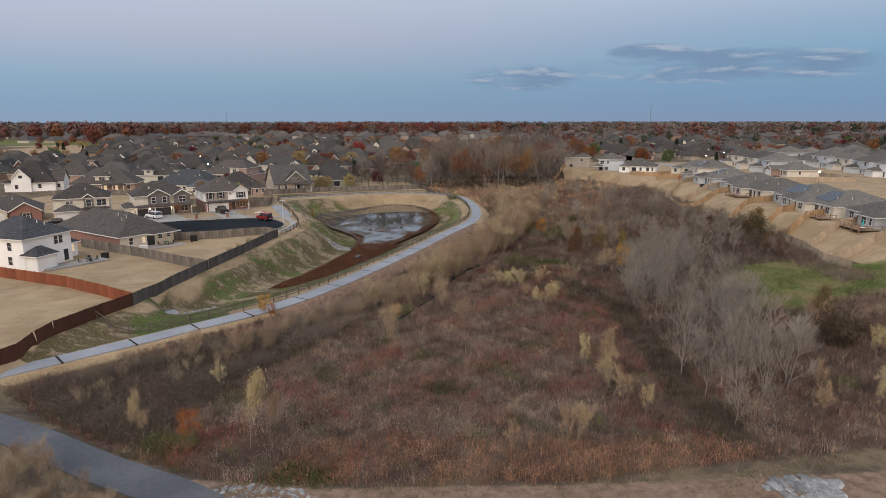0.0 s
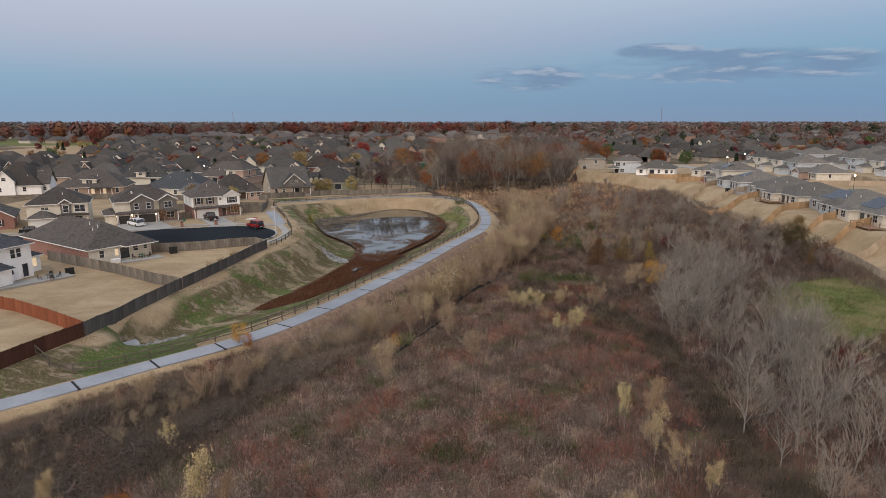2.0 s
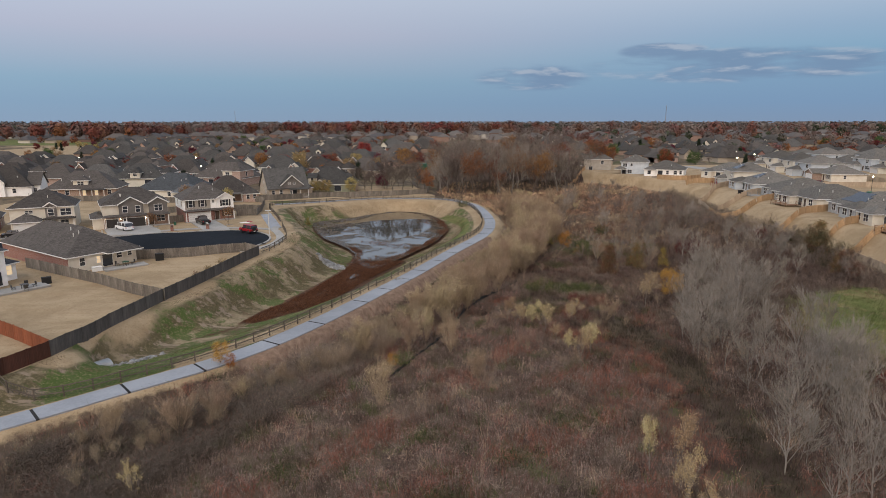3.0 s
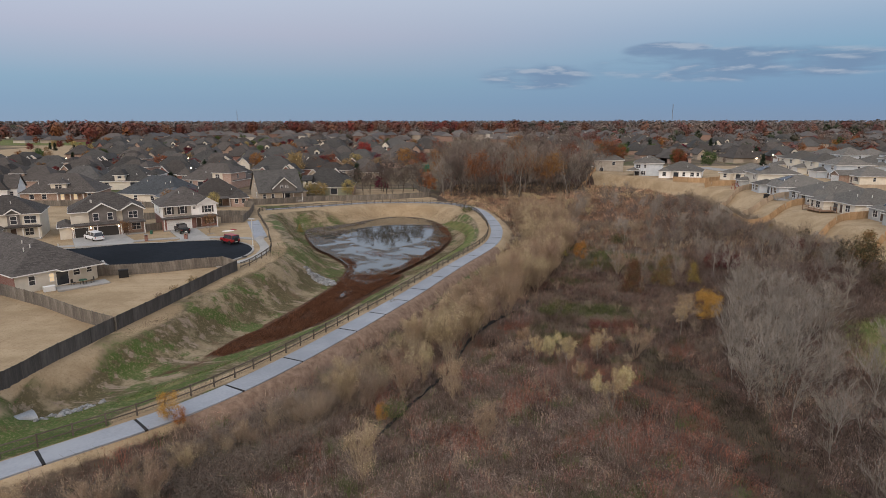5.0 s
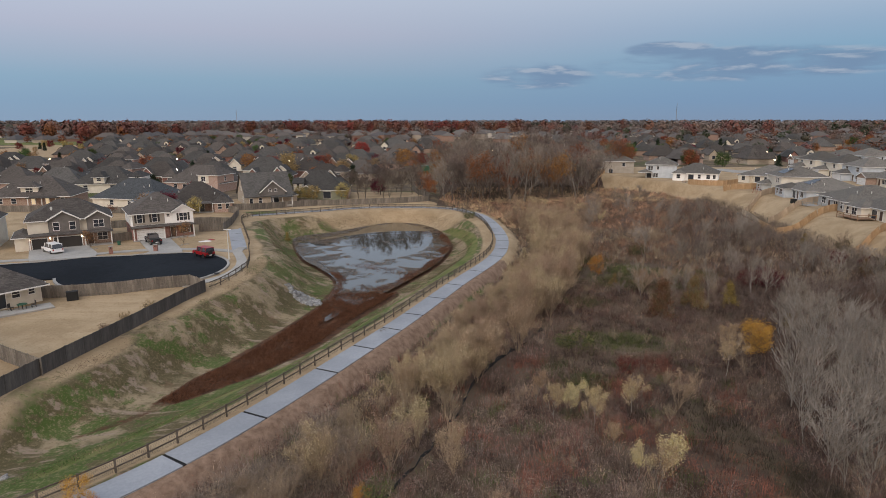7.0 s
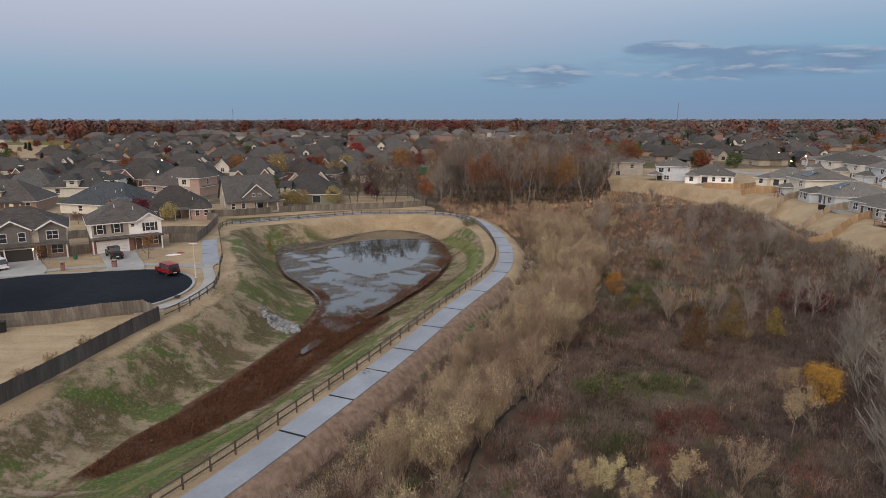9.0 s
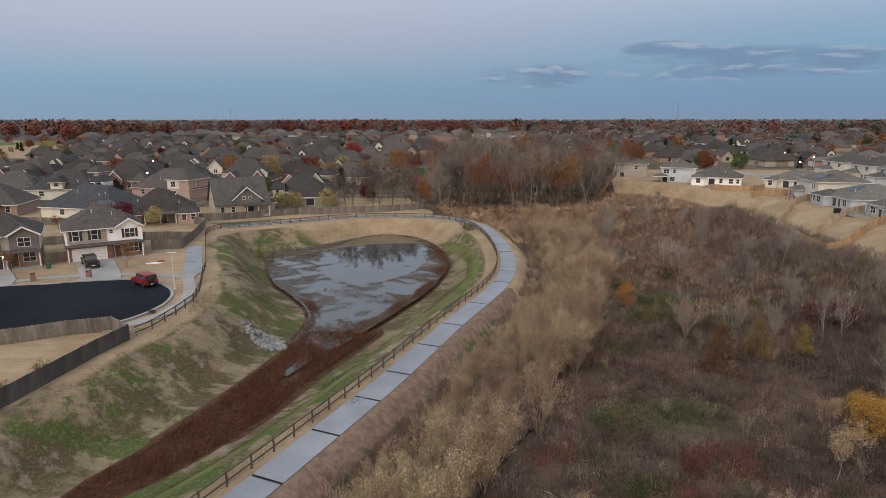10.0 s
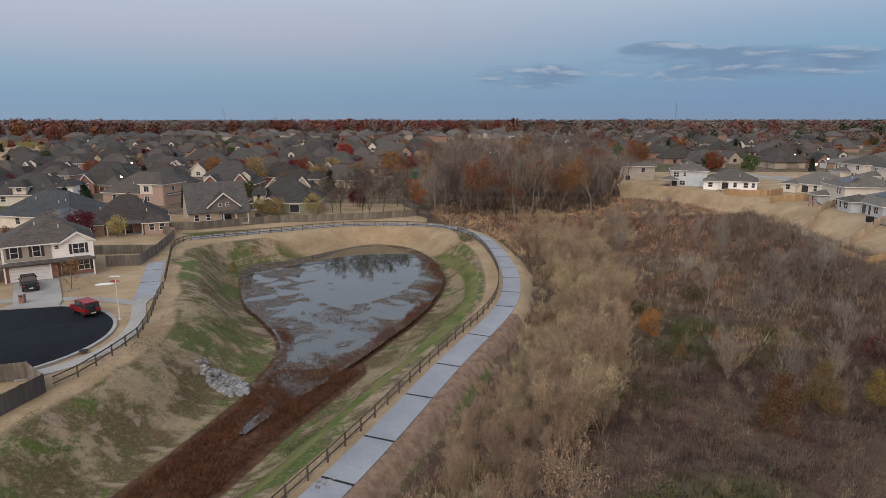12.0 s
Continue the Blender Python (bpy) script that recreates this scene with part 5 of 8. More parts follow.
def plant_scrub():
    for key, x, y, s in (("pale", -17.1, 49.5, 1.25), ("pale", -15.8, 50.8, 0.8), ("pale", 12.0, 50.4, 0.85), ("pale", 11.0, 49.4, 0.7), ("pale", 17.5, 61, 0.95), ("pale", 17.8, 64.4, 1.05), ("pale", 16.4, 66, 0.8),
                         ("pale", 19.7, 54.7, 0.7), ("pale", 18.6, 57.5, 0.8), ("pale", 6.4, 48.4, 0.65), ("pale", 8.1, 104.6, 0.9), ("pale", 12.8, 99.5, 0.95), ("pale", 14.4, 91.5, 0.8), ("pale", 17.3, 91.3, 1.1),
                         ("pale", 15.6, 89.9, 0.95), ("pale", 11.2, 103, 0.95), ("pale", 9.4, 101.7, 0.8), ("pale", 16.9, 102.5, 1.0), ("pale", 13.8, 96, 0.7), ("pale", -29, 52, 0.75), ("pale", -27, 50.5, 0.65), ("pale", -24, 62, 0.6),
                         ("pale", 36.4, 54, 0.8), ("pale", 40, 60, 0.7), ("pale", 49.6, 78, 0.9), ("pale", 54, 82, 0.8), ("pale", 52, 69, 0.85), ("pale", 44, 57, 0.7), ("pale", 30, 112, 1.2), ("pale", 33, 119, 1.0),
                         ("orange", 35.9, 117.5, 1.35), ("orange", 37.2, 119.5, 1.05), ("rusty", 29.5, 133, 1.75), ("rusty", 35.7, 137, 1.6), ("yellow", 41.2, 137.3, 1.5), ("redbush", 49.4, 149.2, 1.2),
                         ("orange", 25.5, 157, 1.1), ("yellow", 22.5, 160, 1.1), ("redbush", 52, 148, 1.5), ("orange", 33.5, 155, 0.5), ("olive", 38, 174, 1.2), ("olive", 15.3, 119.5, 1.35), ("olive", 13.6, 121, 0.8), ("redbush", 19.2, 112.6, 0.8), ("olive", -5.8, 88.4, 0.8), ("orange", -6.8, 87.6, 0.5), ("orange", -25.7, 84.4, 0.75),
                         ("orange", -24.6, 84.0, 0.5), ("orange", -23.4, 51.6, 0.8), ("olive", -25.2, 49.6, 0.9), ("olive", -22.8, 49.8, 0.7), ("redbush", 46, 80, 1.2), ("darkbush", 51, 74, 1.15), ("rusty", 55, 70, 1.5), ("rusty", 57, 88, 1.4),
                         ("olive", 44, 62, 0.8), ("rusty", 76.6, 147, 2.2), ("darkbush", 73.5, 143, 1.15), ("darkbush", 75.5, 149.5, 1.0), ("darkbush", 76, 138, 0.8), ("darkbush", 79, 172, 0.6), ("yellow", -42.4, 197, 0.9), ("whip", 79, 172, 1.2), ("olive", 30, 158, 0.9), ("yellow", 45, 128, 0.8), ("rusty", 27, 150, 0.7),
                         ("redbush", 14, 150, 0.7), ("straw", -7, 77.5, 1.0), ("straw", 0, 92, 0.9), ("straw", 3, 84, 0.8), ("straw", 30, 144, 0.9), ("straw", 22, 104, 0.8), ("olive", 3.4, 212, 1.1), ("yard", 2.4, 213.4, 0.95)):
        if key == "pale" and y < 86:
            put_plant(key, x, y, s * 1.4, 0.62)
        else:
            put_plant(key, x, y, s)
    # the grey thicket on the right
    for x, y, s in ((27.9, 60.4, 0.85), (33.5, 59.6, 0.95), (28.1, 54.1, 0.75), (31.2, 52.2, 0.6), (30.7, 97.6, 1.05)):
        put_plant("grey", x, y, s)
    rng = np.random.default_rng(41)
    thicket = [(27, 64), (38, 60), (42, 70), (46, 88), (46, 106), (50, 126), (42, 128), (36, 112), (30.5, 100), (29, 82)]
    for x, y in scatter(thicket, 68, 42):
        put_plant("grey", x, y, rng.uniform(0.55, 1.1))
    hollow = [(50, 128), (60, 124), (73, 130), (71, 190), (72, 225), (70, 245), (58, 258), (44, 250), (50, 200), (44, 160)]
    for x, y in scatter(hollow, 110, 43):
        put_plant("dim" if rng.uniform() < 0.6 else "grey", x, y, rng.uniform(0.5, 0.9) * (0.85 if y > 185 else 1.0))
    for x, y in scatter([(40, 56), (66, 58), (76, 84), (50, 92)], 16, 46):
        put_plant("whip", x, y, rng.uniform(0.6, 1.0))
    # growth along the foot of the yards
    for i, (x, y) in enumerate(scatter([(70, 120), (76, 128), (77, 150), (75.5, 180), (72, 180), (70, 160)], 30, 49)):
        put_plant(("dim", "dim", "rusty", "dim", "darkbush", "redbush")[i % 6], x, y, rng.uniform(0.6, 1.0) * (0.6 if i % 6 == 4 else 1.25 if i % 6 in (2, 5) else 0.9))
    for x, y in scatter([(66, 114), (73, 118), (74, 150), (72, 196), (73, 236), (68, 246), (64, 200)], 40, 55):
        put_plant("dim", x, y, rng.uniform(0.45, 0.75))
    for x, y in scatter([(18, 112), (44, 112), (56, 180), (58, 236), (30, 236), (26, 180)], 56, 56):
        put_plant(("dim", "grey", "whip")[int(rng.integers(0, 3))], x, y, rng.uniform(0.5, 0.85))
    for x, y in scatter([(-42, 58.5), (-33, 71.5), (-20, 87), (-14, 82), (-27, 64), (-37, 56)], 34, 50):
        put_plant("whip", x, y, rng.uniform(0.4, 0.75))
    # saplings between the path and the field
    band = [(-6.2, 116), (2.6, 137), (8.6, 152), (12.6, 165), (15.4, 180), (16, 196), (15.5, 210), (24, 214), (28, 196), (26, 172), (20, 150), (11.5, 126), (4, 110), (-5, 92), (-14, 82), (-26, 70), (-34, 66.5), (-31, 74), (-19.5, 87.5), (-13, 100)]
    for x, y in scatter(band, 250, 44, lambda x, y: line_distance(x, y, TRAIL)[0] > np.where(y < 118, 6.4, 4.6)):
        near = float(line_distance(np.array([x]), np.array([y]), TRAIL)[0][0])
        put_plant("straw" if (y > 104 and rng.uniform() < 0.85) or rng.uniform() < 0.3 else "whip", x, y, rng.uniform(0.7, 1.25) * min(1.15, 0.3 + 0.075 * (near - 3)))
    for x, y in scatter([(13.5, 150), (20, 152), (27, 172), (27, 204), (18, 206), (18, 180)], 34, 58):
        put_plant("straw", x, y, rng.uniform(0.9, 1.35))
    for x, y in scatter([(14, 205), (40, 205), (44, 235), (10, 246)], 40, 45):
        put_plant("pale" if rng.uniform() < 0.6 else "straw", x, y, rng.uniform(0.6, 1.0))
    for x, y in scatter([(-2, 90), (26, 96), (46, 150), (40, 200), (20, 190), (18, 140)], 36, 47):
        put_plant("whip", x, y, rng.uniform(0.35, 0.7))
    # near left corner below the dark path
    for x, y in scatter([(-42, 48), (-36.5, 47), (-29.5, 43.4), (-23, 40.2), (-22, 37), (-30, 37), (-42, 42)], 44, 48):
        put_plant("straw" if rng.uniform() < 0.45 else "whip", x, y, rng.uniform(0.42, 0.66))


plant_scrub()


def plant_woods():
    rng = np.random.default_rng(51)
    grove = [(-7, 262), (2, 250), (22, 250), (46, 262), (56, 286), (60, 330), (34, 345), (4, 335), (-10, 300)]
    for x, y in scatter(grove, 96, 52):
        put_plant(("grovegold", "grovepale", "grovepale", "grove", "grove", "grove", "grove", "grove", "grove")[int(rng.integers(0, 9))], x, y, rng.uniform(0.9, 1.38))
    put_plant("grovegold", 62, 300, 1.1)
    put_plant("grovegold", 64, 306, 1.05)
    put_plant("orange", -12, 268, 2.2)
    put_plant("orange", -9, 263, 1.5)
    for x, y, s, k in ((-33, 250, 1.0, "shore"), (-29.5, 243, 0.95, "shore"), (-25, 252, 1.15, "shore"), (-22, 244.5, 1.05, "shore"), (-19, 250, 1.1, "shore"), (-16, 262, 1.2, "shore"), (-38, 262, 1.0, "shore"), (-27, 260, 1.2, "shore"), (-13, 250, 0.9, "shore"), (-38, 246, 0.9, "gold"), (-46, 241, 0.8, "gold"), (-50, 240, 0.75, "gold"), (-28, 262, 1.1, "maroon"),
                       (-22, 268, 1.3, "yard"), (-36, 285, 1.3, "yard"), (-28, 290, 1.4, "yard"), (-42, 292, 1.2, "ever"), (-52, 384, 1.05, "scarlet"), (-38, 300, 1.4, "yard"), (-30, 310, 1.3, "yard"), (-48, 305, 1.3, "gold"),
                       (-14, 276, 0.75, "grove"), (-10, 282, 0.8, "grove"), (-4, 272, 0.7, "grovegold"), (-24, 300, 0.8, "grove"), (-18, 310, 0.85, "grovegold"), (-33, 322, 0.75, "grove"), (-26, 345, 1.3, "ember"), (-40, 352, 1.2, "maroon"), (-14, 350, 0.8, "grove"), (-50, 340, 1.2, "gold"), (-66, 340, 1.2, "maroon"), (-86, 330, 1.2, "maroon"), (-95, 336, 1.1, "maroon"), (-110, 300, 1.0, "ever"), (-106, 304, 0.9, "ever"), (-102, 298, 0.8, "ember"), (-56, 300, 1.2, "rust"), (-62, 310, 1.7, "rust"), (-70, 300, 1.6, "gold"), (-44, 330, 1.2, "yard"), (-20, 330, 1.2, "yard")):
        put_plant(k, x, y, s)
    for x, y, s, k in ((-54.2, 165.4, 0.95, "rust"), (-70.2, 160.8, 0.8, "rust"), (-79, 200, 0.9, "gold"), (-75.5, 203, 1.0, "maroon"), (-69, 205, 0.7, "gold"), (-88, 200, 0.7, "rust"), (-95, 158, 0.9, "rust"),
                       (-117, 224, 0.9, "gold"), (-150, 220, 0.8, "gold"), (-100, 246, 1.0, "ever"), (-104, 244, 0.9, "ever"), (-97, 243, 0.8, "ever"), (-84, 240, 0.8, "maroon"), (-60, 262, 0.9, "leaf"), (-90, 228, 0.6, "rust")):
        put_plant(k, x, y, s)
    for i, (x, y, s) in enumerate(((-41.2, 109.6, 0.6), (-40.7, 114.4, 1.0), (-40.2, 118.0, 1.05), (-39.6, 122.6, 1.1), (-42.0, 104.5, 0.5), (-39.0, 128.5, 0.6), (-38.4, 130.6, 0.5), (-41.6, 107, 0.45))):
        put_plant("shrub", x, y, s)
    # between the far houses
    streets = [(-330, 270), (-330, 620), (-20, 640), (-18, 340), (-60, 290)]
    kinds = ["maroon", "ember", "gold", "ever", "leaf", "yard", "maroon", "ember"]
    for i, (x, y) in enumerate(scatter(streets, 190, 53)):
        put_plant(kinds[i % 8], x, y, rng.uniform(0.6, 1.1))
    for i, (x, y) in enumerate(scatter([(150, 300), (360, 300), (420, 560), (60, 560), (70, 380)], 95, 54)):
        put_plant(["ember", "maroon", "leaf", "ever", "ember", "yard"][i % 6], x, y, rng.uniform(0.7, 1.25))


plant_woods()


def build_far_woods():
    """Wooded distance up to the horizon: crowns of loose leaf clumps, joined."""
    rng = np.random.default_rng(61)
    vs, fs, ts = [], [], []
    off = 0

    def add(x, y, h, c, per, leaf):
        """Crowns at plan points, each of many small faces round one middle."""
        nonlocal off
        n = len(x)
        hh = np.repeat(h, per)
        d = unit(rng.normal(0, 1, (n * per, 3))) * (rng.uniform(0.2, 1, (n * per, 1)) ** 0.5)
        p = np.repeat(np.c_[x, y, gz(x, y) + h * 0.55], per, 0) + d * np.c_[hh * 0.42, hh * 0.42, hh * 0.48]
        out = unit(unit(d) + rng.normal(0, 0.3, (n * per, 3)) + np.array([0, 0, 0.25]))
        u = unit(np.cross(out, rng.normal(0, 1, (n * per, 3))))
        w = np.cross(out, u)
        s = (hh * leaf * rng.uniform(0.6, 1.4, n * per))[:, None]
        vs.append(np.stack([p - u * s, p + w * s * 0.8, p + u * s, p - w * s * 0.8], 1).reshape(-1, 3))
        fs.append(np.arange(n * per * 4).reshape(-1, 4) + off)
        ts.append(np.repeat(np.repeat(c, per, 0), 4, 0))
        off += n * per * 4

    def tones(cols, n):
        return np.array(cols, float)[rng.integers(0, len(cols), n)] * rng.uniform(0.75, 1.25, (n, 1))

    def belt(n, y0, y1, xs, h0, h1, cols, per, leaf):
        y = y0 + (y1 - y0) * rng.uniform(0, 1, n) ** 1.3
        add(rng.uniform(-xs, xs, n) * (y / y1 * 0.75 + 0.25), y, rng.uniform(h0, h1, n), tones(cols, n), per, leaf)

    def wood(n, area, h0, h1, cols, per, leaf):
        x, y = scatter(area, n, 62 + n).T
        add(x, y, rng.uniform(h0, h1, n), tones(cols, n), per, leaf)

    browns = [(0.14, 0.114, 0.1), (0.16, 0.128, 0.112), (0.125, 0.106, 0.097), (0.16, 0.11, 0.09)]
    # the farthest belt has distance haze put into its leaf colour
    hazed_greys = [(0.15, 0.132, 0.126), (0.17, 0.148, 0.14), (0.135, 0.122, 0.118)]
    warm = [(0.15, 0.07, 0.056), (0.16, 0.082, 0.056), (0.135, 0.064, 0.058), (0.135, 0.088, 0.076)]
    dark = [(0.05, 0.06, 0.035), (0.06, 0.055, 0.04)]
    autumn = browns * 3 + warm * 2 + dark * 2 + [(0.16, 0.06, 0.03), (0.12, 0.035, 0.035)]
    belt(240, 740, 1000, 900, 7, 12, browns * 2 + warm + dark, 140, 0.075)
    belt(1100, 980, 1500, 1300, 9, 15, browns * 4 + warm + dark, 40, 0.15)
    belt(3600, 1300, 4600, 3900, 10, 17, hazed_greys, 14, 0.2)
    wood(420, [(78, 430), (330, 420), (480, 560), (640, 760), (760, 1000), (90, 1000), (60, 620)], 6, 11, autumn, 140, 0.08)
    wood(130, [(-260, 640), (20, 640), (60, 900), (-300, 900)], 5, 9, autumn, 140, 0.08)
    for cx, cy, sx, sy, n, h0, h1, cols in ((-385, 700, 44, 20, 50, 15, 22, warm + [(0.2, 0.085, 0.04), (0.13, 0.045, 0.035)]), (-400, 610, 90, 40, 14, 6, 10, browns + [(0.15, 0.055, 0.03)]),
                                            (-85, 900, 90, 25, 150, 15, 21, warm + [(0.15, 0.042, 0.034), (0.13, 0.05, 0.03)]), (-260, 880, 80, 25, 80, 13, 19, warm + browns), (-430, 900, 90, 30, 70, 12, 18, browns),
                                            (90, 900, 120, 60, 110, 9, 14, browns), (130, 960, 26, 10, 26, 14, 17, dark), (430, 860, 190, 70, 170, 12, 20, warm + dark + browns)):
        add(rng.normal(cx, sx, n), rng.normal(cy, sy, n), rng.uniform(h0, h1, n), tones(cols, n), 170, 0.07)
    tagged(new("far_woods", raw_mesh("far_woods", np.vstack(vs), np.vstack(fs), "far_foliage", np.vstack(ts))), "brown and rust autumn woods, coloured hazy grey towards the horizon", "woods", kind="stuff")


build_far_woods()


# ---- houses ----
def roof_bm(x0, x1, y0, y1, z, pitch, style="hip", over=0.45, thick=0.2):
    """hip: slopes on four sides; x or y: a gable roof whose ridge runs along that axis."""
    x0, x1, y0, y1 = x0 - over, x1 + over, y0 - over, y1 + over
    z -= over * pitch * 0.5
    w, d = x1 - x0, y1 - y0
    along = style if style != "hip" else ("x" if w >= d else "y")
    half = (d if along == "x" else w) / 2
    top = z + half * pitch
    inset = half if style == "hip" else 0.0
    if along == "x":
        ym = (y0 + y1) / 2
        a, b = (x0 + inset, ym, top), (x1 - inset, ym, top)
    else:
        xm = (x0 + x1) / 2
        a, b = (xm, y0 + inset, top), (xm, y1 - inset, top)
    bm = bmesh.new()
    if style != "hip":
        lo, hi_ = (y0, y1) if along == "x" else (x0, x1)
        m = (lo + hi_) / 2
        add_prism(bm, [(lo, z - thick), (m, top - thick), (hi_, z - thick), (hi_, z), (m, top), (lo, z)], along, *((x0, x1) if along == "x" else (y0, y1)))
        return bm, top
    c = [(x0, y0), (x1, y0), (x1, y1), (x0, y1)]
    hi = [bm.verts.new((*p, z)) for p in c]
    lo = [bm.verts.new((*p, z - thick)) for p in c]
    A = bm.verts.new(a)
    B = bm.verts.new(b) if (Vector(a) - Vector(b)).length > 0.01 else A
    bm.faces.new(lo[::-1])
    for i in range(4):
        j = (i + 1) % 4
        bm.faces.new((lo[i], lo[j], hi[j], hi[i]))
    if along == "x":
        quads = [(hi[0], hi[1], B, A), (hi[2], hi[3], A, B), (hi[1], hi[2], B), (hi[3], hi[0], A)]
    else:
        quads = [(hi[1], hi[2], B, A), (hi[3], hi[0], A, B), (hi[0], hi[1], A), (hi[2], hi[3], B)]
    for q in quads:
        vs = []
        for v in q:
            if v not in vs:
                vs.append(v)
        bm.faces.new(vs)
    return bm, top


MESHES = {}


def shared(key, make):
    if key not in MESHES:
        MESHES[key] = make()
    return MESHES[key]


def ring_bm(w, h, t, y0, y1, bars=()):
    """An upright surround in the plane of a wall, with bars across."""
    bm = bmesh.new()
    add_box(bm, -w / 2 - t, y0, -t, w / 2 + t, y1, 0)
    add_box(bm, -w / 2 - t, y0, h, w / 2 + t, y1, h + t)
    add_box(bm, -w / 2 - t, y0, 0, -w / 2, y1, h)
    add_box(bm, w / 2, y0, 0, w / 2 + t, y1, h)
    for kind, p in bars:
        if kind == "v":
            add_box(bm, p - 0.035, y0, 0, p + 0.035, y1, h)
        else:
            add_box(bm, -w / 2, y0, p - 0.03, w / 2, y1, p + 0.03)
    return bm


def wall_pose(x, y, z, face):
    return pose(x, y, z, 0, 0, {"f": 0, "r": 90, "b": 180, "l": -90}[face])


def plain_window(w, h):
    """A far window: white surround and dark glass in one piece."""
    bm = box_bm(-w / 2 - 0.1, -0.07, -0.1, w / 2 + 0.1, 0.0, h + 0.1)
    bm.faces.ensure_lookup_table()
    front = min(bm.faces, key=lambda fc: fc.calc_center_median().y)
    bmesh.ops.inset_region(bm, faces=[front], thickness=0.1, depth=-0.03)
    front.material_index = 1
    me = bm_mesh("window", bm, "trim_white")
    me.materials.append(MATS["glass_dark"])
    return me


def opening(parent, kind, x, z, w, h, face, y=0.0, lite=False):
    """Windows and doors set on a wall. face: f faces -y, b +y, l -x, r +x."""
    m = wall_pose(x, y, z, face)
    if lite and kind in ("win", "shut"):
        part("window", shared(("far_window", w, h), lambda: plain_window(w, h)), "", parent, m=m)
    elif kind in ("win", "lit", "shut"):
        bars = [("h", h / 2)] + ([("v", 0.0)] if w > 1.3 else [])
        me = shared(("window", w, h), lambda: bm_mesh("window", ring_bm(w, h, 0.09, -0.07, 0.0, bars), "trim_white"))
        win = part("window", me, "", parent, m=m)
        glass = "glass_lit" if kind == "lit" else "glass_dark"
        part("pane", shared(("pane", w, h, glass), lambda: bm_mesh("pane", box_bm(-w / 2, -0.03, 0, w / 2, 0.0, h), glass)), "", win)
        if kind == "shut":
            for s in (-1, 1):
                c = s * (w / 2 + 0.32)
                part("shutter", shared(("shutter", h), lambda: bm_mesh("shutter", box_bm(-0.2, -0.06, -0.05, 0.2, 0, h + 0.05, bevel=0.015), "trim_dark")), "", win, m=pose(c, 0, 0))
    elif kind == "garage":
        def make():
            bm = bmesh.new()
            for k in range(4):
                add_box(bm, -w / 2, -0.05, k * h / 4 + 0.015, w / 2, 0.0, (k + 1) * h / 4 - 0.015)
                for q in range(int(w / 0.6)):
                    cx = -w / 2 + (q + 0.5) * w / int(w / 0.6)
                    add_box(bm, cx - 0.2, -0.065, k * h / 4 + 0.1, cx + 0.2, -0.05, (k + 1) * h / 4 - 0.1)
            return bm_mesh("garage_door", bm, "door_white")
        g = part("garage_door", shared(("garage", w, h), make), "", parent, "white panelled garage door", m)
        part("door_surround", shared(("surround", w, h), lambda: bm_mesh("door_surround", ring_bm(w, h, 0.12, -0.09, 0.0), "trim_white")), "", g)
    elif kind == "dark_garage":
        # no real opening: a dark board carries the garage's inner shade as colour
        g = part("garage_door", shared(("dgarage", w, h), lambda: bm_mesh("garage_door", box_bm(-w / 2, -0.04, 0, w / 2, 0.0, h), "trim_dark")), "", parent, "dark panel coloured as the shade inside an open garage", m)
        part("door_surround", shared(("surround", w, h), lambda: bm_mesh("door_surround", ring_bm(w, h, 0.12, -0.09, 0.0), "trim_white")), "", g)
    else:
        mat = "door_brown" if kind == "door" else ("glass_dark" if kind == "patio" else "door_white")
        dr = part("door", shared(("door", w, h, mat), lambda: bm_mesh("door", box_bm(-w / 2, -0.05, 0, w / 2, 0, h, bevel=0.01), mat)), "", parent, "", m)
        part("door_frame", shared(("dframe", w, h), lambda: bm_mesh("door_frame", ring_bm(w, h, 0.08, -0.07, 0.0), "trim_white")), "", dr)


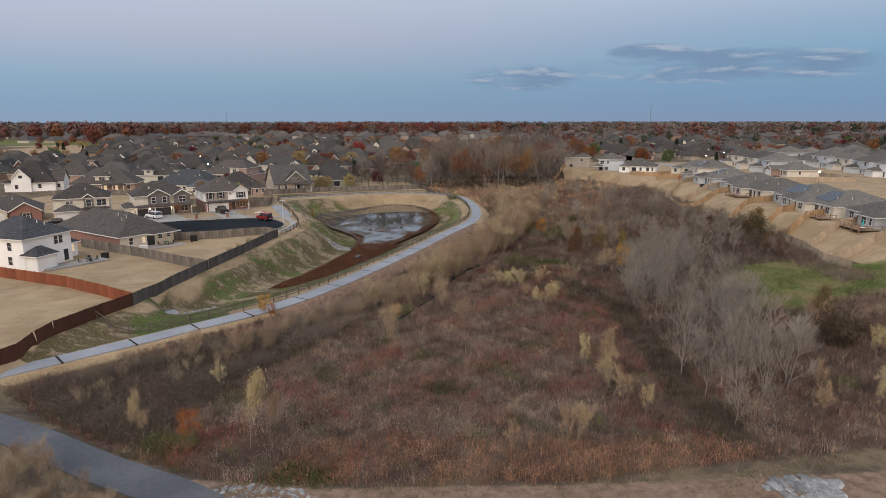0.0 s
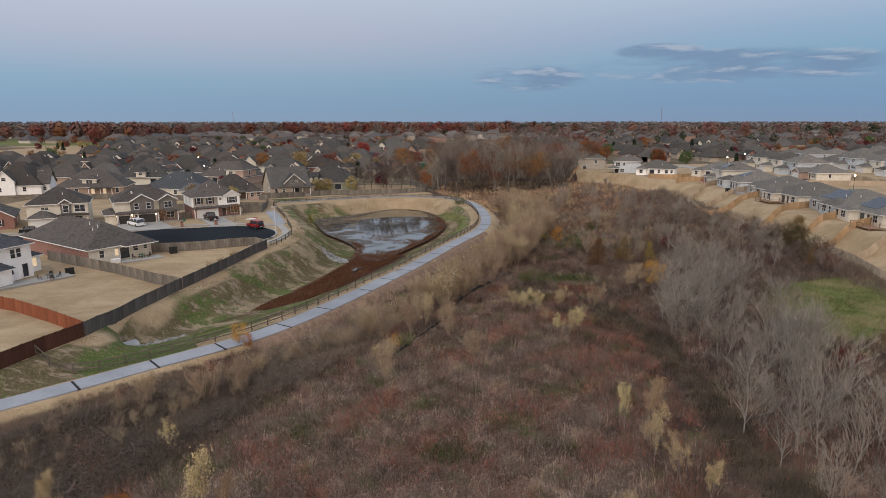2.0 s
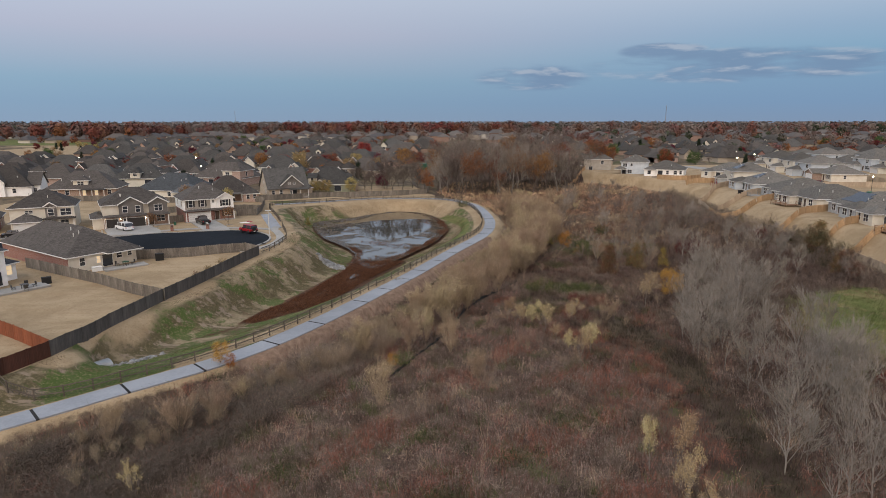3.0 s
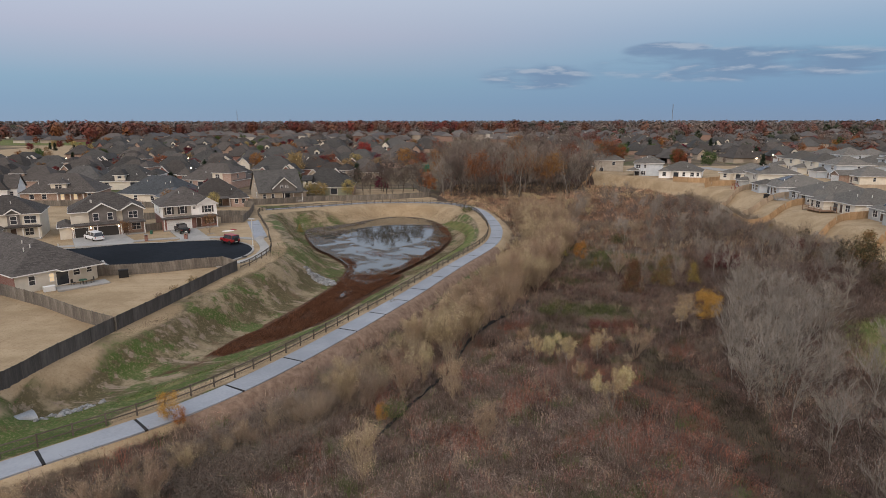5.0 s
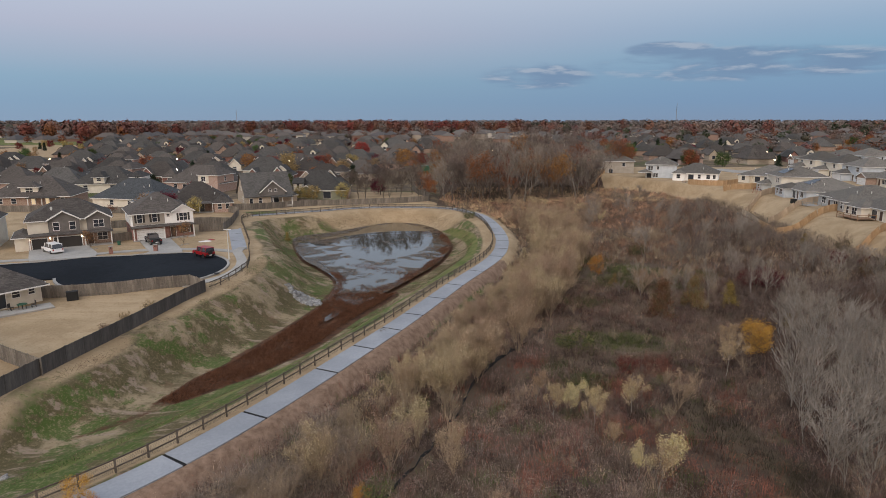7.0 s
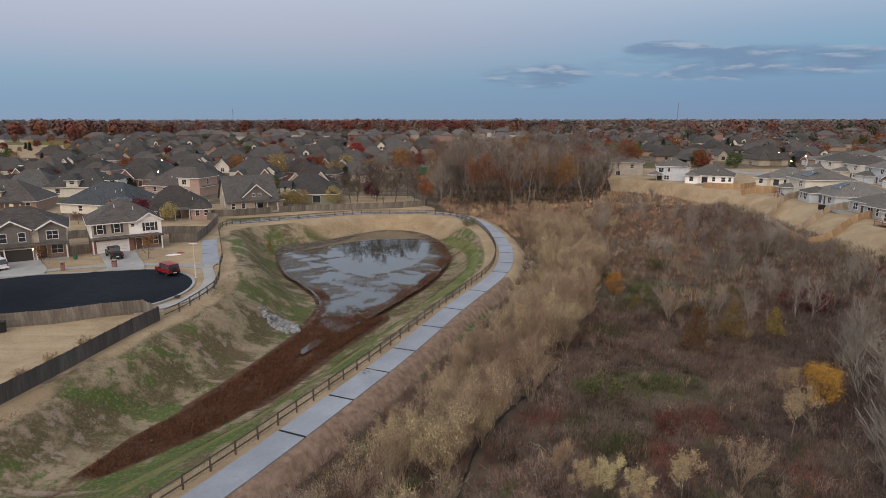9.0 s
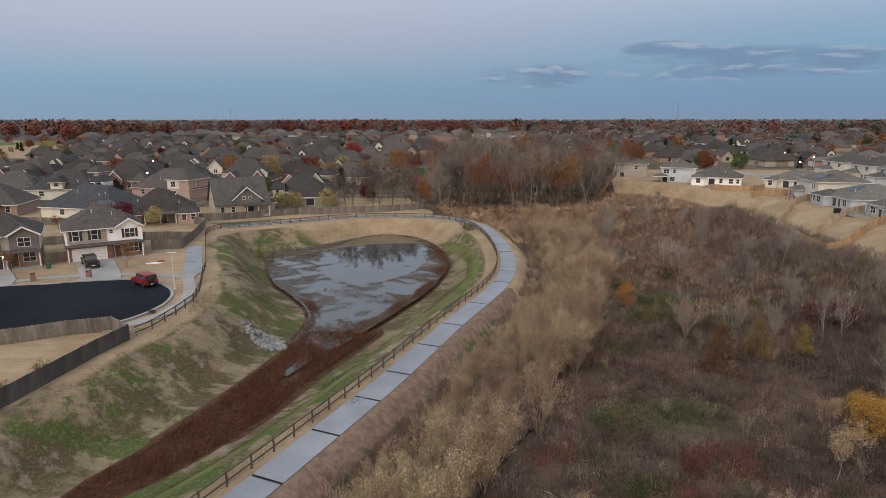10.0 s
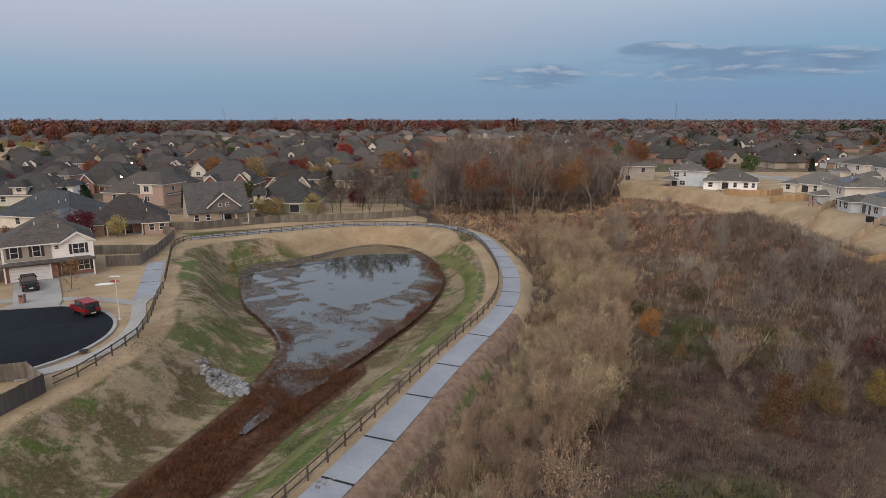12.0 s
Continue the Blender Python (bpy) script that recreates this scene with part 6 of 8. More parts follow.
def house(label, m, blocks, openings, roof_mat, group="", vents=2, name="house", porch=None, lite=False):
    """blocks: (x0, x1, y0, y1, z0, z1, wall material, roof style or None, pitch)."""
    ob = thing(name, label, "house", m, group)
    rng = random.Random(len(label) * 7 + len(blocks))
    for x0, x1, y0, y1, z0, z1, mat, style, pitch in blocks:
        wall = box_bm(x0, y0, z0 if z0 > 0.1 else -0.8, x1, y1, z1)
        if style in ("x", "y"):
            if style == "y":
                add_prism(wall, [(x0, z1), (x1, z1), ((x0 + x1) / 2, z1 + (x1 - x0) / 2 * pitch)], "y", y0 - 0.005, y1 + 0.005)
            else:
                add_prism(wall, [(y0, z1), (y1, z1), ((y0 + y1) / 2, z1 + (y1 - y0) / 2 * pitch)], "x", x0 - 0.005, x1 + 0.005)
        part("wall", wall, mat, ob)
        if not style:
            continue
        bm, top = roof_bm(x0, x1, y0, y1, z1 + 0.1, pitch, style)
        rf = part("roof", bm, roof_mat, ob)
        if style in ("x", "y"):
            over = 0.45
            tr = bmesh.new()
            # white boards up the gable edges
            if style == "y":
                a = math.atan2(pitch, 1)
                L = math.hypot((x1 - x0) / 2 + over, ((x1 - x0) / 2 + over) * pitch)
                zz = z1 + 0.1 - over * pitch * 0.5
                for s, cx in ((1, x0 - over), (-1, x1 + over)):
                    add_box(tr, 0, -0.04, -0.24, L, 0.03, 0.0, Matrix.Translation((cx, y0 - over - 0.01, zz)) @ (Matrix.Rotation(-a, 4, "Y") if s == 1 else Matrix.Rotation(math.pi, 4, "Z") @ Matrix.Rotation(-a, 4, "Y")))
                if lite:
                    tr.free()
                else:
                    part("verge_board", tr, "trim_white", rf)
            else:
                tr.free()
        elif not lite:
            tr = bmesh.new()
            o = 0.47
            zz = z1 + 0.1 - 0.45 * pitch * 0.5
            for box in ((x0 - o, y0 - o - 0.03, x1 + o, y0 - o), (x0 - o, y1 + o, x1 + o, y1 + o + 0.03), (x0 - o - 0.03, y0 - o, x0 - o, y1 + o), (x1 + o, y0 - o, x1 + o + 0.03, y1 + o)):
                add_box(tr, box[0], box[1], zz - 0.19, box[2], box[3], zz - 0.02)
            part("fascia", tr, "trim_white", rf)
    x0, x1, y0, y1, z0, z1, mat, style, pitch = blocks[0]
    for i in range(vents):
        vx, vy = rng.uniform(x0 + 2.5, x1 - 2.5), y0 + rng.uniform(0.15, 0.35) * (y1 - y0)
        run = min(vx - x0, x1 - vx, vy - y0, y1 - vy)
        bm = bmesh.new()
        bmesh.ops.create_cone(bm, cap_ends=True, segments=8, radius1=0.09, radius2=0.09, depth=0.9, matrix=Matrix.Translation((vx, vy, z1 + run * pitch + 0.35)))
        part("vent_pipe", bm, "pole_pale", ob)
    for o in openings:
        opening(ob, *o[:6], y=o[6] if len(o) > 6 else 0.0, lite=lite)
    if porch:
        px0, px1, py, pz, posts = porch
        bm, _ = roof_bm(px0, px1, py, 0.3, pz, 0.28, "hip", 0.2, 0.16)
        part("porch_roof", bm, roof_mat, ob)
        for k in range(posts):
            cx = px0 + 0.2 + (px1 - px0 - 0.4) * (k / max(1, posts - 1))
            part("porch_post", box_bm(cx - 0.1, py + 0.05, -0.5, cx + 0.1, py + 0.25, pz - 0.1), "trim_white", ob)
        part("porch_floor", box_bm(px0, py, -0.4, px1, -0.01, 0.12), "concrete_pale", ob)
    return ob


def at_corner(x, y, angle, w, z=None, dx=0.0):
    """Pose of a house whose front-left corner stands at x, y; its front is w long and faces to the right of that line."""
    a = radians(angle)
    cx, cy = x + math.cos(a) * w / 2, y + math.sin(a) * w / 2
    return pose(cx, cy, float(gz(cx, cy)) if z is None else z, 0, 0, angle)


def build_left_near():
    # white and brick house at the head of the cul-de-sac
    house("two-storey house with white siding, red brick base and brown roof", at_corner(-65.9, 168.6, 34, 11.4, 3.05),
          [(-5.9, 5.9, 0, 11, 2.75, 5.45, "siding_white", "hip", 0.62), (-5.85, 5.85, 0.05, 10.9, 0, 2.75, "brick_red", None, 0),
           (1.9, 5.95, -0.5, 6, 2.75, 5.45, "siding_white", "y", 0.62), (-5.6, 0.4, -0.06, 0.02, 3.0, 5.35, "siding_taupe", None, 0),
           (-5.9, 0.9, -1.0, 0.4, 0, 2.45, "brick_red", None, 0)],
          [("garage", -2.6, 0.05, 4.9, 2.15, "f", -1.0), ("door", 1.9, 0.1, 1.0, 2.1, "f", 0.0), ("shut", 4.4, 0.8, 1.5, 1.5, "f", 0.0), ("shut", -4.3, 3.55, 0.9, 1.6, "f", -0.06),
           ("shut", -1.5, 3.55, 0.9, 1.6, "f", -0.06), ("shut", 3.95, 3.5, 1.5, 1.5, "f", -0.5), ("win", 1.1, 4.4, 0.5, 0.5, "f", 0.0), ("win", -5.9, 3.6, 0.8, 1.4, "l", 2.5), ("win", -5.9, 3.6, 0.8, 1.4, "l", 7.5)],
          "roof_brown", porch=(-5.9, 5.9, -1.5, 2.75, 3))
    # grey gabled house beside it
    house("two-storey house with dark gables, cream side wall and lit garage lamps", at_corner(-81.0, 159.4, 32, 13.8, 3.0),
          [(-7, 7, 0.4, 11, 2.75, 5.4, "siding_cream", "hip", 0.6), (-6.95, 6.95, 0.45, 10.9, 0, 2.75, "brick_brown", None, 0), (-3.6, 1.6, -0.3, 6, 2.75, 5.4, "siding_dark", "y", 0.6),
           (2.8, 6.9, -0.3, 6, 2.75, 5.4, "siding_dark", "y", 0.6), (-7, 2.2, -1.2, 0.5, 0, 2.5, "brick_brown", None, 0), (-9.2, -6.9, -0.8, 7, 0, 2.6, "siding_cream", "hip", 0.5)],
          [("dark_garage", -0.6, 0.05, 4.6, 2.15, "f", -1.2), ("dark_garage", -5.2, 0.05, 2.5, 2.1, "f", -1.2), ("door", 3.2, 0.1, 1.0, 2.1, "f", 0.44), ("win", 5.3, 0.8, 1.7, 1.4, "f", 0.44),
           ("win", -2.3, 3.4, 0.95, 1.5, "f", -0.3), ("win", 0.4, 3.4, 0.95, 1.5, "f", -0.3), ("win", 4.85, 3.5, 1.7, 1.4, "f", -0.3), ("win", -7.0, 3.6, 0.6, 1.2, "l", 4.0), ("win", 7, 3.5, 0.9, 1.4, "r", 5.0)],
          "roof_brown", porch=(-7, 7, -1.7, 2.78, 4))
    # beige house further along the street
    house("two-storey beige house with attached garage wing", at_corner(-99.2, 154.2, 26, 12.6, 3.0),
          [(-6.3, 6.3, 0, 11, 0, 5.4, "siding_cream", "hip", 0.58), (-5.6, -0.4, -3.6, 1, 0, 2.6, "siding_cream", "hip", 0.55), (0.6, 2.8, -0.35, 5, 2.9, 5.5, "siding_dark", "y", 0.7)],
          [("garage", -3.0, 0.05, 4.2, 2.1, "f", -3.6), ("door", 1.4, 0.1, 1.0, 2.1, "f"), ("win", 4.2, 0.8, 1.5, 1.4, "f"), ("win", 1.7, 3.3, 1.1, 1.5, "f", -0.35), ("win", 4.6, 3.3, 2.1, 1.5, "f"),
           ("win", -3.0, 4.0, 0.7, 0.6, "f"), ("win", -2.2, 4.0, 0.7, 0.6, "f"), ("win", -6.3, 3.4, 0.8, 1.3, "l", 3.5), ("win", -6.3, 0.8, 0.8, 1.3, "l", 5.5)],
          "roof_brown", porch=(0.2, 6.3, -1.4, 2.75, 3))
    # low brick house whose back yard runs down to the long fence
    house("single-storey brick house with broad brown hip roof and patio", at_corner(-63.4, 118.2, 57, 11.0, 2.75),
          [(-5.8, 5.8, 0, 25, 0, 2.75, "siding_cream", "hip", 0.62), (-5.86, -5.7, 0.06, 24.9, 0, 2.6, "brick_red", None, 0), (0.2, 5.6, -1.7, 5, 2.42, 2.7, "siding_cream", "hip", 0.5)],
          [("win", -3.6, 0.9, 0.8, 1.3, "f"), ("patio", 0.6, 0.1, 1.7, 2.05, "f"), ("win", 2.7, 1.2, 0.9, 0.9, "f"), ("win", 4.6, 1.3, 0.7, 0.7, "f"), ("lit", -0.9, 0.9, 0.6, 1.2, "f"), ("win", 5.8, 0.9, 0.9, 1.3, "r", 5.0)],
          "roof_brown", vents=4)
    # white house at the edge of the view
    house("two-storey white house with charcoal roof and lit sunroom", at_corner(-71.6, 102.2, 74, 9.2, 2.7),
          [(-4.8, 4.8, 0, 11.5, 0, 5.5, "siding_white", "hip", 0.6), (-4.7, -0.9, -2.6, 0.3, 0, 2.7, "siding_white", "hip", 0.75), (4.7, 8.2, 2.4, 8, 0, 2.7, "siding_white", "hip", 0.55)],
          [("win", 1.6, 3.5, 0.75, 1.4, "f"), ("win", 2.6, 3.5, 0.75, 1.4, "f"), ("patio", 3.4, 0.1, 0.95, 2.1, "f"), ("win", 0.9, 0.9, 0.9, 1.4, "f"), ("win", -4.8, 3.3, 0.9, 1.4, "l", 3.0), ("win", -4.8, 0.8, 0.9, 1.4, "l", 3.2),
           ("lit", 6.4, 0.8, 2.1, 1.5, "f", 2.4)],
          "roof_dark", vents=2)
    # brick house at the left edge
    house("brick house with white-trimmed front gable", at_corner(-113.5, 148.5, 30, 12.5, 3.0),
          [(-6.2, 6.2, 0, 12, 0, 2.8, "brick_brown", "hip", 0.6), (-0.2, 6.3, -1.6, 5, 0, 2.8, "brick_red", "y", 0.62), (-6.2, -0.9, -0.8, 4, 0, 2.7, "siding_cream", "y", 0.55)],
          [("shut", 3.1, 0.8, 1.5, 1.4, "f", -1.6), ("garage", -3.6, 0.05, 4.2, 2.1, "f", -0.8), ("win", 6.2, 0.9, 0.9, 1.3, "r", 6)],
          "roof_brown")
    # second row, seen over the first
    house("single-storey brick house with striped awning behind", at_corner(-76.5, 206.4, 24, 15.5, 2.8),
          [(-7.7, 7.7, 0, 13, 0, 2.7, "brick_brown", "hip", 0.72), (3.6, 8.2, -2.6, 5, 0, 2.6, "brick_pink", "hip", 0.7), (-8.6, -4.0, -1.6, 6, 0, 2.6, "brick_brown", "hip", 0.75)],
          [("win", 5.0, 0.9, 0.9, 1.3, "f", -2.6), ("win", 7.0, 0.9, 0.9, 1.3, "f", -2.6), ("patio", 0, 0.1, 2.4, 2.1, "f"), ("win", -2.6, 0.9, 1.2, 1.3, "f"), ("win", 8.2, 0.9, 0.8, 1.3, "r", 1)],
          "roof_brown", vents=3, porch=(-3.6, 3.4, -2.4, 2.55, 3))
    house("steep-roofed stone house with a dark gable over its porch", at_corner(-61.2, 222.2, 30, 13.5, 2.4),
          [(-6.7, 6.7, 0, 12.5, 0, 2.9, "stone_tan", "x", 0.98), (-2.6, 4.6, -0.4, 6.5, 2.9, 4.0, "siding_dark", "y", 0.85), (4.4, 8.4, 1.0, 9, 0, 2.7, "stone_tan", "hip", 0.8)],
          [("win", 0.2, 4.1, 0.7, 0.7, "f", -0.4), ("win", 1.8, 4.1, 0.7, 0.7, "f", -0.4), ("win", -5.2, 0.9, 0.9, 1.4, "f"), ("win", -2.6, 0.9, 0.9, 1.4, "f"), ("patio", 1.6, 0.1, 2.2, 2.1, "f"), ("win", -6.7, 1.0, 0.8, 1.5, "l", 4), ("win", -6.7, 4.2, 0.7, 1.0, "l", 6.2)],
          "roof_grey", vents=2, porch=(0.4, 6.4, -2.0, 2.6, 3))
    house("olive house with a white-trimmed gable and large grey roof", pose(-45.5, 244.5, 1.9, 0, 0, 6),
          [(-9, 9, 1, 15, 0, 2.8, "siding_green", "hip", 0.8), (-5.6, -0.6, -2.5, 7, 0, 2.8, "siding_green", "y", 0.7), (3, 9.5, 4, 18, 0, 2.8, "brick_pink", "hip", 0.85), (-7.4, -4.6, -0.5, 6, 2.8, 5.2, "siding_cream", "x", 0.4)],
          [("win", -4.4, 0.9, 0.8, 1.0, "f", -2.5), ("win", -3.1, 0.9, 0.8, 1.0, "f", -2.5), ("win", -1.8, 0.9, 0.8, 1.0, "f", -2.5), ("win", -6.0, 3.6, 0.8, 1.4, "f", -0.5), ("win", -7.4, 0.9, 0.8, 1.2, "f", 1), ("patio", 3, 0.1, 2.4, 2.1, "f", 1)],
          "roof_grey", vents=2)
    house("large brick house with a two-storey bay", pose(-90, 253.5, 3.3, 0, 0, -14),
          [(-11, 10.5, 0, 14, 0, 2.9, "brick_pink", "hip", 0.75), (3.2, 10.6, -1.2, 8, 0, 5.8, "brick_pink", "hip", 0.72), (3.1, 7.2, -1.26, -0.9, 2.95, 5.7, "siding_cream", None, 0)],
          [("win", 5.2, 3.6, 1.6, 1.5, "f", -1.26), ("win", 5.2, 0.9, 1.6, 1.4, "f", -1.2), ("win", -7, 0.9, 1.2, 1.4, "f"), ("patio", -3, 0.1, 2.2, 2.1, "f"), ("win", 10.6, 3.6, 0.9, 1.4, "r", 3)],
          "roof_brown", vents=2)
    house("low house with a broad slate-blue roof", pose(-92, 213, 3.2, 0, 0, -14),
          [(-10.5, 10.5, 0, 14, 0, 2.7, "siding_cream", "hip", 0.68), (5.6, 11, -3, 5, 0, 2.6, "siding_cream", "hip", 0.7)],
          [("win", 8.2, 0.9, 1.0, 1.3, "f", -3), ("win", 2, 0.9, 1.2, 1.3, "f"), ("win", -4, 0.9, 1.2, 1.3, "f"), ("win", 11, 0.9, 1.0, 1.3, "r", -0.5)],
          "roof_slate", vents=3)
    house("long cream house with screened porch", pose(-118, 249, 3.5, 0, 0, 8),
          [(-10, 9, 0, 14, 0, 2.8, "siding_cream", "hip", 0.72), (6, 11, 3, 12, 0, 4.6, "siding_white", "hip", 0.6), (-3, 0.4, -0.6, 7, 2.9, 5.0, "siding_cream", "hip", 0.8)],
          [("win", -1.3, 3.7, 1.3, 1.1, "f", -0.6), ("win", -6, 0.9, 1.3, 1.3, "f"), ("patio", 3, 0.1, 2.2, 2.1, "f")], "roof_grey", vents=3)
    house("white house with a steep gable and grey roof", pose(-148, 219, 3.2, 0, 0, 18),
          [(-8, 8, 0, 14, 0, 3.0, "siding_white", "hip", 0.9), (-5.5, 0.5, -0.8, 7, 0, 4.4, "siding_white", "y", 1.1), (6.4, 10, 2, 10, 0, 3.4, "siding_white", "x", 0.9)],
          [("win", -2.5, 4.6, 1.2, 1.0, "f", -0.8), ("win", -4, 0.9, 1.0, 1.4, "f", -0.8), ("win", 3, 0.9, 1.0, 1.4, "f"), ("win", 8.5, 0.9, 0.9, 1.2, "f", 2)], "roof_brown", vents=2)
    house("brick house with a cream dormer over a lit porch", pose(-120.5, 216, 3.2, 0, 0, 13),
          [(-10.5, 10.5, 0, 14, 0, 2.8, "brick_brown", "hip", 0.72), (-2.4, 2.0, 1.2, 7, 2.8, 5.4, "siding_cream", "hip", 0.5)],
          [("win", -0.2, 3.8, 1.8, 1.2, "f", 1.2), ("lit", 1.0, 0.6, 0.9, 1.8, "f"), ("lit", 4.6, 0.6, 0.9, 1.8, "f"), ("win", -4, 0.9, 1.2, 1.4, "f"), ("win", -7.4, 0.9, 1.2, 1.4, "f"), ("win", 8.5, 0.9, 1.0, 1.4, "f")],
          "roof_brown", vents=3, porch=(0, 7.5, -1.8, 2.6, 3))


build_left_near()


def right_row():
    """New single-storey houses whose back yards slope to the scrub; their backs face the hollow."""
    spots = [(96, 120, -94, "siding_cream"), (95.6, 137, -93, "siding_grey"), (94.6, 153.6, -92, "siding_cream"), (96, 170, -91, "siding_grey"), (94.6, 187.5, -88, "siding_cream"), (97, 206, -88, "siding_grey"), (97.4, 226.6, -94, "siding_bluegrey")]
    proto = {}
    for i, (x, y, a, mat) in enumerate(spots):
        k = (mat, i % 2)
        m = pose(x, y, 4.9, 0, 0, a)
        if k in proto:
            copy_thing(proto[k], m)
            continue
        s = 1 if i % 2 else -1
        blocks = [(-7.2, 7.2, 0, 17, 0, 2.7, mat, "hip", 0.42), (min(s * 1.2, s * 7.2), max(s * 1.2, s * 7.2), -2.2, 4, 0, 2.6, mat, "hip", 0.44)]
        ops = [("win", s * 3.4, 0.7, 1.6, 1.5, "f", -2.2), ("win", s * 5.8, 0.7, 0.8, 1.5, "f", -2.2), ("patio", -s * 0.2, 0.1, 1.6, 2.05, "f"), ("door", -s * 2.4, 0.1, 0.95, 2.05, "f"), ("win", -s * 4.8, 0.7, 1.5, 1.5, "f"), ("win", -7.2, 0.9, 0.8, 1.3, "l", 5), ("win", 7.2, 0.9, 0.8, 1.3, "r", 5)]
        proto[k] = house("new single-storey house with pale siding and grey-brown hip roof", m, blocks, ops, "roof_new", "new houses above the hollow", 3)
    house("two-storey tan house with solar panels", pose(98.5, 241, 4.9, 0, 0, -97), [(-6, 6, 0, 13, 0, 5.4, "siding_cream", "hip", 0.45), (-5.6, -1.4, -3, 2, 0, 2.5, "siding_grey", "hip", 0.45)],
          [("win", 3.8, 3.4, 0.8, 1.4, "f"), ("win", 2.6, 3.4, 0.8, 1.4, "f"), ("win", 3.2, 0.7, 1.6, 1.5, "f"), ("win", -3.5, 0.7, 1.2, 1.3, "f", -3)], "roof_new", "new houses above the hollow")
    for x, y, a, mat in ((106, 264, -52, "siding_cream"), (86, 272, -25, "siding_white")):
        house("new single-storey white house with covered back porch", pose(x, y, float(gz(x, y)) + 0.1, 0, 0, a),
              [(-7.5, 7.5, 0, 13, 0, 2.7, mat, "hip", 0.48), (-7.5, -3.4, -1.8, 3, 0, 2.6, mat, "hip", 0.46)],
              [("win", -5.5, 0.8, 1.2, 1.4, "f", -1.8), ("patio", -1.4, 0.1, 1.8, 2.05, "f"), ("win", 1.4, 0.8, 0.9, 1.4, "f"), ("win", 4.4, 0.8, 1.2, 1.4, "f"), ("win", 6.4, 0.9, 0.8, 1.3, "f")], "roof_new", "new houses above the hollow")
    house("two-storey blue-grey house with back porch", pose(76.5, 281.5, 5.0, 0, 0, -18), [(-5.2, 5.8, 0, 12, 0, 5.5, "siding_bluegrey", "hip", 0.48), (-7.4, -3.2, -2.2, 2.4, 2.3, 2.6, "siding_bluegrey", "hip", 0.45)],
          [("win", -3.6, 3.4, 1.6, 1.4, "f"), ("win", -1.0, 3.6, 0.8, 1.2, "f"), ("win", -1.6, 0.8, 1.6, 1.4, "f"), ("patio", -4, 0.1, 1.6, 2.1, "f"), ("win", -5.2, 3.5, 0.8, 1.2, "l", 6)], "roof_new", "new houses above the hollow")
    house("two-storey tan house at the edge of the woods", pose(65.5, 300, 5.0, 0, 0, -12), [(-6, 6, 0, 12, 0, 5.5, "siding_taupe", "hip", 0.46), (-8.6, -5.8, 1, 6, 2.3, 2.6, "siding_taupe", "hip", 0.45)],
          [("win", 2, 3.4, 1.2, 1.4, "f"), ("win", -6, 3.5, 0.8, 1.2, "l", 6), ("patio", -3, 0.1, 1.6, 2.1, "f")], "roof_new", "new houses above the hollow")
    # houses across the street behind
    proto = {}
    kinds = [("siding_bluegrey", 2), ("siding_white", 1), ("siding_cream", 1), ("siding_white", 2), ("siding_cream", 2)]
    rng = random.Random(9)
    rows = [(139, 258, 15.2, 4, 88), (178, 236, 15.5, 9, 88), (216, 222, 15.5, 9, -88), (254, 215, 16, 11, 88), (294, 215, 16, 11, -88)]
    for rx, y0, step, n, a in rows:
        for j in range(n):
            y = y0 + j * step
            x = rx + 0.10 * max(0, y - 230) - 0.004 * max(0, y - 260) ** 2 * 0.5 + rng.uniform(-1, 1)
            mat, fl = kinds[rng.randrange(5)]
            face = -90 if a > 0 else 90
            lite = x > 200
            k = (mat, fl, face, lite)
            m = pose(x, y, float(gz(x, y)) + 0.1, 0, 0, face + rng.uniform(-4, 4))
            if k in proto:
                copy_thing(proto[k], m)
                continue
            top = 5.4 if fl == 2 else 2.7
            blocks = [(-6, 6, 0, 13, 0, top, mat, "hip", 0.5), (-5.8, -0.2, -3.4, 2, 0, 2.6, "brick_brown" if fl == 1 else mat, "y" if fl == 1 else "hip", 0.5)]
            ops = [("garage", -3.0, 0.05, 4.4, 2.1, "f", -3.4), ("door", 1.2, 0.1, 0.95, 2.1, "f"), ("shut", 3.8, 0.8, 1.4, 1.4, "f"), ("win", 6, 0.9, 0.9, 1.3, "r", 5)]
            if lite:
                ops = ops[:1] + ops[2:3]
            elif fl == 2:
                ops += [("win", -3, 3.5, 1.4, 1.4, "f"), ("win", 3.4, 3.5, 1.4, 1.4, "f"), ("win", 6, 3.5, 0.9, 1.3, "r", 8), ("win", -6, 3.5, 0.9, 1.3, "l", 6)]
            proto[k] = house("two-storey house with pale siding and attached garage" if fl == 2 else "single-storey house with a garage gable to the street", m, blocks, ops, "roof_new", "houses across the street", 0 if lite else 1, lite=lite)


right_row()


